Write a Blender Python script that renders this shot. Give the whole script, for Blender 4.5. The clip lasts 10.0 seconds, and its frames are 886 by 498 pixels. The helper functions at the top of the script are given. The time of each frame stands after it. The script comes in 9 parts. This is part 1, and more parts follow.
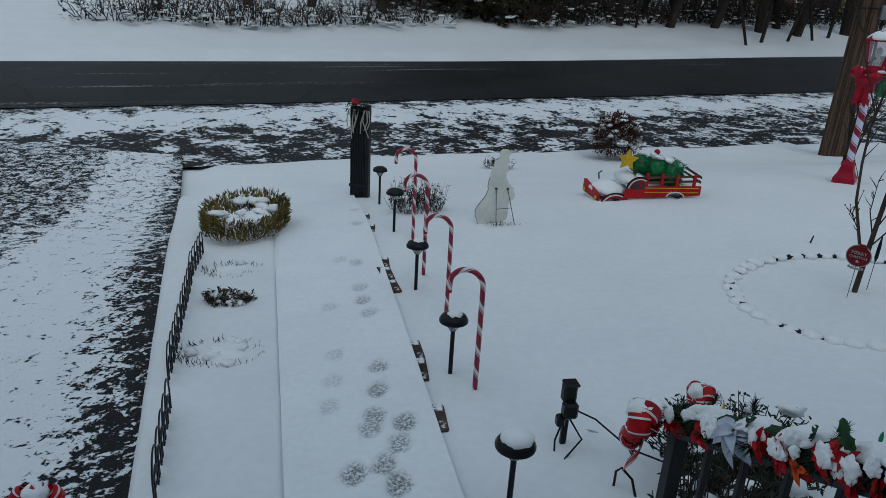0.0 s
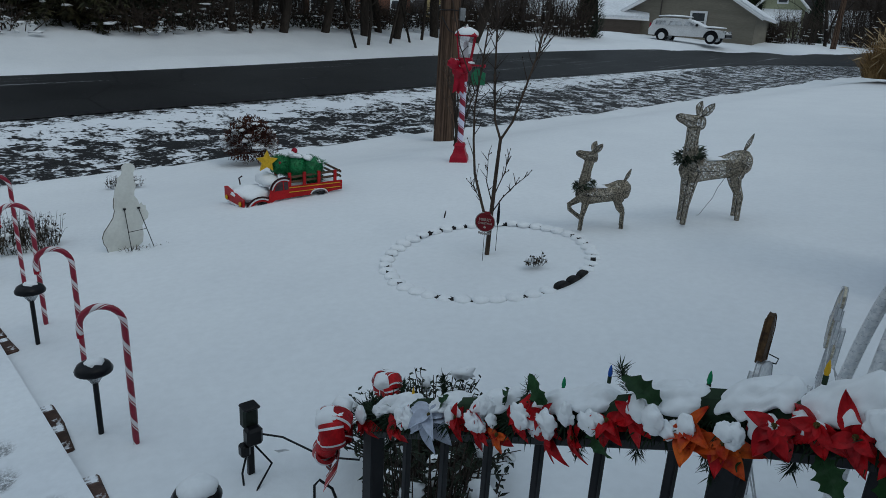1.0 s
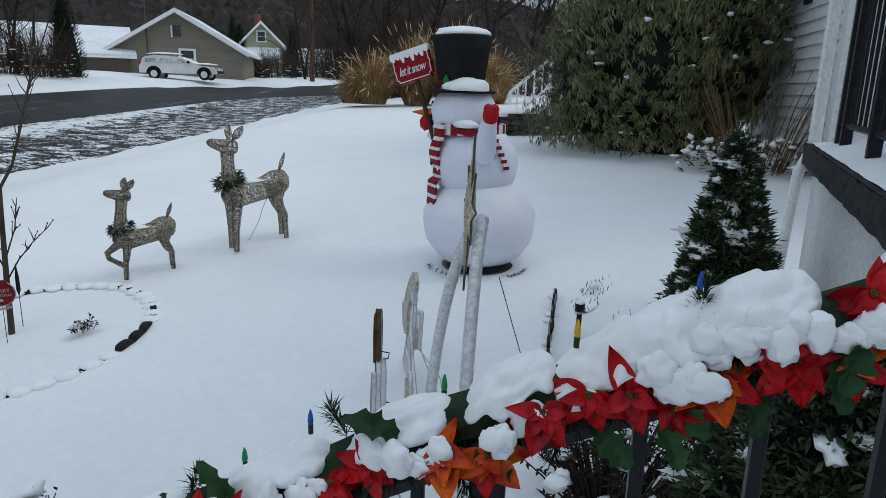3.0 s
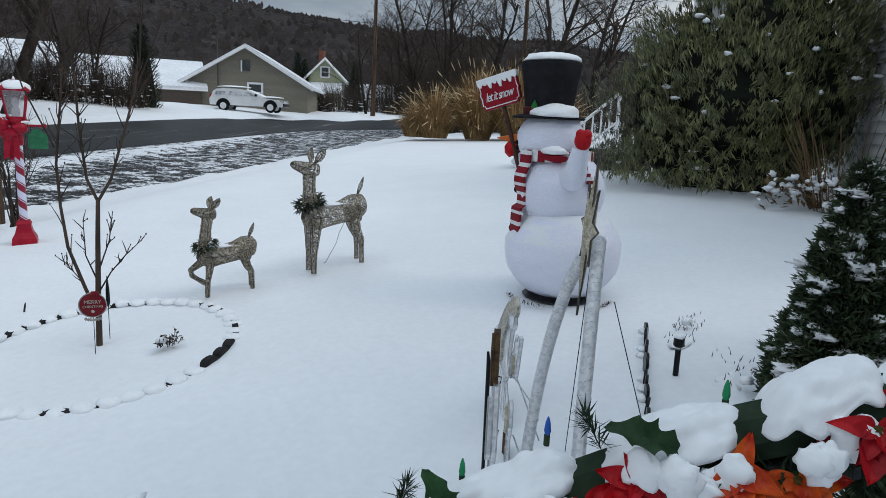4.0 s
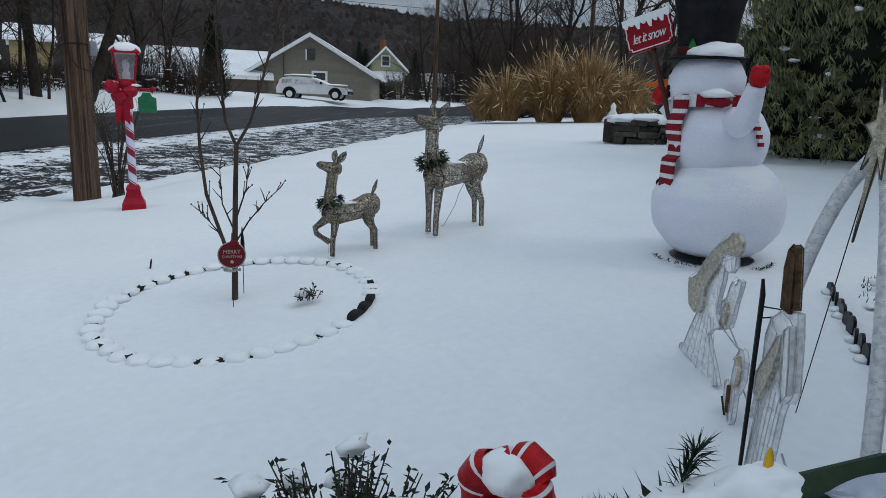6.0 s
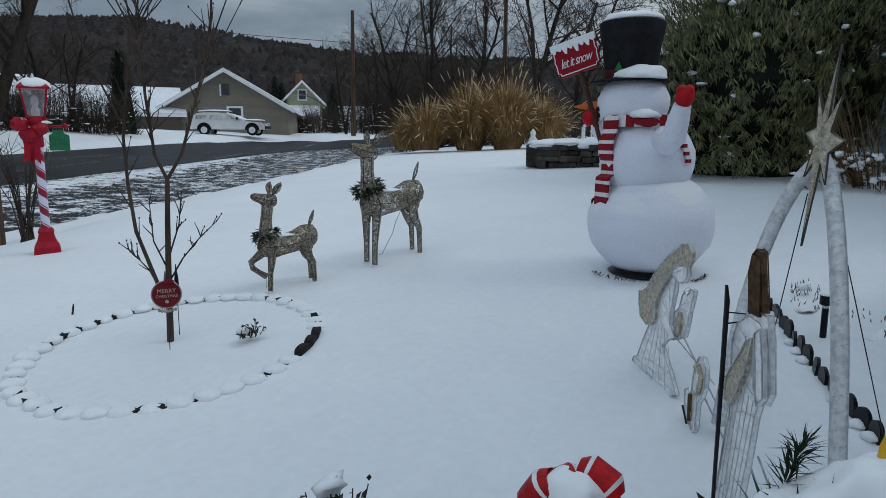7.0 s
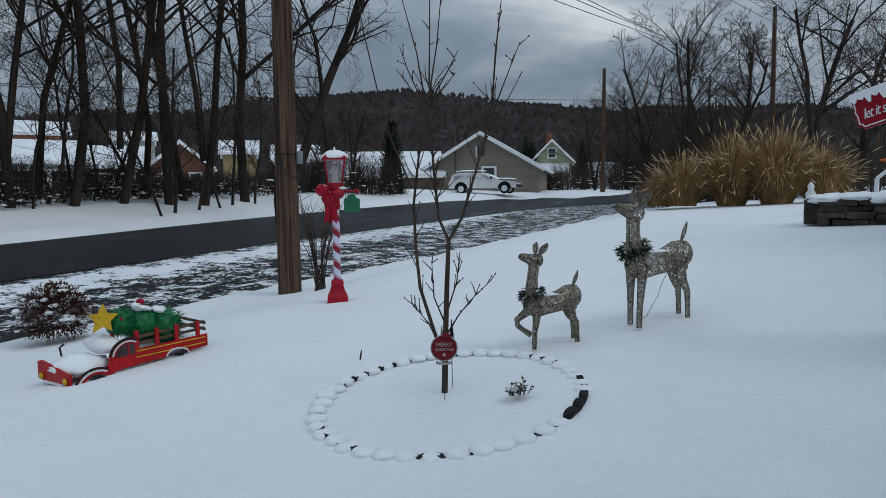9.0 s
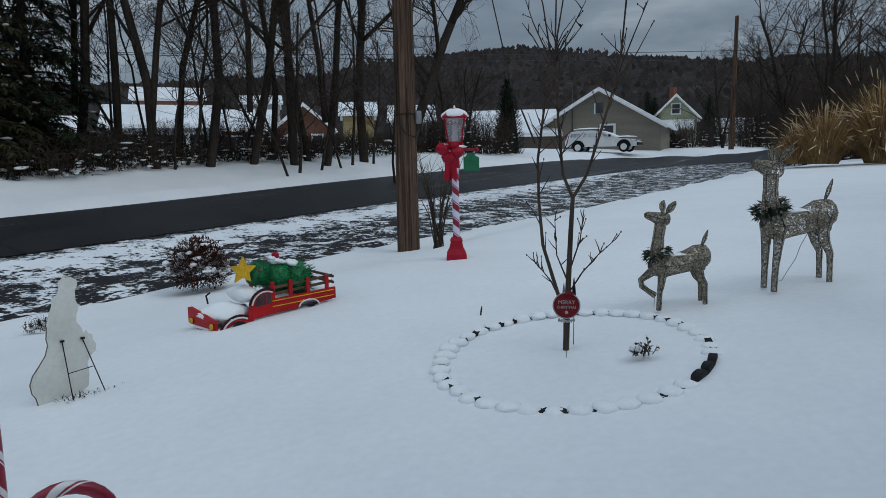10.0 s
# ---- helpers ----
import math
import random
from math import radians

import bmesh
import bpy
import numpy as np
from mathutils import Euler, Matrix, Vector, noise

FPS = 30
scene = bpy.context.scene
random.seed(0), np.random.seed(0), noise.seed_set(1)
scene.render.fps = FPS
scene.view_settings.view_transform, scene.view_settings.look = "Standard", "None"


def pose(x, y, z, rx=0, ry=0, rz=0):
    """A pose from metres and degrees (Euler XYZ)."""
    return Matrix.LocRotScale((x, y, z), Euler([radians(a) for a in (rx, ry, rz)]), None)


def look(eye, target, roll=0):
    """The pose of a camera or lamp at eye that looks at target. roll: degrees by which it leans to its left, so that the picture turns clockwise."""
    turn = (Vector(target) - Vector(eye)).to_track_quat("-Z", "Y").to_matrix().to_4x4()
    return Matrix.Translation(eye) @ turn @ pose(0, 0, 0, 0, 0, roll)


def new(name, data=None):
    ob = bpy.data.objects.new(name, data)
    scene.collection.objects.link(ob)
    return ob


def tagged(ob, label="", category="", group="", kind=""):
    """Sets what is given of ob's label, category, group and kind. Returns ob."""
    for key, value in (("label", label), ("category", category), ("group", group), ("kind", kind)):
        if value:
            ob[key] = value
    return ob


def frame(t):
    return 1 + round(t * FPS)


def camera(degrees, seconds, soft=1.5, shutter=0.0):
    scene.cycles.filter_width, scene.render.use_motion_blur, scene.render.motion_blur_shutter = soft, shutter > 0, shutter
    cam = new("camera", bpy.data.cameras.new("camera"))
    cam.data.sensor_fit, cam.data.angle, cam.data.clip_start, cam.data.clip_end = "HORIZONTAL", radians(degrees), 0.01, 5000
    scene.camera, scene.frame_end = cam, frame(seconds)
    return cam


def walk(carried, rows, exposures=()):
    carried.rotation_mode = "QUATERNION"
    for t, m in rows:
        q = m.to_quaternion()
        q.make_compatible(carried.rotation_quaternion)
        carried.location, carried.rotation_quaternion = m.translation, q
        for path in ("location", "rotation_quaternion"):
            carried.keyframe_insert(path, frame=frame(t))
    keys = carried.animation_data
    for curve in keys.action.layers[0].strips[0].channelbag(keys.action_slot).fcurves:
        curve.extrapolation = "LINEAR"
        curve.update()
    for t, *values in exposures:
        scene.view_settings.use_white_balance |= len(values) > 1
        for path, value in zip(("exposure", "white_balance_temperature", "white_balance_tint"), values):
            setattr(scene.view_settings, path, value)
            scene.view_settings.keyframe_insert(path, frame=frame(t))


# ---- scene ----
cam = camera(66.5, 10.0, soft=0.8)
PATH = [
    (0, (0.108, 0.188, 1.734), (0.053, 2.059, 1.029), 3.4),
    (0.5, (0.094, 0.3, 1.714), (0.585, 2.127, 1.065), 2.6),
    (1, (0.151, 0.371, 1.65), (1.059, 2.038, 1.021), 3.3),
    (1.5, (0.238, 0.473, 1.606), (1.564, 1.84, 0.994), 3.4),
    (2, (0.269, 0.506, 1.561), (1.894, 1.516, 0.98), 4.4),
    (3.5, (0.209, 0.741, 1.527), (2.019, 1.459, 1.07), 1.0),
    (4, (0.221, 0.855, 1.462), (1.974, 1.741, 1.086), 2.5),
    (4.5, (0.151, 0.997, 1.373), (1.886, 1.922, 1.007), 3.7),
    (5, (0.16, 1.11, 1.317), (1.853, 2.097, 0.916), 3.9),
    (5.5, (0.206, 1.285, 1.236), (1.857, 2.34, 0.837), 2.7),
    (7, (0.185, 1.529, 1.148), (1.973, 2.367, 0.83), 0.2),
    (7.5, (0.201, 1.554, 1.219), (2.071, 2.264, 1.205), 1.2),
    (8, (0.179, 1.541, 1.227), (2.055, 2.236, 1.234), 1.1),
    (8.5, (0.158, 1.614, 1.181), (1.839, 2.696, 1.111), 0.7),
    (9, (0.109, 1.624, 1.181), (1.5, 3.053, 1.029), -0.7),
    (9.5, (0.102, 1.628, 1.169), (1.435, 3.106, 0.973), -0.9),
    (10, (0.057, 1.638, 1.167), (1.181, 3.271, 0.903), -1.1),
]
# the clip's camera opens up when the evergreen fills the picture
EXPOSURE = [(0, -0.80, 6320, 6), (1, -0.75, 6320, 6), (2, -0.6, 6360, 7), (2.6, -0.3, 6500, 8), (3.3, -0.02, 6640, 10), (4, 0.02, 6660, 10), (4.5, -0.06, 6660, 10), (5, -0.18, 6600, 10), (5.5, -0.21, 6560, 10), (6.8, -0.35, 6400, 8), (7.5, -0.39, 6360, 8), (9.5, -0.45, 6350, 8), (10, -0.49, 6350, 8)]
walk(cam, [(t, look(eye, target, roll)) for t, eye, target, roll in PATH], EXPOSURE)

# ---- light: an overcast winter afternoon ----
def node_tree(owner):
    owner.use_nodes = True
    nt = owner.node_tree
    nt.nodes.clear()
    return nt


def link(nt, a, b):
    nt.links.new(a, b)


def ramp(nt, fac, stops, interp="LINEAR"):
    n = nt.nodes.new("ShaderNodeValToRGB")
    n.color_ramp.interpolation = interp
    while len(n.color_ramp.elements) < len(stops):
        n.color_ramp.elements.new(0.5)
    for e, (p, c) in zip(n.color_ramp.elements, stops):
        e.position = p
        e.color = (*c, 1) if len(c) == 3 else c
    link(nt, fac, n.inputs[0])
    return n.outputs[0]


def math_node(nt, op, a, b=0.0, clamp=False):
    n = nt.nodes.new("ShaderNodeMath")
    n.operation, n.use_clamp = op, clamp
    for i, v in enumerate((a, b)):
        if isinstance(v, (int, float)):
            n.inputs[i].default_value = v
        else:
            link(nt, v, n.inputs[i])
    return n.outputs[0]


def mix_col(nt, fac, a, b, mode="MIX"):
    n = nt.nodes.new("ShaderNodeMix")
    n.data_type, n.blend_type = "RGBA", mode
    for sock, v in ((n.inputs[0], fac), (n.inputs[6], a), (n.inputs[7], b)):
        if isinstance(v, (int, float)):
            sock.default_value = v
        elif isinstance(v, tuple):
            sock.default_value = (*v, 1)
        else:
            link(nt, v, sock)
    return n.outputs[2]


def noise_tex(nt, vec, scale, detail=4, rough=0.55, dist=0.0, out=0):
    n = nt.nodes.new("ShaderNodeTexNoise")
    n.inputs["Scale"].default_value, n.inputs["Detail"].default_value = scale, detail
    n.inputs["Roughness"].default_value, n.inputs["Distortion"].default_value = rough, dist
    if vec is not None:
        link(nt, vec, n.inputs["Vector"])
    return n.outputs[out]


world = bpy.data.worlds.new("overcast")
scene.world = world
wt = node_tree(world)
wout = wt.nodes.new("ShaderNodeOutputWorld")
bg = wt.nodes.new("ShaderNodeBackground")
coord = wt.nodes.new("ShaderNodeTexCoord").outputs["Generated"]
sep = wt.nodes.new("ShaderNodeSeparateXYZ")
link(wt, coord, sep.inputs[0])
height = math_node(wt, "MAXIMUM", sep.outputs[2], 0.0)
# cloud layer seen in perspective: direction over height
denom = math_node(wt, "ADD", height, 0.16)
comb = wt.nodes.new("ShaderNodeCombineXYZ")
link(wt, math_node(wt, "DIVIDE", sep.outputs[0], denom), comb.inputs[0])
link(wt, math_node(wt, "DIVIDE", sep.outputs[1], denom), comb.inputs[1])
big = noise_tex(wt, comb.outputs[0], 0.55, 5, 0.55, 0.4)
small = noise_tex(wt, comb.outputs[0], 1.7, 6, 0.6, 0.6)
cloud = math_node(wt, "ADD", math_node(wt, "MULTIPLY", big, 0.68), math_node(wt, "MULTIPLY", small, 0.32))
cloud_col = ramp(wt, cloud, [(0.36, (0.135, 0.17, 0.215)), (0.46, (0.19, 0.232, 0.28)), (0.54, (0.29, 0.333, 0.378)), (0.62, (0.50, 0.535, 0.56))])
# brighter overhead, as an overcast sky is
glow = math_node(wt, "ADD", math_node(wt, "MULTIPLY", math_node(wt, "POWER", height, 1.1), 3.4), 0.88)
low = math_node(wt, "POWER", math_node(wt, "SUBTRACT", 1.0, height, True), 11.0)
glow = math_node(wt, "ADD", glow, math_node(wt, "MULTIPLY", low, 1.1))
lit = mix_col(wt, 1.0, cloud_col, (1, 1, 1), "MULTIPLY")
vm = wt.nodes.new("ShaderNodeVectorMath")
vm.operation = "SCALE"
link(wt, lit, vm.inputs[0])
link(wt, glow, vm.inputs["Scale"])
nishita = wt.nodes.new("ShaderNodeTexSky")
nishita.sky_type, nishita.sun_disc = "NISHITA", False
nishita.sun_elevation, nishita.sun_rotation = radians(28), radians(200)
nishita.air_density, nishita.dust_density = 1.0, 3.0
nvm = wt.nodes.new("ShaderNodeVectorMath")
nvm.operation = "SCALE"
link(wt, nishita.outputs[0], nvm.inputs[0])
nvm.inputs["Scale"].default_value = 0.006
add = wt.nodes.new("ShaderNodeVectorMath")
link(wt, vm.outputs[0], add.inputs[0])
link(wt, nvm.outputs[0], add.inputs[1])
link(wt, add.outputs[0], bg.inputs[0])
bg.inputs[1].default_value = 0.95
link(wt, bg.outputs[0], wout.inputs[0])

sun = new("sun", bpy.data.lights.new("sun", "SUN"))
sun.data.energy, sun.data.angle, sun.data.color = 0.55, radians(25), (1.0, 0.96, 0.9)
sun.matrix_world = look((0, 0, 30), (-8, 22, 6))

# ---- materials ----
def surface(name, col, col2=None, scale=6.0, fine=60.0, rough=0.6, metal=0.0, bump=0.25, depth=0.01, spec=0.4, random_amt=0.0, mix=(0.35, 0.65), stretch=None, fine_amt=0.18, extra=None):
    """A principled surface with two scales of colour variation and relief."""
    m = bpy.data.materials.new(name)
    nt = node_tree(m)
    out = nt.nodes.new("ShaderNodeOutputMaterial")
    b = nt.nodes.new("ShaderNodeBsdfPrincipled")
    link(nt, b.outputs[0], out.inputs[0])
    co = nt.nodes.new("ShaderNodeTexCoord").outputs["Object"]
    if stretch:
        mp = nt.nodes.new("ShaderNodeMapping")
        mp.inputs["Scale"].default_value = stretch
        link(nt, co, mp.inputs[0])
        co = mp.outputs[0]
    n1 = noise_tex(nt, co, scale, 5)
    n2 = noise_tex(nt, co, fine, 4)
    c2 = col2 or tuple(v * 0.72 for v in col)
    c = ramp(nt, n1, [(mix[0], c2), (mix[1], col)])
    dark = ramp(nt, n2, [(0.3, (1 - fine_amt,) * 3), (0.7, (1 + fine_amt * 0.4,) * 3)])
    c = mix_col(nt, 1.0, c, dark, "MULTIPLY")
    if random_amt:
        info = nt.nodes.new("ShaderNodeObjectInfo")
        v = math_node(nt, "ADD", math_node(nt, "MULTIPLY", info.outputs["Random"], random_amt), 1 - random_amt / 2)
        hsv = nt.nodes.new("ShaderNodeHueSaturation")
        link(nt, c, hsv.inputs["Color"])
        link(nt, v, hsv.inputs["Value"])
        c = hsv.outputs[0]
    if extra:
        c = extra(nt, c, co)
    link(nt, c, b.inputs["Base Color"])
    b.inputs["Roughness"].default_value, b.inputs["Metallic"].default_value = rough, metal
    b.inputs["Specular IOR Level"].default_value = spec * 0.45
    if bump:
        bp = nt.nodes.new("ShaderNodeBump")
        bp.inputs["Strength"].default_value, bp.inputs["Distance"].default_value = bump, depth
        link(nt, math_node(nt, "ADD", n1, math_node(nt, "MULTIPLY", n2, 0.5)), bp.inputs["Height"])
        link(nt, bp.outputs[0], b.inputs["Normal"])
    return m


def island_tint(amount):
    """Varies the joined pieces of a mesh one by one."""
    def f(nt, c, co):
        g = nt.nodes.new("ShaderNodeNewGeometry")
        v = math_node(nt, "ADD", math_node(nt, "MULTIPLY", g.outputs["Random Per Island"], amount), 1 - amount / 2)
        h = nt.nodes.new("ShaderNodeHueSaturation")
        link(nt, c, h.inputs["Color"])
        link(nt, v, h.inputs["Value"])
        return h.outputs[0]
    return f


def snow_on(amount, scale):
    """Patches of snow caught on a surface, more where it faces up."""
    def f(nt, c, co):
        g = nt.nodes.new("ShaderNodeNewGeometry")
        sp = nt.nodes.new("ShaderNodeSeparateXYZ")
        link(nt, g.outputs["Normal"], sp.inputs[0])
        n = noise_tex(nt, co, scale, 4)
        v = math_node(nt, "ADD", math_node(nt, "MULTIPLY", sp.outputs[2], 0.25), n)
        k = ramp(nt, v, [(0.78 - amount * 0.3, (0, 0, 0)), (0.84 - amount * 0.3, (1, 1, 1))])
        return mix_col(nt, k, c, (0.8, 0.83, 0.87))
    return f


SNOW = surface("snow", (0.80, 0.825, 0.85), (0.765, 0.79, 0.82), 1.4, 22, 0.55, 0, 0.3, 0.02, 0.3, fine_amt=0.04)
SNOW_LUMP = surface("snow_clump", (0.85, 0.87, 0.89), (0.80, 0.825, 0.85), 8, 60, 0.6, 0, 0.3, 0.004, 0.3, fine_amt=0.04)
BLACK = surface("black_metal", (0.012, 0.013, 0.016), (0.02, 0.021, 0.024), 12, 90, 0.38, 0.2, 0.15, 0.002)
BLACK_PLASTIC = surface("black_plastic", (0.010, 0.011, 0.014), None, 8, 80, 0.3, 0, 0.05, 0.001)
RED = surface("red_paint", (0.38, 0.010, 0.030), (0.29, 0.007, 0.022), 9, 70, 0.38, 0, 0.1, 0.002)
WHITE = surface("white_paint", (0.78, 0.79, 0.80), (0.68, 0.69, 0.71), 6, 60, 0.45, 0, 0.1, 0.002)
BARK = surface("bark", (0.055, 0.045, 0.038), (0.025, 0.021, 0.018), 3, 26, 0.9, 0, 0.9, 0.03, 0.2, stretch=(1, 1, 0.25), fine_amt=0.4)
TWIG = surface("twig", (0.075, 0.058, 0.048), (0.04, 0.032, 0.028), 4, 40, 0.85, 0, 0.4, 0.005, 0.2)
SAPLING = surface("sapling_bark", (0.105, 0.076, 0.058), (0.045, 0.034, 0.028), 6, 60, 0.8, 0, 0.5, 0.004, 0.2, stretch=(1, 1, 0.4))


# ---- mesh tools ----
class M:
    """Collects vertices and faces of one mesh."""

    def __init__(self):
        self.v, self.f, self.mi, self.cur = [], [], [], 0

    def add(self, vs, fs):
        o = len(self.v)
        self.v.extend([tuple(p) for p in vs])
        self.f.extend([tuple(i + o for i in q) for q in fs])
        self.mi.extend([self.cur] * len(fs))
        return self

    def box(self, c, s, rot=None, bevel=0.0):
        hx, hy, hz = (a / 2 for a in s)
        if bevel > 0:
            b = min(bevel, hx * 0.9, hy * 0.9, hz * 0.9)
            bm = bmesh.new()
            bmesh.ops.create_cube(bm, size=1)
            for q in bm.verts:
                q.co = Vector((q.co.x * s[0], q.co.y * s[1], q.co.z * s[2]))
            bmesh.ops.bevel(bm, geom=list(bm.edges), offset=b, segments=1, affect="EDGES")
            bm.verts.index_update()
            vs, fs = [q.co.copy() for q in bm.verts], [[q.index for q in fc.verts] for fc in bm.faces]
            bm.free()
        else:
            vs = [Vector((x * hx, y * hy, z * hz)) for x in (-1, 1) for y in (-1, 1) for z in (-1, 1)]
            fs = [(0, 1, 3, 2), (4, 6, 7, 5), (0, 4, 5, 1), (2, 3, 7, 6), (0, 2, 6, 4), (1, 5, 7, 3)]
        if rot is not None:
            vs = [rot @ q for q in vs]
        c = Vector(c)
        return self.add([q + c for q in vs], fs)

    def tube(self, pts, rad, n=6, caps=True):
        pts = [Vector(p) for p in pts]
        if isinstance(rad, (int, float)):
            rad = [rad] * len(pts)
        vs, fs = [], []
        ref = None
        for i, p in enumerate(pts):
            d = (pts[min(i + 1, len(pts) - 1)] - pts[max(i - 1, 0)])
            d = d.normalized() if d.length > 1e-9 else Vector((0, 0, 1))
            if ref is None:
                ref = d.orthogonal().normalized()
            u = (ref - d * ref.dot(d))
            u = u.normalized() if u.length > 1e-6 else d.orthogonal().normalized()
            ref = u
            w = d.cross(u)
            for k in range(n):
                a = 2 * math.pi * k / n
                vs.append(p + (u * math.cos(a) + w * math.sin(a)) * rad[i])
        for i in range(len(pts) - 1):
            for k in range(n):
                a, b = i * n + k, i * n + (k + 1) % n
                fs.append((a, b, b + n, a + n))
        if caps:
            fs.append(tuple(range(n - 1, -1, -1)))
            fs.append(tuple((len(pts) - 1) * n + k for k in range(n)))
        return self.add(vs, fs)

    def lathe(self, prof, n=24, c=(0, 0, 0), axis=None):
        """prof: rows of (radius, height), bottom up."""
        c = Vector(c)
        vs, fs = [], []
        for r, z in prof:
            for k in range(n):
                a = 2 * math.pi * k / n
                q = Vector((r * math.cos(a), r * math.sin(a), z))
                vs.append((axis @ q if axis is not None else q) + c)
        for i in range(len(prof) - 1):
            for k in range(n):
                a, b = i * n + k, i * n + (k + 1) % n
                fs.append((a, b, b + n, a + n))
        fs.append(tuple(range(n - 1, -1, -1)))
        fs.append(tuple((len(prof) - 1) * n + k for k in range(n)))
        return self.add(vs, fs)

    def blob(self, c, s, seed=0, amp=0.15, freq=3.0, seg=10, rings=7, flat=0.0):
        """A lumpy ellipsoid."""
        c = Vector(c)
        vs, fs = [], []
        off = Vector((seed * 3.7, seed * 1.3, seed * 2.1))
        for i in range(rings + 1):
            th = math.pi * i / rings
            for k in range(seg):
                a = 2 * math.pi * k / seg
                d = Vector((math.sin(th) * math.cos(a), math.sin(th) * math.sin(a), math.cos(th)))
                r = 1 + amp * noise.noise(d * freq + off) * 2
                z = d.z * s[2] * r
                if flat and z < 0:
                    z *= flat
                vs.append(c + Vector((d.x * s[0] * r, d.y * s[1] * r, z)))
        for i in range(rings):
            for k in range(seg):
                a, b = i * seg + k, i * seg + (k + 1) % seg
                fs.append((a, a + seg, b + seg, b))
        return self.add(vs, fs)

    def plate(self, pts, thick, origin=(0, 0, 0), ux=(1, 0, 0), uz=(0, 0, 1)):
        """An outline in a plane, given thickness both ways."""
        o, ux, uz = Vector(origin), Vector(ux).normalized(), Vector(uz).normalized()
        w = ux.cross(uz).normalized() * thick / 2
        n = len(pts)
        q = [o + ux * a + uz * b for a, b in pts]
        fs = [tuple(range(n)), tuple(range(2 * n - 1, n - 1, -1))]
        fs += [(i, i + n, (i + 1) % n + n, (i + 1) % n) for i in range(n)]
        return self.add([p + w for p in q] + [p - w for p in q], fs)

    def leaf(self, c, d, up, ln, wd, fold=0.15, droop=0.0):
        """A pointed leaf: folded along its midrib."""
        c, d, up = Vector(c), Vector(d).normalized(), Vector(up)
        sdw = d.cross(up)
        sdw = sdw.normalized() if sdw.length > 1e-5 else d.orthogonal().normalized()
        nrm = sdw.cross(d)
        a = c + d * ln * 0.45 - nrm * droop * ln * 0.25
        t = c + d * ln - nrm * droop * ln
        return self.add([c, a + sdw * wd / 2 + nrm * fold * wd, t, a - sdw * wd / 2 + nrm * fold * wd, a], [(0, 4, 1), (0, 3, 4), (1, 4, 2), (4, 3, 2)])

    def grid(self, nx, ny, fn):
        vs = [fn(i / nx, j / ny) for j in range(ny + 1) for i in range(nx + 1)]
        fs = [(j * (nx + 1) + i, j * (nx + 1) + i + 1, (j + 1) * (nx + 1) + i + 1, (j + 1) * (nx + 1) + i) for j in range(ny) for i in range(nx)]
        return self.add(vs, fs)

    def mesh(self, name, mats, smooth=False, soft=False):
        me = bpy.data.meshes.new(name)
        me.from_pydata(self.v, [], self.f)
        for m in mats if isinstance(mats, (list, tuple)) else [mats]:
            me.materials.append(m)
        if any(self.mi):
            me.polygons.foreach_set("material_index", self.mi)
        if smooth:
            me.polygons.foreach_set("use_smooth", [True] * len(me.polygons))
            if not soft:
                me.set_sharp_from_angle(angle=radians(50))
        me.update()
        return me


MANY = ("foliage", "stem_mass", "snow_load", "twig_mass", "crown", "plumes", "branches", "bare_grass", "greenery", "tinsel", "snow_heap", "stamen_cluster")  # too many and small to pick apart
SOFT = ("snow_heap", "snow_load", "snow_cap", "snow_mound", "snow_drift", "hood_snow", "cab_snow", "bed_snow", "roof_snow", "brim_snow", "hat_top_snow", "snow_dab", "snow_cover", "arm_snow")


def part(name, m, mat, parent, label="", smooth=False):
    ob = new(name, m.mesh(name, mat, smooth, name in SOFT))
    ob.parent = parent
    return tagged(ob, label, kind="stuff" if name in MANY else "")


def thing(name, loc, label, category, group="", turn=0.0):
    ob = new(name)
    ob.empty_display_size = 0.1
    ob.matrix_world = pose(*loc, 0, 0, turn)
    return tagged(ob, label, category, group)


def solid(name, m, mat, label, category, smooth=False, loc=(0, 0, 0), turn=0.0, kind="", group=""):
    ob = new(name, m.mesh(name, mat, smooth))
    ob.matrix_world = pose(*loc, 0, 0, turn)
    return tagged(ob, label, category, group, kind)


def rnd(rng, a, b):
    return a + (b - a) * rng.random()


# ---- lie of the land: p runs across the road, s along it ----
TH = 0.4136
SN, CS = math.sin(TH), math.cos(TH)


def across(x, y):
    return -x * SN + y * CS, x * CS + y * SN


def from_road(p, s):
    return s * CS - p * SN, s * SN + p * CS


def step(a, b, v):
    v = min(max((v - a) / (b - a), 0), 1)
    return v * v * (3 - 2 * v)


def lawn_edge(s):  # across the road axis
    return 9.3 - 1.4 * step(2, 22, s)


def road_z(x, y):
    return -0.93 + 0.047 * min(max(y, -40), 60) + 0.62 * step(19, 35, y)


ROAD_NEAR, ROAD_FAR = 13.1, 18.2


def bend(s):
    """The road swings a little towards the house further on."""
    return -3.0 * step(16, 52, s) - 6.0 * step(36, 64, s)


def lawn_z(x, y):
    p, s = across(x, y)
    z = 0.01 + 0.066 * (12 * math.tanh(s / 12) - 1.37) - 0.046 * (p - 2.6)
    edge = lawn_edge(s) + bend(s) * 0.5
    k = step(edge - 4.3, edge, p)
    return z * (1 - k) + road_z(x, y) * k


def drive_mask(x, y):
    """1 on the driveway, which lies beyond the kerb of the flower bed."""
    line = -1.06 - 0.345 * (y - 2.2)
    return 1 - step(line - 0.06, line, x)


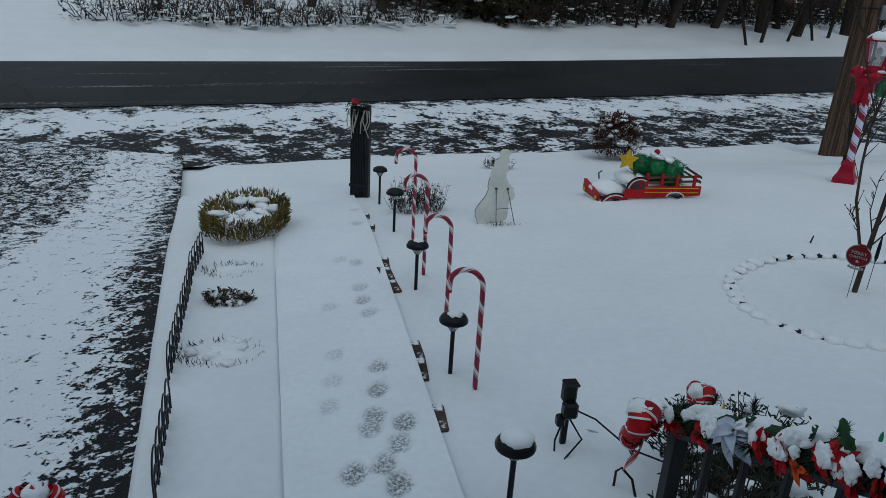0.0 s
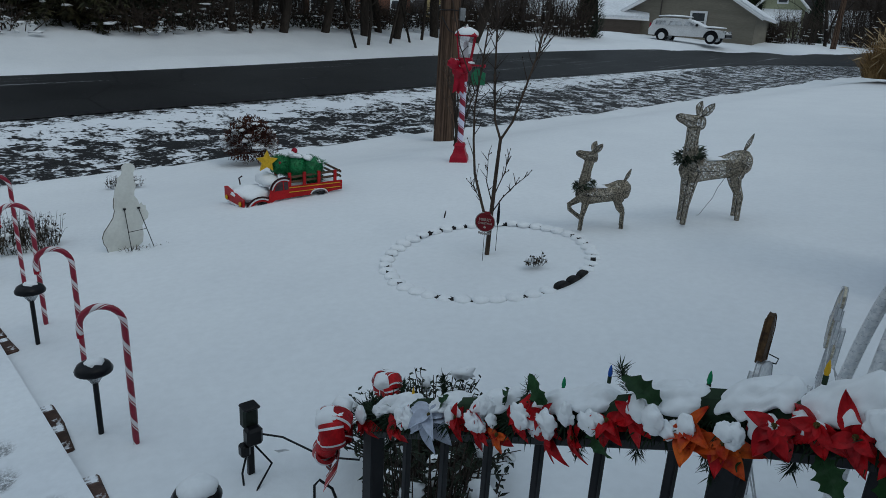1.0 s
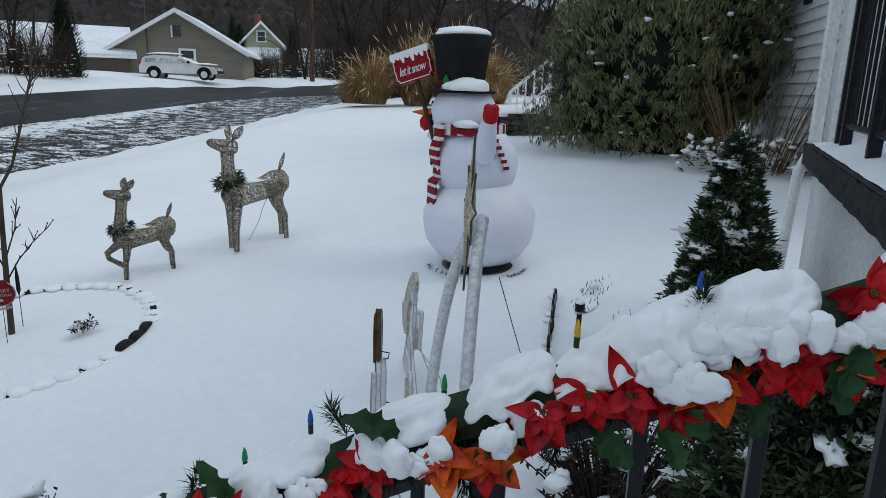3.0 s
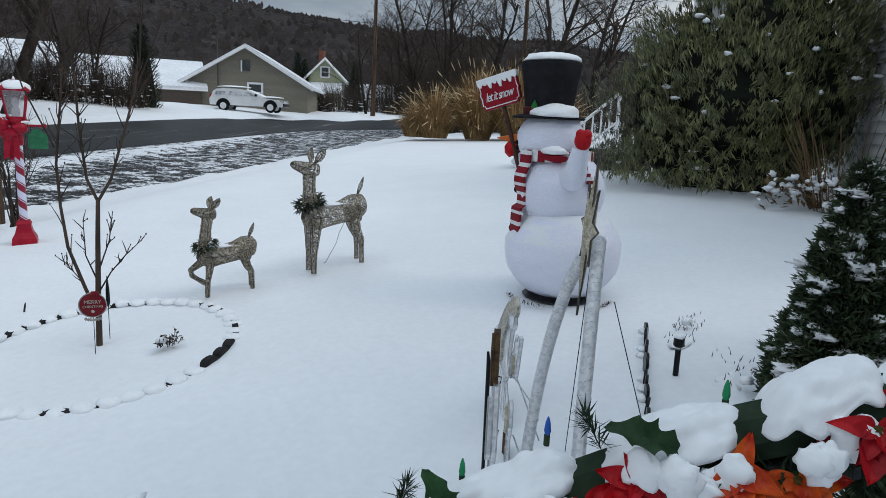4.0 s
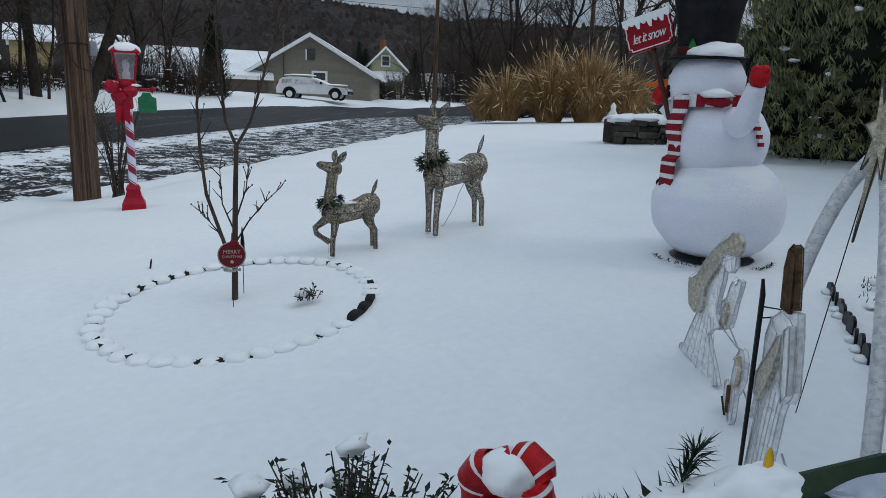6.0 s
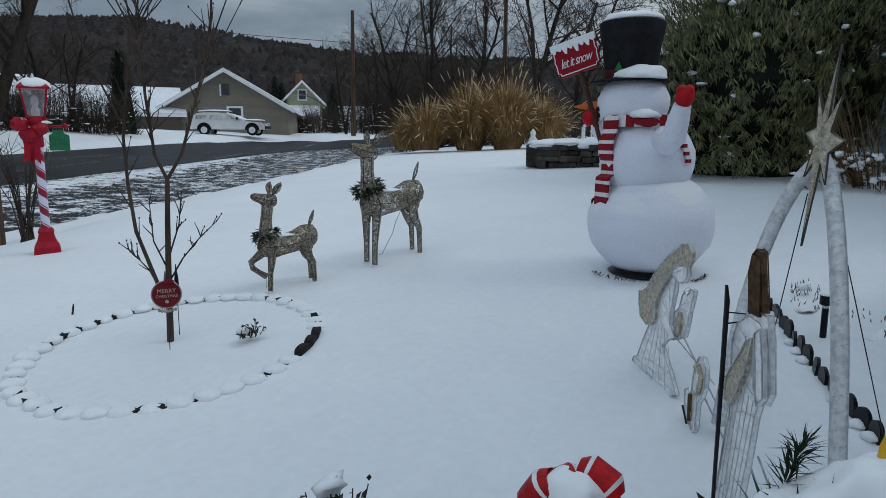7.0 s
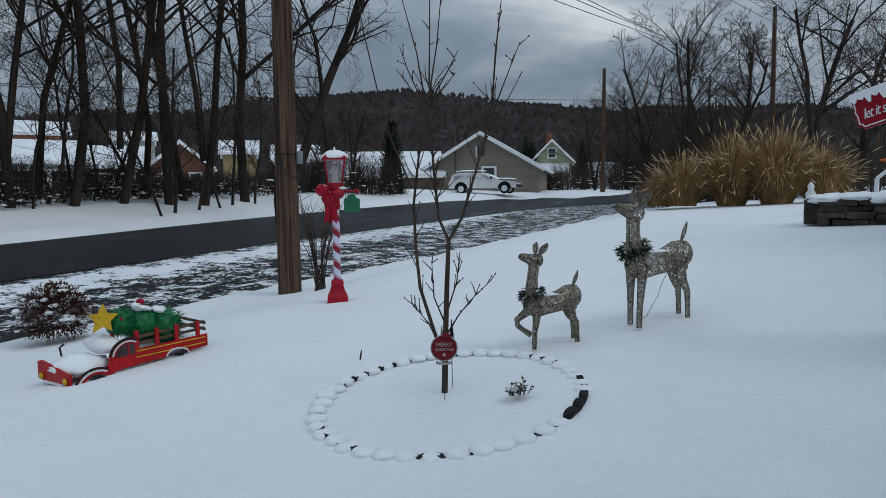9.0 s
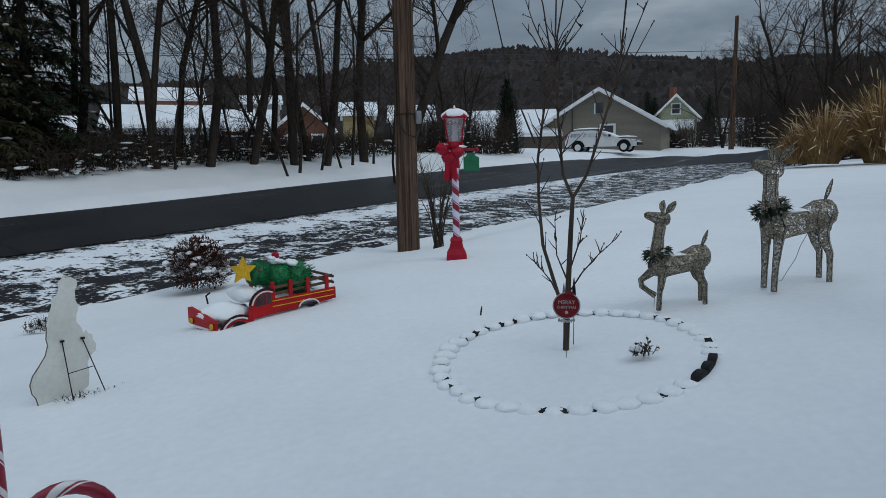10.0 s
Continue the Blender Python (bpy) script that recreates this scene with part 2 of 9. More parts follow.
def ground_z(x, y):
    p, s = across(x, y)
    if p > ROAD_FAR + bend(s):
        q = p - ROAD_FAR - bend(s)
        return road_z(x, y) + 0.16 * step(0, 0.8, q) + (0.35 - 0.27 * step(14, 34, s)) * step(1, 5, q) - 3.5 * step(9, 45, q)
    z = lawn_z(x, y)
    if y < 9:
        z -= 0.09 * drive_mask(x, y) * (1 - step(6.0, 8.5, y))
    return z

# ---- ground ----
def snow_edge(nt, co):
    return noise_tex(nt, co, 1.1, 6, 0.6)


def patch_material(name, under, cover, lo, hi, scale, fine, rough=0.5, bump=0.6, depth=0.02, amount=None):
    """Wet asphalt or gravel that shows through broken snow."""
    m = bpy.data.materials.new(name)
    nt = node_tree(m)
    out = nt.nodes.new("ShaderNodeOutputMaterial")
    b = nt.nodes.new("ShaderNodeBsdfPrincipled")
    link(nt, b.outputs[0], out.inputs[0])
    co = nt.nodes.new("ShaderNodeTexCoord").outputs["Object"]
    n1 = noise_tex(nt, co, scale, 6, 0.65, 0.3)
    n2 = noise_tex(nt, co, fine, 5, 0.6)
    v = math_node(nt, "ADD", math_node(nt, "MULTIPLY", n1, 0.6), math_node(nt, "MULTIPLY", n2, 0.4))
    if amount:
        v = math_node(nt, "ADD", v, amount(nt, co))
    k = ramp(nt, v, [(lo, (0, 0, 0)), (hi, (1, 1, 1))])
    grit = ramp(nt, noise_tex(nt, co, 90, 3), [(0.3, tuple(a * 0.6 for a in under)), (0.7, tuple(a * 1.5 for a in under))])
    c = mix_col(nt, k, grit, cover)
    link(nt, c, b.inputs["Base Color"])
    r = math_node(nt, "ADD", math_node(nt, "MULTIPLY", k, 0.35), rough)
    link(nt, r, b.inputs["Roughness"])
    b.inputs["Specular IOR Level"].default_value = 0.12
    bp = nt.nodes.new("ShaderNodeBump")
    bp.inputs["Strength"].default_value, bp.inputs["Distance"].default_value = bump, depth
    link(nt, math_node(nt, "ADD", k, math_node(nt, "MULTIPLY", n2, 0.5)), bp.inputs["Height"])
    link(nt, bp.outputs[0], b.inputs["Normal"])
    return m


def road_marks(nt, c, co):
    """Fine cracks and thin streaks of frozen slush that run with the lane."""
    mp = nt.nodes.new("ShaderNodeMapping")
    mp.inputs["Rotation"].default_value = (0, 0, -TH)
    link(nt, co, mp.inputs[0])
    ms = nt.nodes.new("ShaderNodeMapping")
    ms.inputs["Scale"].default_value = (0.12, 2.6, 1)
    link(nt, mp.outputs[0], ms.inputs[0])
    streak = ramp(nt, math_node(nt, "ADD", math_node(nt, "MULTIPLY", noise_tex(nt, ms.outputs[0], 1.0, 4, 0.6), 0.7), math_node(nt, "MULTIPLY", noise_tex(nt, co, 14, 4), 0.3)), [(0.60, (0, 0, 0)), (0.68, (0.5, 0.5, 0.5))])
    vo = nt.nodes.new("ShaderNodeTexVoronoi")
    vo.feature = "DISTANCE_TO_EDGE"
    vo.inputs["Scale"].default_value = 0.42
    warp = nt.nodes.new("ShaderNodeMix")
    warp.data_type = "VECTOR"
    warp.inputs[0].default_value = 0.12
    nz = nt.nodes.new("ShaderNodeTexNoise")
    nz.inputs["Scale"].default_value = 1.8
    link(nt, co, nz.inputs["Vector"])
    link(nt, co, warp.inputs[4])
    link(nt, nz.outputs["Color"], warp.inputs[5])
    link(nt, warp.outputs[1], vo.inputs["Vector"])
    crack = ramp(nt, vo.outputs["Distance"], [(0.004, (1, 1, 1)), (0.014, (0, 0, 0))])
    c = mix_col(nt, crack, c, (0.006, 0.006, 0.007))
    return mix_col(nt, streak, c, (0.5, 0.52, 0.55))


ASPHALT = surface("wet_asphalt", (0.024, 0.0245, 0.026), (0.013, 0.0135, 0.015), 0.5, 70, 0.55, 0, 0.5, 0.008, 0.3, fine_amt=0.45, extra=road_marks)


def across_band(centre, half, gain):
    """More snow or less along a line that runs with the road."""
    def f(nt, co):
        sp = nt.nodes.new("ShaderNodeSeparateXYZ")
        link(nt, co, sp.inputs[0])
        p = math_node(nt, "ADD", math_node(nt, "MULTIPLY", sp.outputs[0], -SN), math_node(nt, "MULTIPLY", sp.outputs[1], CS))
        d = math_node(nt, "ABSOLUTE", math_node(nt, "SUBTRACT", p, centre))
        return math_node(nt, "MULTIPLY", math_node(nt, "SUBTRACT", 1.0, math_node(nt, "DIVIDE", d, half), True), gain)
    return f


SLUSH = patch_material("slush", (0.020, 0.020, 0.021), (0.76, 0.79, 0.83), 0.505, 0.54, 2.4, 14, 0.55, 1.0, 0.03, across_band(11.95, 1.1, 0.11))
DRIVE = patch_material("snowy_drive", (0.028, 0.029, 0.032), (0.78, 0.81, 0.85), 0.44, 0.50, 1.1, 12, 0.4, 0.8, 0.02)


def dense(lo, hi, n, power):
    """Steps that lie closer together near the start."""
    return [lo + (hi - lo) * (i / n) ** power for i in range(n + 1)]


def build_ground():
    rng = random.Random(4)
    ps = sorted(set([-60, -45, -34, -26, -20, -16, -12] + [-9 + 0.2 * i for i in range(138)] + [18.9, 19.4, 20.2, 21.5, 23, 25, 28, 32, 37, 44, 54, 70, 100, 160, 300, 600, 1200, 3000]))
    ss = sorted(set([-3000, -1000, -400, -160, -90, -60, -42, -30, -22, -16, -12] + [-9 + 0.2 * i for i in range(120)] + [15.4 + 0.6 * i for i in range(30)] + [34, 36, 39, 43, 48, 55, 64, 76, 95, 130, 200, 400, 1000, 3000]))
    m = M()
    w = len(ss)
    vs = []
    for p in ps:
        for s in ss:
            x, y = from_road(p, s)
            z = ground_z(x, y)
            near = p < ROAD_NEAR - 3.6
            if abs(x) < 60 and near:
                z += 0.022 * noise.noise(Vector((x * 0.55, y * 0.55, 1))) + 0.008 * noise.noise(Vector((x * 2.1, y * 2.1, 5)))
            if -12 < x < 0.10 - 0.39 * (y - 2.15) - 0.85 and -5 < y < 9:
                z -= 0.06
            if p > ROAD_FAR + bend(s) + 0.2:
                z += 0.10 * noise.noise(Vector((x * 0.6, y * 0.6, 2)))
            if lawn_edge(s) + bend(s) * 0.5 < p < ROAD_FAR + bend(s):
                z -= 0.03
            vs.append((x, y, z))
    fs = [(j * w + i, j * w + i + 1, (j + 1) * w + i + 1, (j + 1) * w + i) for j in range(len(ps) - 1) for i in range(w - 1)]
    m.add(vs, fs)
    solid("ground", m, SNOW, "smooth untrodden snow covering the sloping lawn", "ground", True, kind="structure")

    # asphalt lane
    m = M()
    m.grid(160, 10, lambda u, v: (lambda q: (q[0], q[1], road_z(*q) + 0.0 + 0.03 * math.sin(math.pi * v)))(from_road(ROAD_NEAR + bend(-60 + 220 * u) + (ROAD_FAR - ROAD_NEAR) * v, -60 + 220 * u)))
    solid("road", m, ASPHALT, "dark wet asphalt lane cleared of snow", "road", True, kind="structure")

    # shoulder of broken slush between lawn and lane
    m = M()

    def shoulder(u, v):
        s = -26 + 110 * u ** 1.35
        lo = lawn_edge(s) - 0.05 + bend(s) * 0.5
        p = lo + (ROAD_NEAR + bend(s) - 0.03 - lo) * v
        x, y = from_road(p, s)
        lump = max(0, noise.noise(Vector((x * 1.3, y * 1.3, 3))) + 0.35 * noise.noise(Vector((x * 5, y * 5, 7))))
        ridge = 0.05 * math.exp(-((p - bend(s) - 12.2) / 0.7) ** 2)
        return (x, y, road_z(x, y) - 0.012 + (0.035 * lump + ridge * (0.7 + lump)) * min(1, 6 * v) * min(1, 8 * (1 - v)))
    m.grid(420, 60, shoulder)
    solid("shoulder", m, SLUSH, "broken slush and grit along the road edge", "road shoulder", True, kind="structure")


build_ground()

# ---- front walk, flower bed and driveway ----
def kerb_x(y):
    return -1.05 - 0.39 * (y - 2.15)


def walk_right(y):
    return 0.17 - 0.256 * (y - 2.18)


def walk_left(y):
    return -0.52 - 0.30 * (y - 2.3)


def kerb_gain(nt, co):
    """Bare wet asphalt beside the kerb, snow further out."""
    sp = nt.nodes.new("ShaderNodeSeparateXYZ")
    link(nt, co, sp.inputs[0])
    line = math_node(nt, "SUBTRACT", -1.05 + 0.39 * 2.15, math_node(nt, "MULTIPLY", sp.outputs[1], 0.39))
    d = math_node(nt, "SUBTRACT", line, sp.outputs[0])
    near_house = math_node(nt, "MULTIPLY", math_node(nt, "SUBTRACT", sp.outputs[1], 4.6), 0.28, True)
    bare = ramp(nt, math_node(nt, "ADD", math_node(nt, "MULTIPLY", d, 0.5), math_node(nt, "MULTIPLY", near_house, 0.16)), [(0.0, (0.425,) * 3), (0.05, (0.45,) * 3), (0.12, (0.485,) * 3), (0.2, (0.54,) * 3), (0.3, (0.60,) * 3), (0.62, (0.60,) * 3), (0.72, (0.53,) * 3), (1.0, (0.525,) * 3)])
    far = math_node(nt, "MULTIPLY", math_node(nt, "SUBTRACT", sp.outputs[1], 5.5), 0.045, True)
    return math_node(nt, "SUBTRACT", math_node(nt, "SUBTRACT", bare, 0.5), math_node(nt, "MINIMUM", far, 0.04))


DRIVE = patch_material("snowy_drive", (0.014, 0.0145, 0.016), (0.78, 0.81, 0.85), 0.475, 0.505, 11, 44, 0.6, 1.0, 0.02, kerb_gain)


def build_drive():
    m = M()

    def f(u, v):
        y = -4 + 13.0 * v
        x = kerb_x(y) - 0.005 - 9 * u ** 1.5
        p, s = across(x, y)
        n = noise.noise(Vector((x * 2.2, y * 2.2, 9))) + 0.5 * noise.noise(Vector((x * 7, y * 7, 4)))
        return (x, y, ground_z(x, y) + 0.012 + 0.012 * max(0, n))
    m.grid(130, 160, f)
    solid("driveway", m, DRIVE, "asphalt driveway under thin broken snow", "driveway", True, kind="structure")
    # raised edge of the flower bed
    m = M()

    def k(u, v):
        y = 1.2 + 5.9 * v
        across_profile = [(-0.015, -0.12), (-0.012, 0.0), (0.03, 0.035), (0.30, 0.03), (0.9, 0.03), (1.0, 0.0), (1.01, -0.03)]
        i = min(int(u * 6 + 0.5), 6)
        dx, dz = across_profile[i]
        width = walk_left(y) - kerb_x(y)
        x = kerb_x(y) + (dx * width if dx > 0.2 else dx)
        return (x, y, lawn_z(x, y) + dz + 0.015 * noise.noise(Vector((x * 3, y * 3, 1))) * (1 if 1 <= i <= 4 else 0.2))
    m.grid(6, 70, k)
    solid("flower_bed", m, SNOW, "raised flower bed buried under smooth snow", "flower bed", True, kind="structure")


def tread_material():
    m = surface("trodden_snow", (0.82, 0.85, 0.88), (0.78, 0.81, 0.85), 2, 30, 0.6, 0, 0.3, 0.012, 0.3, fine_amt=0.05)
    nt = m.node_tree
    b = next(n for n in nt.nodes if n.type == "BSDF_PRINCIPLED")
    base = b.inputs["Base Color"].links[0].from_socket
    at = nt.nodes.new("ShaderNodeAttribute")
    at.attribute_name = "tread"
    co = nt.nodes.new("ShaderNodeTexCoord").outputs["Object"]
    spots = noise_tex(nt, co, 75, 4, 0.7)
    k = math_node(nt, "MULTIPLY", at.outputs["Fac"], ramp(nt, spots, [(0.38, (0, 0, 0)), (0.58, (1, 1, 1))]))
    link(nt, mix_col(nt, k, base, (0.16, 0.165, 0.17)), b.inputs["Base Color"])
    return m


PRINTS = [(-0.24, 2.27, 1.0), (-0.13, 2.33, 0.9), (-0.06, 2.22, 1.0), (-0.08, 2.62, 1.0), (-0.09, 2.47, 0.8), (-0.22, 2.66, 0.9), (-0.22, 2.57, 0.7), (-0.23, 2.88, 0.9),
          (-0.26, 3.1, 0.8), (-0.40, 3.72, 0.5), (-0.47, 3.9, 0.7), (-0.52, 4.1, 0.5), (-0.62, 4.55, 0.5), (-0.78, 5.5, 0.5), (-0.5, 3.2, 0.35), (-0.46, 2.95, 0.3), (-0.43, 2.72, 0.35), (-0.65, 3.8, 0.3), (-0.75, 4.6, 0.3), (-0.9, 6.1, 0.4)]


def build_walk():
    m, tread = M(), []

    def f(u, v):
        y = 1.55 + 6.0 * v
        a, b = walk_left(y), walk_right(y)
        x = a + (b - a) * u
        t = 0.0
        for px, py, k in PRINTS:
            d = math.hypot((x - px) / 0.055, (y - py) / 0.075)
            t = max(t, k * (1 - step(0.55, 1.15, d + 0.25 * noise.noise(Vector((x * 18, y * 18, 3))))))
        tread.append(t)
        edge = 0.02 * step(0, 0.05, u) - 0.012 * (1 - step(0.93, 1.0, 1 - abs(2 * u - 1) * 0.5 + 0.5))
        return (x, y, lawn_z(x, y) + 0.012 + edge - 0.014 * t + 0.006 * noise.noise(Vector((x * 5, y * 5, 2))))
    m.grid(44, 300, f)
    ob = solid("walkway", m, tread_material(), "snow-covered front walk with slushy footprints and brick edging", "walkway", True, kind="structure")
    at = ob.data.attributes.new("tread", "FLOAT", "POINT")
    at.data.foreach_set("value", tread)
    # bricks that show along the edge
    brick = surface("old_brick", (0.10, 0.062, 0.05), (0.05, 0.035, 0.03), 14, 90, 0.85, 0, 0.6, 0.006, 0.3, random_amt=0.5, extra=snow_on(-0.2, 14))
    rng = random.Random(8)
    base = M().box((0, 0, 0), (0.1, 0.2, 0.07), None, 0.008).mesh("brick", brick)
    y = 2.05
    shown = ((2.05, 2.3), (2.62, 2.8), (3.15, 3.32), (4.0, 4.75), (5.1, 5.95))
    while y < 6.2:
        if any(a <= y <= b for a, b in shown) and rng.random() < 0.8 or rng.random() < 0.08:
            x = walk_right(y) + rnd(rng, -0.008, 0.012)
            b = new("brick", base)
            b.parent = ob
            b.matrix_world = pose(x, y, lawn_z(x, y) - 0.014 + rnd(rng, -0.014, 0.008), rnd(rng, -3, 3), rnd(rng, -3, 3), 14 + rnd(rng, -5, 5))
        y += 0.21


build_drive()
build_walk()


# ---- candy canes and path lights ----
def candy_stripes(turns, red=(0.28, 0.008, 0.032), white=(0.72, 0.68, 0.69), WHITE_BAND=0.2):
    m = bpy.data.materials.new("candy_stripe")
    nt = node_tree(m)
    out = nt.nodes.new("ShaderNodeOutputMaterial")
    b = nt.nodes.new("ShaderNodeBsdfPrincipled")
    link(nt, b.outputs[0], out.inputs[0])
    uv = nt.nodes.new("ShaderNodeUVMap")
    sp = nt.nodes.new("ShaderNodeSeparateXYZ")
    link(nt, uv.outputs[0], sp.inputs[0])
    v = math_node(nt, "FRACT", math_node(nt, "ADD", math_node(nt, "MULTIPLY", sp.outputs[1], turns), sp.outputs[0]))
    k = ramp(nt, v, [(0.0, (0, 0, 0)), (WHITE_BAND, (0, 0, 0)), (WHITE_BAND + 0.03, (1, 1, 1)), (0.86, (1, 1, 1)), (0.88, (0, 0, 0)), (0.91, (0, 0, 0)), (0.93, (1, 1, 1)), (0.97, (1, 1, 1)), (1.0, (0, 0, 0))])
    co = nt.nodes.new("ShaderNodeTexCoord").outputs["Object"]
    red_n = ramp(nt, noise_tex(nt, co, 22, 4), [(0.3, tuple(a * 0.75 for a in red)), (0.7, red)])
    link(nt, mix_col(nt, k, white, red_n), b.inputs["Base Color"])
    b.inputs["Roughness"].default_value = 0.28
    return m


def uv_tube(name, pts, rad, mat, parent, n=10, label=""):
    """A tube whose map runs round it (0 to 1) and along it (metres)."""
    m = M().tube(pts, rad, n)
    me = m.mesh(name, mat, True)
    pts = [Vector(p) for p in pts]
    run = [0.0]
    for a, b in zip(pts, pts[1:]):
        run.append(run[-1] + (b - a).length)
    lay = me.uv_layers.new(name="UVMap")
    for poly in me.polygons:
        vi = [me.loops[l].vertex_index for l in poly.loop_indices]
        ks = [v % n for v in vi]
        wrap = max(ks) - min(ks) > n / 2
        for l, v, k in zip(poly.loop_indices, vi, ks):
            lay.data[l].uv = ((k + (n if wrap and k < n / 2 else 0)) / n, run[v // n])
    ob = new(name, me)
    ob.parent = parent
    return tagged(ob, label)


CANDY = candy_stripes(9.0)


def candy_cane(x, y, height, hook_dir, r=0.0125, hook=0.075):
    t = thing("candy_cane", (x, y, lawn_z(x, y) - 0.01), "red and white striped plastic candy cane staked in the snow", "candy cane", "candy canes along the walk", hook_dir)
    pts = [(0, 0, (height - hook) * i / 6) for i in range(7)]
    for i in range(1, 13):
        a = math.pi * i / 12
        pts.append((hook - hook * math.cos(a), 0, height - hook + hook * math.sin(a)))
    pts.append((2 * hook, 0, height - hook - 0.03))
    uv_tube("stem", pts, r, CANDY, t)
    part("tip", M().lathe([(r * 0.9, -0.012), (r * 1.02, 0.0), (r * 0.8, 0.01)], 10, (2 * hook, 0, height - hook - 0.032)), RED, t, "red end cap", True)
    return t


for cx, cy, ch, hd in ((0.215, 2.938, 0.605, 172), (0.044, 3.75, 0.61, 168), (-0.136, 4.357, 0.70, 172), (-0.277, 5.12, 0.72, 176)):
    candy_cane(cx, cy, ch, hd)

LENS = bpy.data.materials.new("clear_lens")
_nt = node_tree(LENS)
_o, _b = _nt.nodes.new("ShaderNodeOutputMaterial"), _nt.nodes.new("ShaderNodeBsdfPrincipled")
link(_nt, _b.outputs[0], _o.inputs[0])
_b.inputs["Base Color"].default_value = (0.62, 0.65, 0.67, 1)
_b.inputs["Roughness"].default_value, _b.inputs["Transmission Weight"].default_value = 0.12, 0.75


def solar_light(x, y, h, snow, r=0.070):
    t = thing("path_light", (x, y, lawn_z(x, y) - 0.01), "black mushroom-cap path light" + (" topped with a dome of snow" if snow else " with a clear lens"), "path light", "lights along the walk")
    part("stake", M().tube([(0, 0, 0), (0, 0, h - 0.075)], 0.011, 10), BLACK_PLASTIC, t, "", True)
    part("lens", M().lathe([(0.014, h - 0.085), (0.03, h - 0.065), (0.04, h - 0.04), (0.036, h - 0.036)], 18), LENS, t, "clear ribbed lens", True)
    for i in range(10):
        a = 2 * math.pi * i / 10
        part("rib", M().tube([(0.015 * math.cos(a), 0.015 * math.sin(a), h - 0.085), (0.041 * math.cos(a), 0.041 * math.sin(a), h - 0.04)], 0.0016, 4), BLACK_PLASTIC, t)
    part("cap", M().lathe([(0.03, h - 0.042), (r, h - 0.036), (r * 1.02, h - 0.028), (r * 0.86, h - 0.008), (r * 0.5, h + 0.006), (0.002, h + 0.01)], 24), BLACK_PLASTIC, t, "glossy black cap", True)
    if snow:
        part("snow_cap", M().blob((0.004, -0.006, h + 0.002), (r * 0.72 * snow, r * 0.66 * snow, 0.026 * snow), int(x * 10), 0.12, 2, 14, 8), SNOW_LUMP, t, "rounded cap of snow", True)
    return t


for lx, ly, lh, ls in ((0.335, 2.1, 0.335, 1.15), (0.094, 3.09, 0.325, 0.75), (-0.166, 4.11, 0.345, 0.7), (-0.447, 5.316, 0.365, 0), (-0.726, 6.5, 0.38, 0)):
    solar_light(lx, ly, lh, ls)


def small_light(x, y, h):
    t = thing("path_light", (x, y, lawn_z(x, y) - 0.01), "small black cylinder path light topped with snow", "path light", "lights by the border")
    part("stake", M().tube([(0, 0, 0), (0, 0, h - 0.06)], 0.014, 10), BLACK_PLASTIC, t, "", True)
    part("lens", M().tube([(0, 0, h - 0.065), (0, 0, h - 0.04)], 0.013, 10), LENS, t, "pale lens", True)
    part("cap", M().lathe([(0.02, h - 0.045), (0.026, h - 0.04), (0.026, h - 0.002), (0.022, h)], 16), BLACK_PLASTIC, t, "", True)
    part("snow_cap", M().blob((0, 0, h), (0.025, 0.025, 0.014), 3, 0.1), SNOW_LUMP, t, "cap of snow", True)


small_light(3.53, 1.232, 0.20)
small_light(3.02, 0.80, 0.20)


# ---- light post at the street end of the walk ----
def ribbon_post(x, y):
    z = lawn_z(x, y)
    t = thing("fluted_post", (x, y, z - 0.02), "black fluted post with ribbons and greenery tied on top", "post", turn=-16)
    h = 0.98
    part("panel", M().box((0, 0, h / 2), (0.17, 0.035, h), None, 0.006), BLACK, t)
    for i in range(9):
        part("flute", M().tube([(-0.076 + 0.019 * i, -0.021, 0.02), (-0.076 + 0.019 * i, -0.021, h - 0.02)], 0.007, 6), BLACK, t)
    part("upright", M().box((0.105, 0, h / 2 + 0.01), (0.04, 0.06, h + 0.02), None, 0.004), BLACK, t)
    part("crossbar", M().box((0, -0.02, 0.16), (0.19, 0.02, 0.03), None, 0.003), BLACK, t)
    rng = random.Random(3)
    g = M()
    for i in range(160):
        a = rnd(rng, 0, 6.28)
        c = (rnd(rng, -0.12, 0.08), rnd(rng, -0.06, 0.04), h + rnd(rng, -0.09, 0.05))
        g.leaf(c, (math.cos(a), math.sin(a), rnd(rng, -0.6, 0.5)), (0, 0, 1), 0.06, 0.016)
    part("greenery", g, GARLAND_GREEN, t, "dark artificial greenery")
    for i in range(9):
        xx = rnd(rng, -0.12, 0.13)
        pts = [(xx, -0.035, h - 0.03), (xx + rnd(rng, -0.03, 0.03), -0.06, h - 0.14), (xx + rnd(rng, -0.06, 0.06), -0.045, h - rnd(rng, 0.2, 0.33))]
        q = M()
        for a, b in zip(pts, pts[1:]):
            q.add([(a[0] - 0.006, a[1], a[2]), (a[0] + 0.006, a[1] + 0.003, a[2]), (b[0] + 0.005, b[1] + 0.003, b[2]), (b[0] - 0.005, b[1], b[2])], [(0, 1, 2, 3)])
        part("ribbon", q, PALE_RIBBON, t, "pale curled ribbon")
    part("bow", M().blob((-0.03, -0.03, h + 0.045), (0.045, 0.03, 0.03), 5, 0.35, 4), RED, t, "red bow")


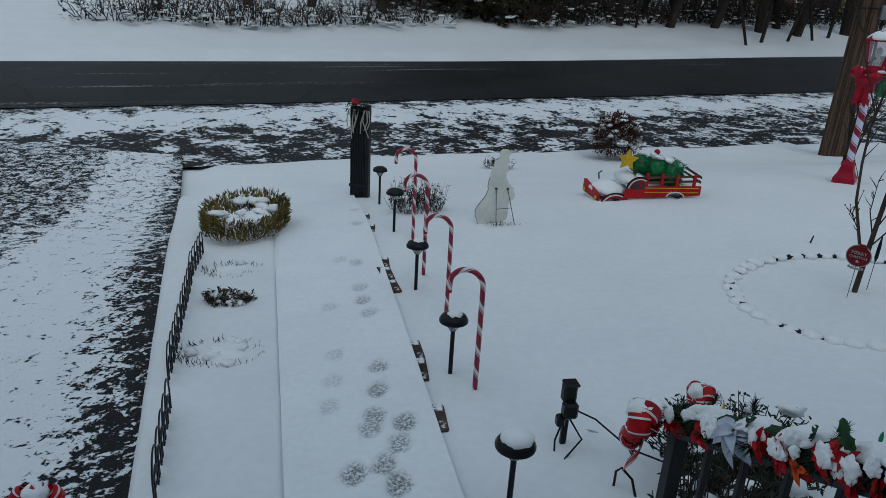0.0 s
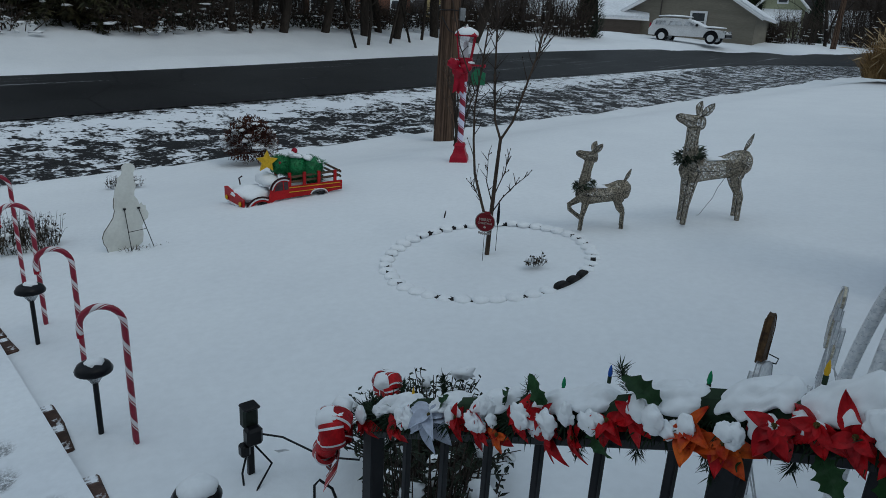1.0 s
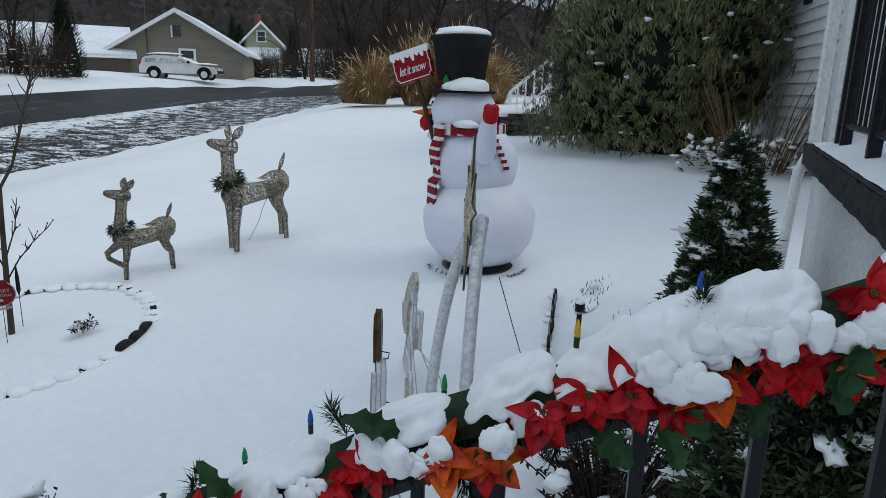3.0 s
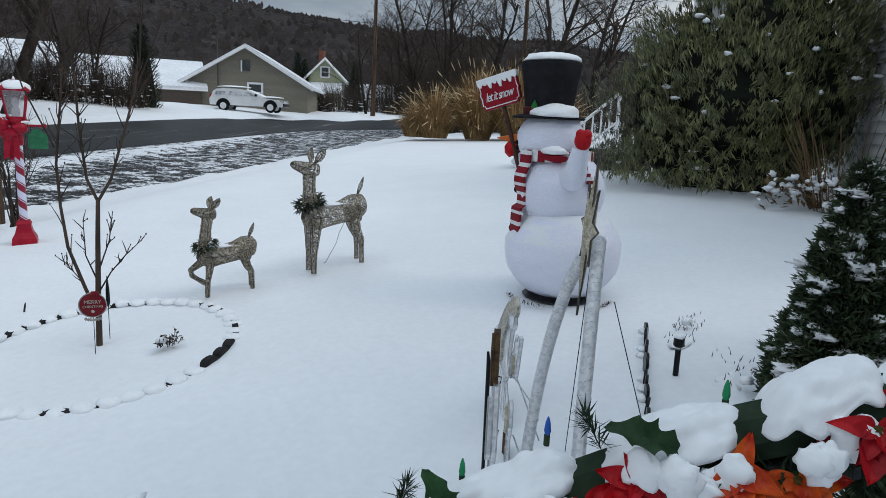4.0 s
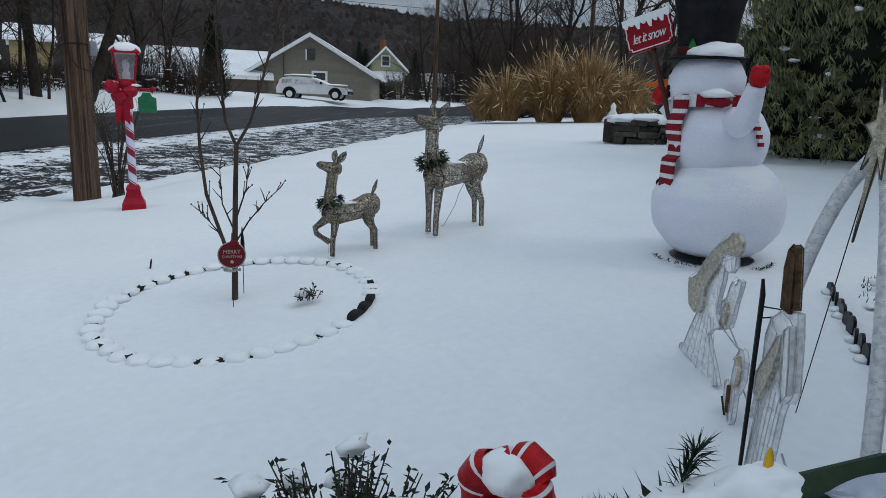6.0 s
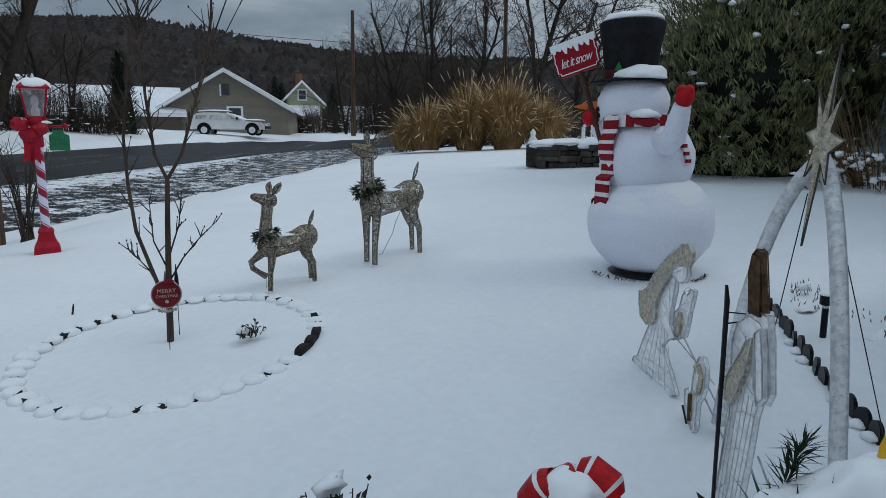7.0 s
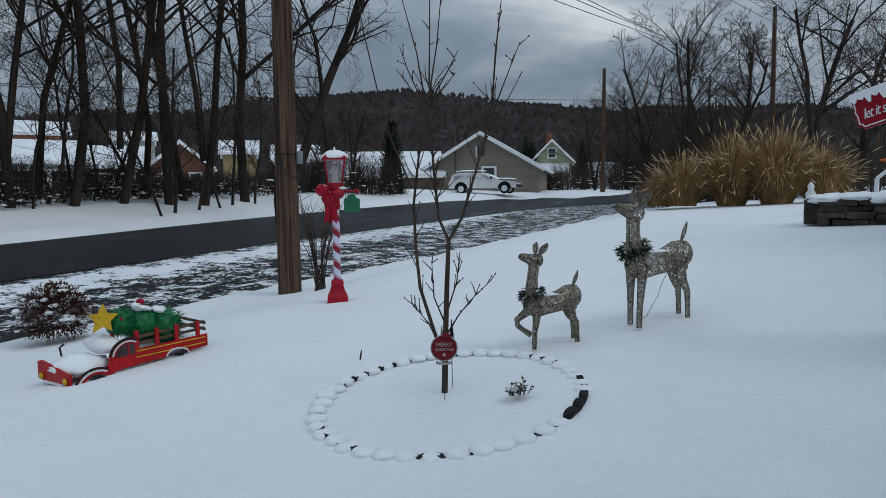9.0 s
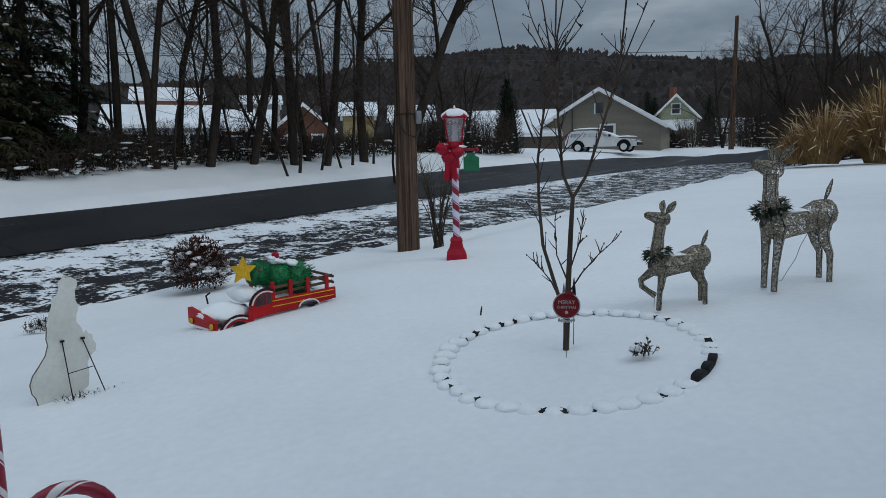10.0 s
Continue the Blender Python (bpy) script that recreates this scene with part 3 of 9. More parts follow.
GARLAND_GREEN = surface("pine_garland", (0.028, 0.05, 0.026), (0.012, 0.022, 0.014), 20, 90, 0.7, 0, 0.2, 0.002, 0.3, extra=island_tint(0.7))
PALE_RIBBON = surface("pale_ribbon", (0.42, 0.40, 0.36), None, 10, 80, 0.4, 0, 0.1, 0.001)
ribbon_post(-1.02, 7.0)


# ---- plants in the flower bed ----
YEW = surface("golden_yew", (0.24, 0.18, 0.045), (0.06, 0.055, 0.020), 7, 60, 0.7, 0, 0.2, 0.003, 0.3, extra=island_tint(0.9))
DRY = surface("dry_stems", (0.075, 0.06, 0.045), (0.035, 0.028, 0.022), 12, 60, 0.9, 0, 0.2, 0.002, 0.2, extra=island_tint(0.6))


def ring_shrub():
    x, y = -1.66, 5.35
    t = thing("yew_shrub", (x, y, lawn_z(x, y)), "low golden yew shrub ringed round a snow-filled middle", "shrub")
    rng = random.Random(12)
    m, lumps = M(), M()
    for i in range(4200):
        a = rnd(rng, 0, 6.283)
        b = rng.gauss(0, 0.55)
        r = 0.29 + 0.10 * math.cos(b * 2)
        c = Vector((math.cos(a) * r * 0.82, math.sin(a) * r * 1.15, 0.04 + 0.19 * abs(math.cos(b)) * rnd(rng, 0.2, 1.1)))
        d = Vector((math.cos(a) * rnd(rng, -0.2, 1), math.sin(a) * rnd(rng, -0.2, 1), rnd(rng, 0.2, 1)))
        m.leaf(c, d, (rng.random() - 0.5, rng.random() - 0.5, 0.6), rnd(rng, 0.03, 0.06), 0.011)
    part("foliage", m, YEW, t)
    for i in range(34):
        a, r = rnd(rng, 0, 6.283), rnd(rng, 0.02, 0.33)
        lumps.blob((math.cos(a) * r * 0.82, math.sin(a) * r * 1.15, 0.12 + 0.08 * step(0.05, 0.28, r)), (rnd(rng, 0.03, 0.075), rnd(rng, 0.03, 0.06), rnd(rng, 0.015, 0.035)), i, 0.3, 3)
    part("snow_load", lumps, SNOW_LUMP, t, "clumps of snow on the shrub", True)


def stem_tuft(x, y, rx, ry, n, h, seed, dark, ring=0.0):
    t = thing("perennial_tuft", (x, y, lawn_z(x, y) + 0.02), "clump of dead perennial stems poking out of the snow", "plant", "plants in the flower bed")
    rng = random.Random(seed)
    m = M()
    for i in range(n):
        a, r = rnd(rng, 0, 6.283), rnd(rng, ring, 1) ** 0.6
        c = Vector((math.cos(a) * r * rx, math.sin(a) * r * ry, 0))
        tip = c + Vector((rnd(rng, -0.3, 0.3) * h, rnd(rng, -0.3, 0.3) * h, rnd(rng, 0.4, 1.0) * h))
        m.tube([c, (c + tip) / 2 + Vector((rnd(rng, -0.01, 0.01), 0, 0)), tip], [0.0026, 0.002, 0.0008], 3, False)
        if dark and rng.random() < 0.7:
            for _ in range(4):
                q = c.lerp(tip, rnd(rng, 0.2, 1))
                m.leaf(q, (rnd(rng, -1, 1), rnd(rng, -1, 1), rnd(rng, -0.3, 0.6)), (0, 0, 1), 0.03, 0.016)
    part("stem_mass", m, DRY, t)
    lumps = M().blob((0, 0, -0.012 if n > 60 else -0.045), (rx * 0.75, ry * 0.75, 0.05 if n > 100 else 0.02), seed, 0.3, 2, 16, 8)
    for i in range(9 if n > 100 else 1):
        lumps.blob((rnd(rng, -rx, rx) * 0.8, rnd(rng, -ry, ry) * 0.8, rnd(rng, 0.02, h * 0.6)), (0.035, 0.03, 0.02), i, 0.3)
    part("snow_mound", lumps, SNOW_LUMP, t, "snow heaped over the clump", True)


ring_shrub()
stem_tuft(-1.44, 4.40, 0.22, 0.17, 95, 0.035, 1, False, 0.3)
stem_tuft(-1.29, 3.88, 0.15, 0.09, 190, 0.075, 2, True)
stem_tuft(-1.10, 3.22, 0.24, 0.16, 110, 0.04, 3, False, 0.6)
stem_tuft(-0.33, 6.03, 0.24, 0.18, 210, 0.27, 4, True)
stem_tuft(0.52, 9.2, 0.2, 0.12, 130, 0.14, 6, True)
stem_tuft(4.15, 1.28, 0.42, 0.10, 46, 0.035, 7, False)
stem_tuft(3.75, 0.98, 0.35, 0.12, 26, 0.035, 9, False)


def wire_fence(x0, y0, x1, y1, hoops, hgt):
    t = thing("garden_fence", (x0, y0, lawn_z(x0, y0) + 0.02), "low black wire border fence of overlapping hoops", "garden fence", "border fence panels")
    d = Vector((x1 - x0, y1 - y0, lawn_z(x1, y1) - lawn_z(x0, y0)))
    w = d.length / hoops
    dn = d.normalized()
    for i in range(hoops):
        for k, (wide, top) in enumerate(((1.5, hgt), (0.8, hgt * 0.62))):
            c = dn * w * (i + 0.5)
            pts = [c + dn * (-wide * w / 2 * math.cos(math.pi * j / 10)) + Vector((0, 0, top * (0.35 + 0.65 * math.sin(math.pi * j / 10)) if 0 < j < 10 else -0.02)) for j in range(11)]
            part("hoop", M().tube(pts, 0.004, 5), BLACK, t)
    for zz in (0.05, hgt * 0.5):
        part("rail", M().tube([Vector((0, 0, zz)), d + Vector((0, 0, zz))], 0.0032, 5), BLACK, t)


for a, b in (((-1.66, 4.2), (-1.78, 4.72)), ((-1.43, 3.52), (-1.62, 4.12)), ((-1.24, 2.92), (-1.41, 3.46)), ((-0.93, 2.1), (-1.13, 2.68))):
    wire_fence(*a, *b, 5, 0.2)


# ---- outlet stake with its cable ----
def outlet_stake():
    x, y = 0.575, 2.53
    t = thing("outlet_stake", (x, y, lawn_z(x, y) - 0.01), "dark green weatherproof outlet stake with black cables", "outlet stake", turn=12)
    part("stake", M().box((0, 0, 0.09), (0.025, 0.02, 0.18), None, 0.003), BLACK_PLASTIC, t)
    part("housing", M().box((0, 0, 0.25), (0.056, 0.045, 0.085), None, 0.008), surface("outlet_green", (0.02, 0.028, 0.022), None, 9, 60, 0.5), t, "dark housing with a hood")
    part("hood", M().box((0, -0.008, 0.293), (0.062, 0.058, 0.014), None, 0.006), BLACK_PLASTIC, t)
    part("plug", M().box((0.0, -0.03, 0.185), (0.06, 0.05, 0.07), None, 0.01), BLACK_PLASTIC, t, "black plugs and timer")
    part("plug", M().box((-0.03, -0.02, 0.13), (0.035, 0.04, 0.05), None, 0.008), BLACK_PLASTIC, t)
    part("cable", M().tube([(0.02, -0.02, 0.18), (0.09, -0.08, 0.17), (0.18, -0.22, 0.13), (0.25, -0.34, 0.16)], 0.004, 6), BLACK_PLASTIC, t, "", True)
    part("cable", M().tube([(0.0, -0.03, 0.15), (0.05, -0.07, 0.07), (-0.02, -0.1, 0.01), (-0.04, -0.12, 0.0), (0.0, -0.15, 0.005)], 0.004, 6), BLACK_PLASTIC, t, "", True)
    part("cable", M().tube([(-0.02, -0.02, 0.12), (-0.05, -0.04, 0.05), (-0.05, -0.05, 0.0)], 0.004, 6), BLACK_PLASTIC, t, "", True)
    part("tag", M().plate([(0, 0), (0.05, -0.02), (0.07, -0.035), (0.02, -0.02)], 0.001, (0.06, -0.07, 0.12), (1, 0.2, 0)), WHITE, t, "white paper tag")
    u = thing("hooked_wire", (0.735, 2.27, lawn_z(0.735, 2.27)), "short black hooked wire sticking out of the snow", "wire stake")
    part("wire", M().tube([(0, 0, -0.02), (0.0, 0.0, 0.06), (0.015, -0.01, 0.085), (0.05, -0.04, 0.06), (0.07, -0.06, -0.01)], 0.005, 6), BLACK_PLASTIC, u, "", True)


outlet_stake()


# ---- white cut-out board on its wire stand ----
def cutout_board():
    x, y = 0.375, 5.56
    t = thing("cutout_board", (x, y, lawn_z(x, y) - 0.01), "back of a weathered white cut-out board on a wire stand", "yard sign", turn=6)
    # outline from the foot round by the arm to the flat-topped head and down the back
    prof = [(-0.15, -0.02), (-0.06, 0.0), (0.03, 0.0), (0.085, 0.04), (0.095, 0.10), (0.09, 0.16), (0.105, 0.19), (0.135, 0.215), (0.14, 0.245), (0.125, 0.275), (0.125, 0.30), (0.108, 0.305), (0.098, 0.325), (0.085, 0.31), (0.075, 0.345), (0.055, 0.375), (0.058, 0.41), (0.07, 0.44), (0.068, 0.465), (0.06, 0.485), (0.062, 0.535), (0.075, 0.56), (0.073, 0.585), (0.05, 0.60), (0.01, 0.60), (-0.012, 0.58), (-0.012, 0.545), (-0.022, 0.52), (-0.05, 0.50), (-0.05, 0.47), (-0.07, 0.42), (-0.082, 0.37), (-0.09, 0.31), (-0.085, 0.28), (-0.10, 0.23), (-0.135, 0.18), (-0.165, 0.14), (-0.18, 0.10), (-0.175, 0.055), (-0.16, 0.03)]
    prof = [(a, b * 1.05) for a, b in prof]
    part("panel", M().plate(prof, 0.012), surface("weathered_white", (0.74, 0.75, 0.71), (0.60, 0.61, 0.57), 4, 50, 0.6, 0, 0.25, 0.003, fine_amt=0.08), t)
    part("edge_stain", M().tube([(a, -0.004, b) for a, b in prof[31:] + prof[:1]], 0.0035, 4), surface("dirty_edge", (0.16, 0.15, 0.13), None, 30, 90, 0.8), t, "dirty cut edge")
    for xx, lean in ((-0.02, 0.012), (0.075, 0.075)):
        part("stand_leg", M().tube([(xx, -0.012, 0.3), (xx + lean, -0.09, 0.0)], 0.003, 5), BLACK, t)
        part("clip", M().box((xx, -0.014, 0.305), (0.02, 0.012, 0.01)), BLACK, t)
    part("stand_bar", M().tube([(-0.012, -0.05, 0.14), (0.105, -0.05, 0.155)], 0.0025, 5), BLACK, t)
    rng = random.Random(2)
    g = M()
    for i in range(110):
        u = rng.random()
        c = (-0.05 + 0.3 * u + rnd(rng, -0.03, 0.03), rnd(rng, -0.10, 0.0) - 0.02, 0.006)
        g.leaf(c, (rnd(rng, -1, 1), rnd(rng, -1, 1), 0.5), (0, 0, 1), 0.035, 0.006)
    part("bare_grass", g, DRY, t, "bare grass at the foot")


cutout_board()


# ---- red truck cut-out with a tree on its bed ----
def truck_cutout():
    # the side runs from the front bumper (local 0) to the tailgate (local 0.93)
    x, y = 1.335, 6.24
    t = thing("truck_decoration", (x, y, 0.05), "red wooden pickup truck cut-out carrying a green tinsel tree", "yard decoration", turn=4.6)
    red = surface("truck_red", (0.46, 0.013, 0.017), (0.35, 0.010, 0.013), 5, 60, 0.45, 0, 0.2, 0.003)
    dark = surface("dark_outline", (0.03, 0.012, 0.014), None, 9, 60, 0.5)
    glass = surface("painted_window", (0.09, 0.055, 0.06), (0.05, 0.03, 0.035), 9, 50, 0.35)
    yellow = surface("yellow_paint", (0.75, 0.46, 0.03), None, 10, 70, 0.45)
    tan = surface("bare_board", (0.16, 0.10, 0.06), (0.08, 0.05, 0.035), 6, 40, 0.8, stretch=(0.3, 1, 1))
    arc = lambda cx, cz, rx, rz, a0, a1, n: [(cx + rx * math.cos(radians(a0 + (a1 - a0) * q / n)), cz + rz * math.sin(radians(a0 + (a1 - a0) * q / n))) for q in range(n + 1)]
    fender = arc(0.155, -0.075, 0.145, 0.14, 165, 62, 8)
    cab = arc(0.36, 0.095, 0.125, 0.13, 168, 62, 8)
    side = [(0.0, -0.08), (0.03, -0.08)] + arc(0.155, -0.05, 0.085, 0.075, 170, 20, 7) + [(0.27, 0.02), (0.45, 0.04), (0.62, 0.05)] + arc(0.70, 0.05, 0.075, 0.045, 175, 5, 6) + [(0.80, 0.065), (0.93, 0.08), (0.93, 0.165), (0.42, 0.14)] + cab[::-1] + [(0.235, 0.085)] + fender[::-1]
    part("side_panel", M().plate(side, 0.018), red, t)
    part("front_panel", M().plate([(0.0, -0.07), (0.40, -0.02), (0.40, 0.09), (0.36, 0.10), (0.0, 0.045)], 0.016, (0.002, 0.004, 0), (-0.13, 1, 0)), red, t)
    for d in (0.05, 0.34):
        part("headlight", M().lathe([(0.001, -0.004), (0.022, -0.004), (0.022, 0.006), (0.015, 0.01)], 14, (-0.012 - 0.13 * d, d, 0.0), Matrix.Rotation(radians(-90), 3, "Y")), yellow, t, "round yellow headlight", True)
    part("bumper_stripe", M().box((-0.035, 0.2, -0.03), (0.01, 0.24, 0.014), Matrix.Rotation(radians(7), 3, "Z")), WHITE, t)
    inner = lambda pts, k, c: [(c[0] + (a - c[0]) * k, -0.013, c[1] + (b - c[1]) * k) for a, b in pts]
    part("cab_outline", M().tube(inner(cab, 1.0, (0.36, 0.095)), 0.008, 6), dark, t, "", True)
    part("cab_highlight", M().tube(inner(cab, 0.86, (0.36, 0.095)), 0.006, 6), WHITE, t, "white highlight line", True)
    part("fender_outline", M().tube(inner(fender, 1.0, (0.155, -0.075)), 0.007, 6), dark, t, "", True)
    part("fender_line", M().tube(inner(fender, 0.88, (0.155, -0.075)), 0.007, 6), WHITE, t, "white highlight line", True)
    part("side_window", M().plate([(0.275, 0.105), (0.285, 0.145), (0.31, 0.178), (0.345, 0.19), (0.40, 0.185), (0.405, 0.115)], 0.022), glass, t, "dark painted window")
    part("window_bar", M().tube([(0.36, -0.013, 0.11), (0.355, -0.013, 0.19)], 0.005, 5), red, t)
    part("wheel_arch_line", M().tube(inner(arc(0.70, 0.05, 0.075, 0.045, 175, 5, 6), 1.12, (0.70, 0.05)), 0.006, 5), WHITE, t, "", True)
    for z0 in (0.085, 0.125):
        part("bed_stripe", M().box((0.66, -0.012, z0 + 0.012), (0.5, 0.006, 0.006), Matrix.Rotation(radians(-2), 3, "Y")), yellow, t)
    part("wheel", M().blob((0.165, -0.012, -0.01), (0.06, 0.012, 0.02), 4, 0.2), BLACK_PLASTIC, t, "black painted wheel")
    part("wheel", M().blob((0.72, -0.012, 0.06), (0.045, 0.012, 0.014), 5, 0.2), BLACK_PLASTIC, t)
    for i, px in enumerate((0.42, 0.56, 0.70, 0.86)):
        part("stake_post", M().box((px, 0.0, 0.2), (0.028, 0.02, 0.13), None, 0.003), red, t)
        part("stake_post", M().box((px, 0.38, 0.2), (0.028, 0.02, 0.11), None, 0.003), red, t)
    for z0 in (0.19, 0.235):
        part("slat", M().box((0.66, 0.016, z0), (0.52, 0.012, 0.02), Matrix.Rotation(radians(-4), 3, "Y"), 0.002), tan, t)
        part("slat", M().box((0.92, 0.2, z0 + 0.01), (0.012, 0.4, 0.02), None, 0.002), tan, t)
    part("hood_snow", M().blob((0.13, 0.2, 0.055), (0.17, 0.2, 0.07), 3, 0.15, 2, 18, 9), SNOW_LUMP, t, "smooth snow over the hood", True)
    part("cab_snow", M().blob((0.28, 0.2, 0.17), (0.10, 0.19, 0.06), 5, 0.15, 2, 14, 8), SNOW_LUMP, t, "snow over the cab roof", True)
    part("bed_snow", M().blob((0.66, 0.2, 0.1), (0.28, 0.18, 0.07), 6, 0.15, 2, 16, 8), SNOW_LUMP, t, "", True)
    part("mirror", M().tube([(0.08, 0.37, 0.1), (0.07, 0.37, 0.16), (0.1, 0.37, 0.18)], 0.007, 5), dark, t, "", True)
    # the tinsel tree lies on the bed, its star to the front
    u = thing("tinsel_tree", (x + 0.28, y + 0.17, 0.30), "green tinsel tree lying on the truck bed with a yellow star", "yard decoration", turn=4.6)
    u.matrix_world = pose(x + 0.28, y + 0.17, 0.385, 0, 14, 4.6)
    tin = surface("green_tinsel", (0.022, 0.215, 0.075), (0.012, 0.12, 0.045), 30, 120, 0.4, 0, 0.5, 0.006, 0.5, extra=island_tint(0.6))
    rng = random.Random(9)
    cone = M()
    for i, (a0, rr, ll) in enumerate(((0.02, 0.085, 0.16), (0.15, 0.115, 0.17), (0.29, 0.135, 0.19))):
        cone.blob((a0 + ll * 0.5, 0, 0), (ll * 0.62, rr, rr), i + 2, 0.06, 2.5, 20, 12)
    part("core", cone, tin, u, "", True)
    fuzz = M()
    for i in range(4200):
        a0, rr, ll = ((0.02, 0.085, 0.16), (0.15, 0.115, 0.17), (0.29, 0.135, 0.19))[i % 3]
        th, a = math.acos(rnd(rng, -1, 1)), rnd(rng, 0, 6.283)
        d = Vector((math.cos(th), math.sin(th) * math.cos(a), math.sin(th) * math.sin(a)))
        c = Vector((a0 + ll * 0.5 + d.x * ll * 0.6, d.y * rr, d.z * rr))
        fuzz.leaf(c, d + Vector((rnd(rng, -0.2, 0.9), rnd(rng, -0.7, 0.7), rnd(rng, -0.7, 0.7))), (1, 0, 0), rnd(rng, 0.016, 0.032), 0.006)
    for i in range(260):
        a = rnd(rng, 0, 6.283)
        fuzz.leaf((0.42 + rnd(rng, 0, 0.07), 0.09 * math.cos(a), 0.09 * math.sin(a)), (1, 0.9 * math.cos(a), 0.9 * math.sin(a)), (0, 0, 1), rnd(rng, 0.04, 0.07), 0.012)
    part("tinsel", fuzz, tin, u)
    star = []
    for i in range(10):
        rr = 0.10 if i % 2 == 0 else 0.048
        star.append((rr * math.cos(math.pi * i / 5 + 0.5), rr * math.sin(math.pi * i / 5 + 0.5)))
    part("star", M().plate(star, 0.025, (-0.05, -0.05, 0.01)), yellow, u, "yellow star")
    part("bauble", M().blob((0.07, -0.06, 0.02), (0.022, 0.022, 0.022), 0, 0.0, 1, 12, 8), RED, u, "red bauble", True)
    part("bauble", M().blob((0.2, 0.0, 0.15), (0.028, 0.028, 0.028), 0, 0.0, 1, 12, 8), RED, u, "red bauble", True)
    sn = M()
    for i in range(12):
        sn.blob((rnd(rng, 0.08, 0.44), rnd(rng, -0.06, 0.04), rnd(rng, 0.095, 0.125)), (rnd(rng, 0.025, 0.05), 0.035, 0.018), i, 0.3)
    part("snow_load", sn, SNOW_LUMP, u, "snow caught on the tree", True)


truck_cutout()


def road_bush():
    x, y = 2.25, 10.15
    t = thing("barberry_bush", (x, y, lawn_z(x, y)), "rounded russet bush dusted with snow beside the road", "bush")
    mt = surface("russet_leaf", (0.115, 0.046, 0.032), (0.045, 0.025, 0.021), 9, 60, 0.8, 0, 0.2, 0.003, 0.2, extra=island_tint(0.8))
    rng = random.Random(6)
    m, sn = M(), M()
    for i in range(7200):
        d = Vector((rng.gauss(0, 1), rng.gauss(0, 1), rng.gauss(0.25, 0.9))).normalized()
        r = rnd(rng, 0.55, 1.02) * (1 + 0.12 * noise.noise(d * 3))
        if d.z < -0.75:
            continue
        c = Vector((d.x * 0.37 * r, d.y * 0.35 * r, max(0.0, 0.27 + d.z * (0.40 if d.z > 0 else 0.26) * r)))
        m.leaf(c, d + Vector((rnd(rng, -0.7, 0.7), rnd(rng, -0.7, 0.7), rnd(rng, -0.3, 0.7))), (0, 0, 1), rnd(rng, 0.03, 0.055), 0.018)
        if rng.random() < 0.03 and d.z > -0.2 and noise.noise(d * 4 + Vector((2, 0, 0))) > -0.05:
            sn.blob(c * 1.03, (rnd(rng, 0.02, 0.06), rnd(rng, 0.02, 0.05), rnd(rng, 0.015, 0.035)), i, 0.35, 3, 10, 6)
    part("foliage", m, mt, t)
    part("snow_load", sn, SNOW_LUMP, t, "clumps of snow", True)


road_bush()

# ---- striped lamp post ----
PANE = bpy.data.materials.new("thin_pane")
_nt = node_tree(PANE)
_o, _g, _c, _x = (_nt.nodes.new(k) for k in ("ShaderNodeOutputMaterial", "ShaderNodeBsdfGlossy", "ShaderNodeBsdfTransparent", "ShaderNodeMixShader"))
_c.inputs[0].default_value = (0.93, 0.92, 0.93, 1)
_g.inputs["Roughness"].default_value = 0.15
_x.inputs[0].default_value = 0.22
link(_nt, _c.outputs[0], _x.inputs[1])
link(_nt, _g.outputs[0], _x.inputs[2])
link(_nt, _x.outputs[0], _o.inputs[0])


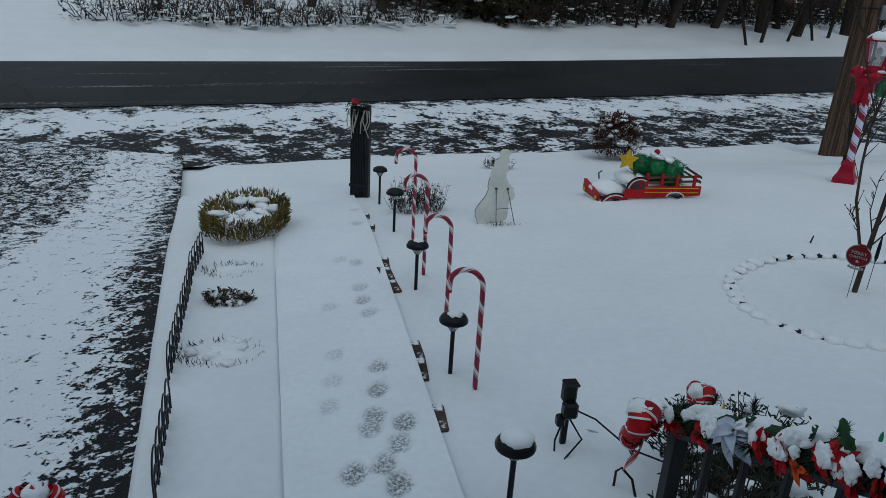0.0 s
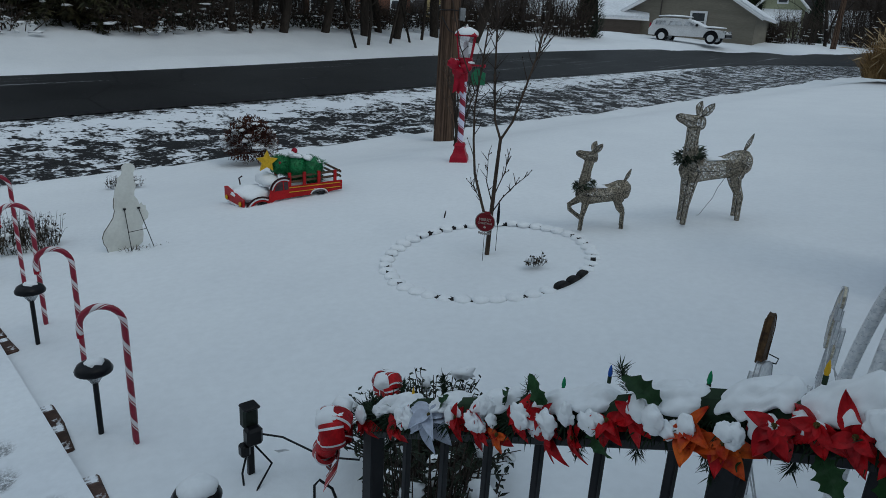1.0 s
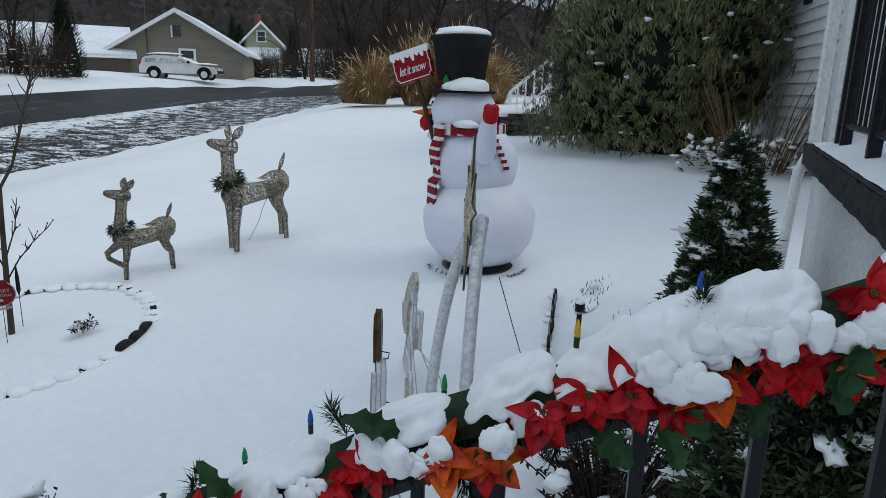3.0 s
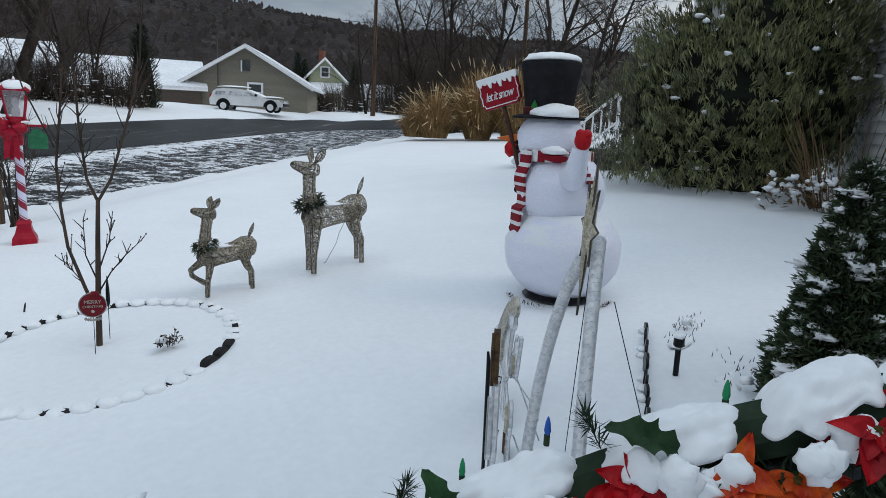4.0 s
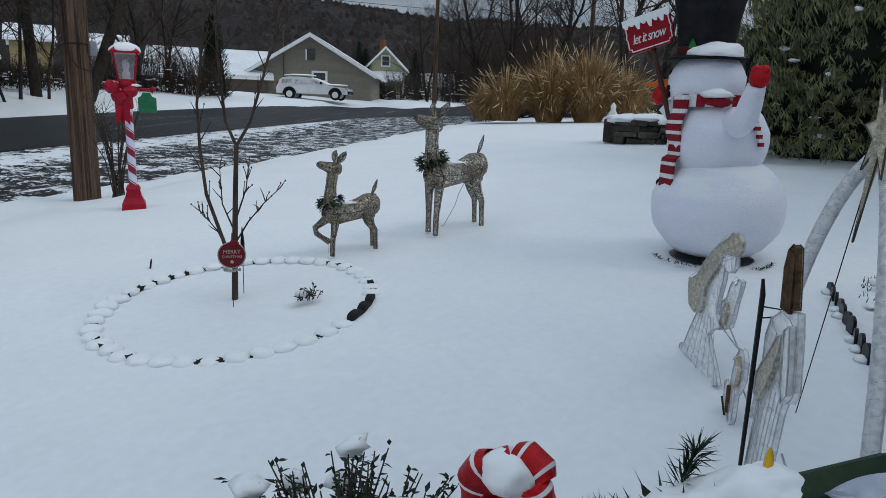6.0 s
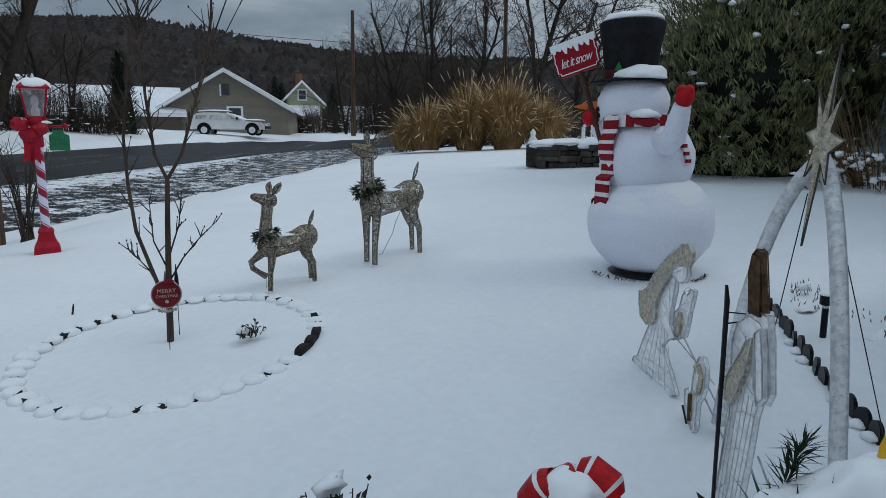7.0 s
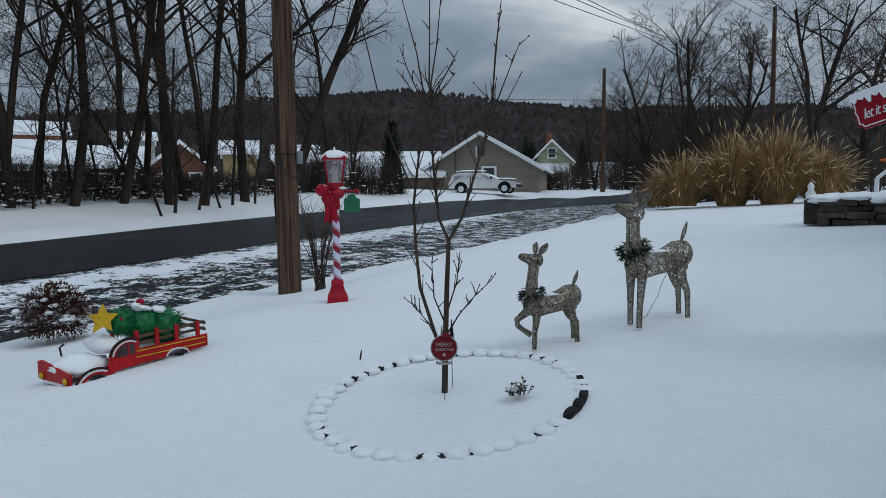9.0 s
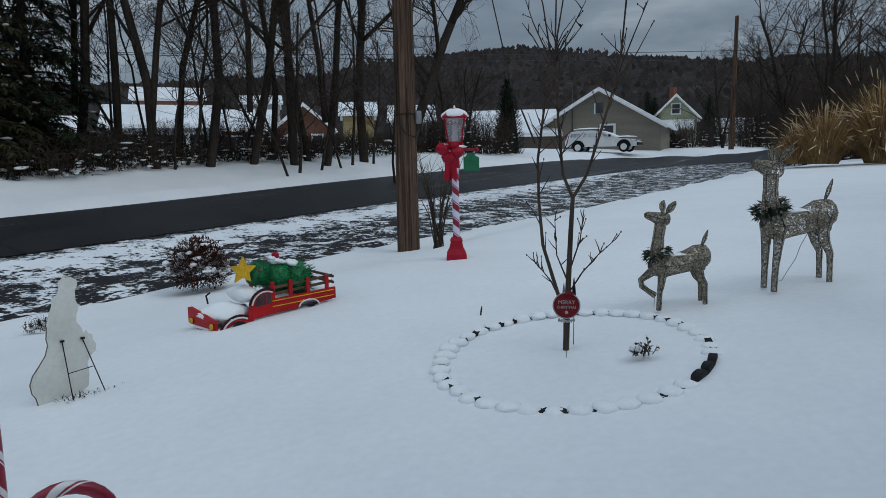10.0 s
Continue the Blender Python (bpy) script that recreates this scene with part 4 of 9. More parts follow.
def lamp_post():
    x, y = 3.874, 6.95
    t = thing("lamp_post", (x, y, lawn_z(x, y) - 0.01), "red and white striped holiday lamp post with a red bow", "lamp post", turn=-35)
    sq = lambda w, z: [(-w, -w, z), (w, -w, z), (w, w, z), (-w, w, z)]
    base = M()
    rows = [(0.10, 0.0), (0.095, 0.06), (0.07, 0.11), (0.055, 0.17), (0.06, 0.19), (0.045, 0.22)]
    vs = [p for w, z in rows for p in sq(w, z)]
    fs = [(i * 4 + k, i * 4 + (k + 1) % 4, i * 4 + 4 + (k + 1) % 4, i * 4 + 4 + k) for i in range(5) for k in range(4)] + [(20, 21, 22, 23)]
    part("base", base.add(vs, fs), RED, t, "flared red base")
    uv_tube("pole", [(0, 0, 0.2 + 0.7 * i / 8) for i in range(9)], 0.034, candy_stripes(6.5, white=(0.62, 0.63, 0.78), WHITE_BAND=0.44), t, 14, "red and white spiral-striped pole")
    part("collar", M().lathe([(0.03, 0.88), (0.045, 0.9), (0.04, 1.0), (0.055, 1.05), (0.085, 1.09), (0.085, 1.115), (0.07, 1.13)], 16), RED, t, "", True)
    part("crossbar", M().tube([(-0.14, 0, 1.06), (0.2, 0, 1.06)], 0.011, 8), RED, t)
    for e in (-0.145, 0.205):
        part("bar_end", M().blob((e, 0, 1.06), (0.022, 0.022, 0.024), 0, 0, 1, 10, 7), RED, t, "", True)
    glow = surface("frosted_pane", (0.62, 0.58, 0.60), (0.5, 0.46, 0.48), 6, 40, 0.25, 0, 0.05, 0.001)
    lo, hi, z0, z1 = 0.062, 0.094, 1.13, 1.36
    part("lantern_floor", M().box((0, 0, 1.128), (0.15, 0.15, 0.016), None, 0.003), RED, t)
    for k in range(4):
        a, b = sq(lo, z0)[k], sq(hi, z1)[k]
        part("lantern_bar", M().tube([a, b], 0.008, 5), RED, t)
        a2, b2 = sq(lo, z0)[(k + 1) % 4], sq(hi, z1)[(k + 1) % 4]
        q = [Vector(v) * 1.0 for v in (a, a2, b2, b)]
        for v in q:
            v.x *= 0.94
            v.y *= 0.94
        pane = part("pane", M().add(q, [(0, 1, 2, 3)]), PANE, t, "clear lantern pane")
        pane.visible_shadow = False
    part("candle", M().lathe([(0.03, 1.14), (0.032, 1.19), (0.02, 1.22), (0.03, 1.25), (0.026, 1.29), (0.002, 1.31)], 12), glow, t, "pale bulb inside", True)
    roof = M()
    rw = [(0.115, 1.355), (0.118, 1.37), (0.055, 1.43), (0.02, 1.45)]
    vs = [p for w, z in rw for p in sq(w, z)]
    fs = [(i * 4 + k, i * 4 + (k + 1) % 4, i * 4 + 4 + (k + 1) % 4, i * 4 + 4 + k) for i in range(3) for k in range(4)] + [(3, 2, 1, 0), (12, 13, 14, 15)]
    part("roof", roof.add(vs, fs), RED, t)
    part("roof_snow", M().blob((0, 0, 1.375), (0.128, 0.128, 0.075), 3, 0.06, 2, 22, 11, 0.25), SNOW_LUMP, t, "snow on the lantern roof", True)
    part("finial", M().lathe([(0.012, 1.43), (0.014, 1.455), (0.004, 1.48)], 8), WHITE, t, "", True)
    part("birdhouse_sign", M().plate([(0.05, 0.86), (0.2, 0.86), (0.2, 0.985), (0.165, 1.0), (0.15, 1.03), (0.09, 1.03), (0.075, 1.0), (0.05, 0.985)], 0.02, (0.03, -0.015, 0)), surface("green_board", (0.035, 0.20, 0.10), (0.025, 0.14, 0.07), 8, 60, 0.5), t, "hanging green board")
    for sx in (0.1, 0.2):
        part("hanger", M().tube([(sx, -0.012, 1.02), (sx, 0, 1.06)], 0.003, 4), BLACK, t)
    for sx, sz, a in ((-0.115, 1.07, 0.3), (0.015, 1.04, -0.2), (-0.06, 0.99, 0.1)):
        part("bow_loop", M().blob((sx, -0.06, sz), (0.07, 0.045, 0.055), int(9 + sx * 40), 0.25, 2.5, 12, 8), RED, t, "red velvet bow", True)
    for sx in (-0.05, -0.005):
        part("bow_tail", M().plate([(-0.035, 0), (0.03, 0), (0.04, -0.12), (0.035, -0.24), (0.0, -0.20), (-0.04, -0.23), (-0.03, -0.1)], 0.008, (sx - 0.02, -0.07, 0.99)), RED, t)
    sn = M()
    for i, (a, b) in enumerate(((-0.11, 1.11), (-0.02, 1.05), (0.06, 1.09))):
        sn.blob((a, -0.05, b), (0.05, 0.03, 0.014), i, 0.2)
    part("bow_snow", sn, SNOW_LUMP, t, "", True)


lamp_post()


def twig_bush(x, y, h, seed):
    t = thing("twig_bush", (x, y, lawn_z(x, y) - 0.02), "small leafless bush of thin brown stems behind the lamp post", "bush")
    rng = random.Random(seed)
    m = M()
    for i in range(26):
        a = rnd(rng, 0, 6.283)
        top = Vector((math.cos(a) * rnd(rng, 0.08, 0.42), math.sin(a) * rnd(rng, 0.08, 0.42), h * rnd(rng, 0.55, 1.05)))
        mid = Vector((top.x * 0.4, top.y * 0.4, top.z * 0.55))
        m.tube([(rnd(rng, -0.06, 0.06), rnd(rng, -0.06, 0.06), 0), mid, top], [0.008, 0.006, 0.002], 4, False)
        for _ in range(6):
            p = mid.lerp(top, rng.random())
            m.tube([p, p + Vector((rng.gauss(0, 0.1), rng.gauss(0, 0.1), rnd(rng, 0.04, 0.22)))], [0.0035, 0.0012], 3, False)
    part("stem_mass", m, TWIG, t)


twig_bush(4.75, 8.55, 1.25, 12)

POLE_WOOD = surface("weathered_pole", (0.165, 0.105, 0.075), (0.030, 0.021, 0.016), 2.6, 22, 0.9, 0, 0.8, 0.008, 0.2, stretch=(9, 9, 0.2), fine_amt=0.6, mix=(0.36, 0.66))


def utility_pole(x, y, z, h, r, label, arms=0, lean=0.0):
    t = thing("utility_pole", (x, y, z - 0.1), label, "utility pole", "poles along the road")
    n = 14
    m = M()
    pts = [(lean * h * i / n, 0, h * i / n) for i in range(n + 1)]
    part("pole", m.tube(pts, [r * (1 - 0.35 * i / n) for i in range(n + 1)], 20), POLE_WOOD, t, "", True)
    for k in range(arms):
        part("crossarm", M().box((lean * h, 0, h - 0.5 - 0.8 * k), (0.1, 2.2, 0.12), Matrix.Rotation(TH + 0.3, 3, "Z")), POLE_WOOD, t)
    if arms == 0:
        part("conduit_box", M().box((r * 0.7, -r * 0.9, 2.25), (0.1, 0.09, 0.2), None, 0.01), surface("grey_metal", (0.28, 0.29, 0.3), None, 5, 50, 0.5, 0.5), t, "small grey metal box")
        part("band", M().tube([(r * 1.0 * math.cos(a / 10 * 6.283), r * 1.0 * math.sin(a / 10 * 6.283), 2.3 + 0.01 * (a % 2)) for a in range(11)], 0.008, 4), BLACK, t)
        part("cable_loop", M().tube([(-r, -0.05, 2.2), (-0.12, -r - 0.02, 1.98), (0.05, -r - 0.03, 1.93), (r, -0.1, 2.05)], 0.009, 5), BLACK_PLASTIC, t, "", True)
    return t


PX, PY = 5.85, 11.05
utility_pole(PX, PY, lawn_z(PX, PY), 10.5, 0.185, "weathered brown wooden utility pole at the lawn edge")
utility_pole(52.4, 34.9, 1.6, 10.8, 0.22, "thin wooden utility pole beside the road", 0, 0.015)
utility_pole(42.5, 17.0, 1.0, 11.2, 0.17, "distant wooden utility pole", -1)
utility_pole(60.0, 15.5, 1.0, 9.5, 0.17, "distant wooden utility pole", 1)


def wire(points, sag, r, label):
    m = M()
    for a, b in zip(points, points[1:]):
        a, b = Vector(a), Vector(b)
        m.tube([a.lerp(b, i / 14) - Vector((0, 0, sag * 4 * (i / 14) * (1 - i / 14))) for i in range(15)], r, 4, False)
    solid("power_line", m, BLACK_PLASTIC, label, "power line", group="overhead lines")


for off, zz in ((0.0, 9.9), (0.35, 9.6), (0.7, 9.1)):
    wire([(PX - 40 + off, PY - 24 + off, zz + 1), (PX + off, PY, zz), (42.5 + off, 17.0, 12.0 + zz - 9.9)], 0.5, 0.017, "thin black overhead power line")
for off, zz in ((0.0, 8.4), (0.4, 7.9), (0.8, 7.5)):
    wire([(-8 + off, 2, zz + 2.5), (42.5 + off, 17.0, zz + 3.2)], 0.6, 0.009, "thin black overhead cable")
for a, b in (((18.5, 18.6, 9.52), (40.1, 22.3, 10.7)), ((19.1, 17.9, 9.6), (40.0, 22.5, 11.0)), ((19.5, 17.5, 9.7), (40.3, 21.9, 10.56))):
    a, b = Vector(a), Vector(b)
    wire([a - (b - a) * 1.6, b + (b - a) * 0.2], 0.25, 0.018, "black overhead power line")
wire([(-20, 60, 8.6), (44, 29.6, 8.2), (90, 8, 9)], 0.6, 0.02, "thin black overhead cable across the road")
wire([(-30, 68, 9.6), (44, 31.5, 7.8)], 0.6, 0.02, "thin black overhead cable across the road")


# ---- ringed sapling ----
VIEW = Vector((0.717, -0.697, 0))  # across the sapling's broad side
DEEP = Vector((0.697, 0.717, 0))


def sapling():
    x, y = 2.545, 4.127
    t = thing("sapling", (x, y, lawn_z(x, y) - 0.01), "bare forked dogwood sapling with upright twigs", "tree")
    rng = random.Random(21)
    wood, fine = M(), M()

    def limb(pts, r0, r1, m=wood, dep=0.0, dz=0.0):
        out, n = [], len(pts)
        for i, (u, z) in enumerate(pts):
            out.append(VIEW * u + DEEP * (dep * i / max(1, n - 1)) + Vector((0, 0, z)))
        slim = 0.76 if r0 > 0.008 else 1.0
        m.tube(out, [(r0 + (r1 - r0) * i / (n - 1)) * slim for i in range(n)], 8 if r0 > 0.008 else 5, True)
        return out

    def twigs(path, n, ln, up=0.6):
        for _ in range(n):
            k = rnd(rng, 0.25, 1) * (len(path) - 1)
            i = min(int(k), len(path) - 2)
            p = path[i].lerp(path[i + 1], k - i)
            d = VIEW * rnd(rng, -1, 1) + DEEP * rnd(rng, -1, 1) + Vector((0, 0, rnd(rng, up - 0.3, up + 0.7)))
            d.normalize()
            q = p + d * ln * rnd(rng, 0.5, 1.1)
            mid = (p + q) / 2 + Vector((rnd(rng, -1, 1), rnd(rng, -1, 1), 0)) * ln * 0.06
            fine.tube([p, mid, q], [0.0032, 0.0025, 0.0012], 4, False)
            if rng.random() < 0.5:
                fine.blob(q, (0.004, 0.004, 0.006), 1, 0, 1, 5, 4)
    limb([(0, 0), (0.008, 0.3), (0.02, 0.6), (0.03, 0.8)], 0.022, 0.014)
    a = limb([(-0.005, 0.18), (-0.06, 0.36), (-0.12, 0.56), (-0.14, 0.78), (-0.145, 1.0), (-0.11, 1.28), (-0.085, 1.5)], 0.014, 0.006, dep=-0.08)
    b = limb([(0.03, 0.8), (-0.02, 0.92), (-0.045, 1.2), (-0.055, 1.46), (-0.06, 1.6)], 0.011, 0.006, dep=0.05)
    c = limb([(0.03, 0.8), (0.10, 0.92), (0.17, 1.15), (0.235, 1.38), (0.26, 1.55)], 0.011, 0.006, dep=-0.05)
    for pts, r in (([(-0.16, 1.08), (-0.28, 1.38), (-0.385, 1.86), (-0.42, 2.1)], 0.005), ([(-0.08, 1.5), (-0.12, 1.75), (-0.2, 2.05)], 0.005), ([(-0.06, 1.6), (-0.055, 1.85), (-0.05, 2.25)], 0.005), ([(-0.06, 1.55), (-0.02, 1.8), (0.02, 2.2)], 0.005),
                   ([(-0.06, 1.5), (0.04, 1.68), (0.09, 1.78)], 0.004), ([(-0.06, 1.5), (0.03, 1.6), (0.075, 1.66)], 0.004), ([(-0.09, 1.5), (-0.17, 1.68), (-0.21, 1.8)], 0.004), ([(-0.08, 1.45), (-0.17, 1.6), (-0.22, 1.66)], 0.004),
                   ([(0.26, 1.5), (0.275, 1.75), (0.30, 1.98)], 0.005), ([(0.26, 1.52), (0.285, 1.8), (0.31, 2.02)], 0.005), ([(0.25, 1.42), (0.32, 1.6), (0.40, 1.8)], 0.0045), ([(0.24, 1.36), (0.33, 1.5), (0.41, 1.65)], 0.004)):
        w = limb(pts, r, 0.0018, fine, rnd(rng, -0.1, 0.1))
        twigs(w, 3, 0.06)
    twigs(a, 20, 0.16, 1.0)
    twigs(b, 34, 0.18, 1.0)
    twigs(c, 24, 0.15, 1.0)
    for pts in ([(0.01, 0.3), (0.08, 0.42), (0.16, 0.52), (0.24, 0.60)], [(0.015, 0.42), (0.07, 0.58), (0.09, 0.74)], [(-0.01, 0.22), (-0.08, 0.36), (-0.17, 0.46)], [(0.01, 0.36), (-0.05, 0.5), (-0.06, 0.68)]):
        w = limb(pts, 0.005, 0.002, fine, rnd(rng, -0.12, 0.12))
        twigs(w, 9, 0.075)
    part("trunk", wood, SAPLING, t, "", True)
    part("twig_mass", fine, TWIG, t)


sapling()


def bed_ring():
    cx, cy = 2.535, 4.06
    t = thing("bed_edging", (cx, cy, lawn_z(cx, cy)), "oval of scalloped concrete edging stones under snow", "garden edging")
    stone = surface("edging_stone", (0.045, 0.042, 0.042), (0.02, 0.02, 0.021), 14, 80, 0.9, 0, 0.5, 0.004, 0.2)
    rng = random.Random(5)
    n = 42
    for i in range(n):
        a = 2 * math.pi * i / n
        rx, ry = 0.775, 0.672
        ca, sa = math.cos(radians(31.5)), math.sin(radians(31.5))
        u, v = rx * math.cos(a), ry * math.sin(a)
        x, y = cx + u * ca - v * sa, cy + u * sa + v * ca
        du, dv = -rx * math.sin(a), ry * math.cos(a)
        ang = math.degrees(math.atan2(du * sa + dv * ca, du * ca - dv * sa))
        arc = [(-0.056, -0.03)] + [(-0.056 * math.cos(math.pi * k / 8), 0.014 + 0.018 * math.sin(math.pi * k / 8)) for k in range(9)] + [(0.056, -0.03)]
        # dark stone showing between the snow covers stands for shade in the notches
        s = part("stone", M().plate(arc, 0.035), stone, t)
        s.matrix_world = pose(x, y, lawn_z(x, y) + rnd(rng, -0.025, -0.015) + (0.027 if abs(x - 2.76) < 0.16 and y < 3.55 else 0), rnd(rng, -8, 8), 0, ang)
        bare = abs((x - 2.76)) < 0.16 and y < 3.55
        if not bare:
            c = part("snow_cover", M().blob((0, 0, 0.0), (rnd(rng, 0.046, 0.058), rnd(rng, 0.045, 0.062), rnd(rng, 0.024, 0.030)), i, 0.08, 2, 18, 10), SNOW_LUMP, t, "", True)
            c.matrix_world = pose(x + rnd(rng, -0.008, 0.008), y + 0.006, lawn_z(x, y) + rnd(rng, -0.008, 0.002), 0, 0, ang)


bed_ring()


def text_mesh(body, size, mat, parent, name, m, label="", extrude=0.0015, shear=0.0, spacing=1.0):
    cu = bpy.data.curves.new(name, "FONT")
    cu.body, cu.size, cu.extrude, cu.align_x, cu.align_y = body, size, extrude, "CENTER", "CENTER"
    cu.shear, cu.space_character, cu.resolution_u = shear, spacing, 3
    tmp = bpy.data.objects.new(name, cu)
    me = bpy.data.meshes.new_from_object(tmp)
    bpy.data.objects.remove(tmp)
    me.materials.clear()
    me.materials.append(mat)
    ob = new(name, me)
    ob.parent = parent
    ob.matrix_basis = m
    return tagged(ob, label)


def round_sign():
    x, y = 2.45, 4.03
    t = thing("round_sign", (x, y, lawn_z(x, y) - 0.01), "round red metal Merry Christmas sign on a wire stake", "yard sign", turn=-43)
    maroon = surface("maroon_enamel", (0.20, 0.012, 0.02), (0.14, 0.008, 0.014), 12, 80, 0.4, 0, 0.2, 0.002)
    trim = surface("silver_trim", (0.42, 0.40, 0.38), None, 20, 90, 0.35, 0.6)
    ax = Matrix.Rotation(radians(90), 3, "X")
    part("disc", M().lathe([(0.06, -0.004), (0.066, -0.002), (0.066, 0.002), (0.06, 0.004)], 28, (0, 0, 0.275), ax), maroon, t, "", True)
    part("rim", M().tube([(0.066 * math.cos(i / 28 * 6.2832), -0.004, 0.275 + 0.066 * math.sin(i / 28 * 6.2832)) for i in range(29)], 0.003, 6), trim, t, "", True)
    part("bow", M().blob((0.012, -0.008, 0.338), (0.024, 0.008, 0.012), 4, 0.3), maroon, t)
    part("stake", M().tube([(0, 0.002, 0.21), (0, 0.002, 0.0)], 0.002, 5), BLACK, t)
    for i in range(7):
        part("scroll", M().blob((-0.036 + 0.012 * i, -0.004, 0.2 - 0.006 * math.sin(math.pi * i / 6)), (0.007, 0.004, 0.009), i, 0.3, 3, 7, 5), trim, t)
    up = Matrix.Rotation(radians(90), 4, "X")
    cream = surface("cream_letters", (0.5, 0.42, 0.38), None, 20, 90, 0.5)
    text_mesh("MERRY", 0.027, cream, t, "lettering", Matrix.Translation((0, -0.006, 0.291)) @ up)
    text_mesh("CHRISTMAS", 0.0185, cream, t, "lettering", Matrix.Translation((0, -0.006, 0.266)) @ up)
    part("motif", M().blob((0, -0.006, 0.24), (0.008, 0.002, 0.008), 2, 0.3, 3, 7, 5), cream, t)
    # folded garden flags behind it
    for fx, fy, ln in ((2.635, 4.16, 0.36), (2.60, 4.20, 0.33)):
        f = thing("wire_stake", (fx, fy, lawn_z(fx, fy) - 0.01), "thin wire stake with a narrow dark folded flag", "wire stake")
        part("wire", M().tube([(0, 0, 0), (0, 0, ln)], 0.0022, 5), BLACK, f)
        part("flag", M().lathe([(0.003, ln * 0.52), (0.012, ln * 0.6), (0.011, ln * 0.8), (0.002, ln * 1.02)], 6), BLACK_PLASTIC if ln > 0.35 else surface("grey_cloth", (0.2, 0.21, 0.22)), f)
    s = thing("twig_stub", (2.7, 5.06, lawn_z(2.7, 5.06)), "short dark twig sticking out of the snow", "twig")
    part("twig", M().tube([(0, 0, -0.01), (0.008, 0, 0.03), (0.014, 0.003, 0.05)], [0.006, 0.006, 0.003], 6), BARK, s)


round_sign()
stem_tuft(2.69, 3.735, 0.09, 0.045, 26, 0.06, 31, True)


# ---- wire deer ----
DEER = surface("champagne_mesh", (0.60, 0.53, 0.42), (0.10, 0.086, 0.065), 75, 260, 0.32, 0.35, 0.3, 0.002, 0.5, extra=island_tint(0.9))
WREATH_LEAF = surface("wreath_leaf", (0.10, 0.125, 0.085), (0.018, 0.026, 0.016), 9, 60, 0.6, 0, 0.2, 0.002, 0.3, extra=island_tint(1.0))
CORD = surface("grey_cord", (0.30, 0.30, 0.29), None, 20, 90, 0.6)
DEER_FRAME = surface("grey_wire", (0.11, 0.10, 0.09), None, 30, 90, 0.45, 0.5)


def net(m, frame_m, chain, rng, density, w=0.0021):
    """Wire wound over a limb given as rows of (centre, half-width across, half-depth)."""
    ring = []
    n = 10
    for i, (c, rx, rz) in enumerate(chain):
        c = Vector(c)
        d = (Vector(chain[min(i + 1, len(chain) - 1)][0]) - Vector(chain[max(i - 1, 0)][0])).normalized()
        side = Vector((0, 1, 0))
        up = d.cross(side).normalized()
        ring.append([c + side * rx * math.cos(2 * math.pi * k / n) + up * rz * math.sin(2 * math.pi * k / n) for k in range(n)])
    for r in (ring[0], ring[-1]) if len(chain) > 2 else ring:
        frame_m.tube(r + [r[0]], 0.0026, 4, False)
    for k in (0, 3, 5, 8):
        frame_m.tube([r[k] for r in ring], 0.0022, 4, False)

    def pt(u, k):
        i = min(int(u), len(ring) - 2)
        a = k % n
        k0, f = int(a), a - int(a)
        p = ring[i][k0].lerp(ring[i][(k0 + 1) % n], f)
        q = ring[i + 1][k0].lerp(ring[i + 1][(k0 + 1) % n], f)
        return p.lerp(q, u - i)
    top = len(ring) - 1
    length = sum((Vector(chain[i + 1][0]) - Vector(chain[i][0])).length for i in range(top))
    girth = sum(c[1] + c[2] for c in chain) / len(chain) * math.pi
    for _ in range(int(density * length * girth)):
        u, k = rnd(rng, 0, top), rnd(rng, 0, n)
        du, dk = rnd(rng, -1, 1) * 0.035 * top / length, rnd(rng, -1, 1) * 0.045 * n / girth
        m.tube([pt(u, k), pt(min(max(u + du, 0), top - 1e-4), k + dk)], w, 3, False)


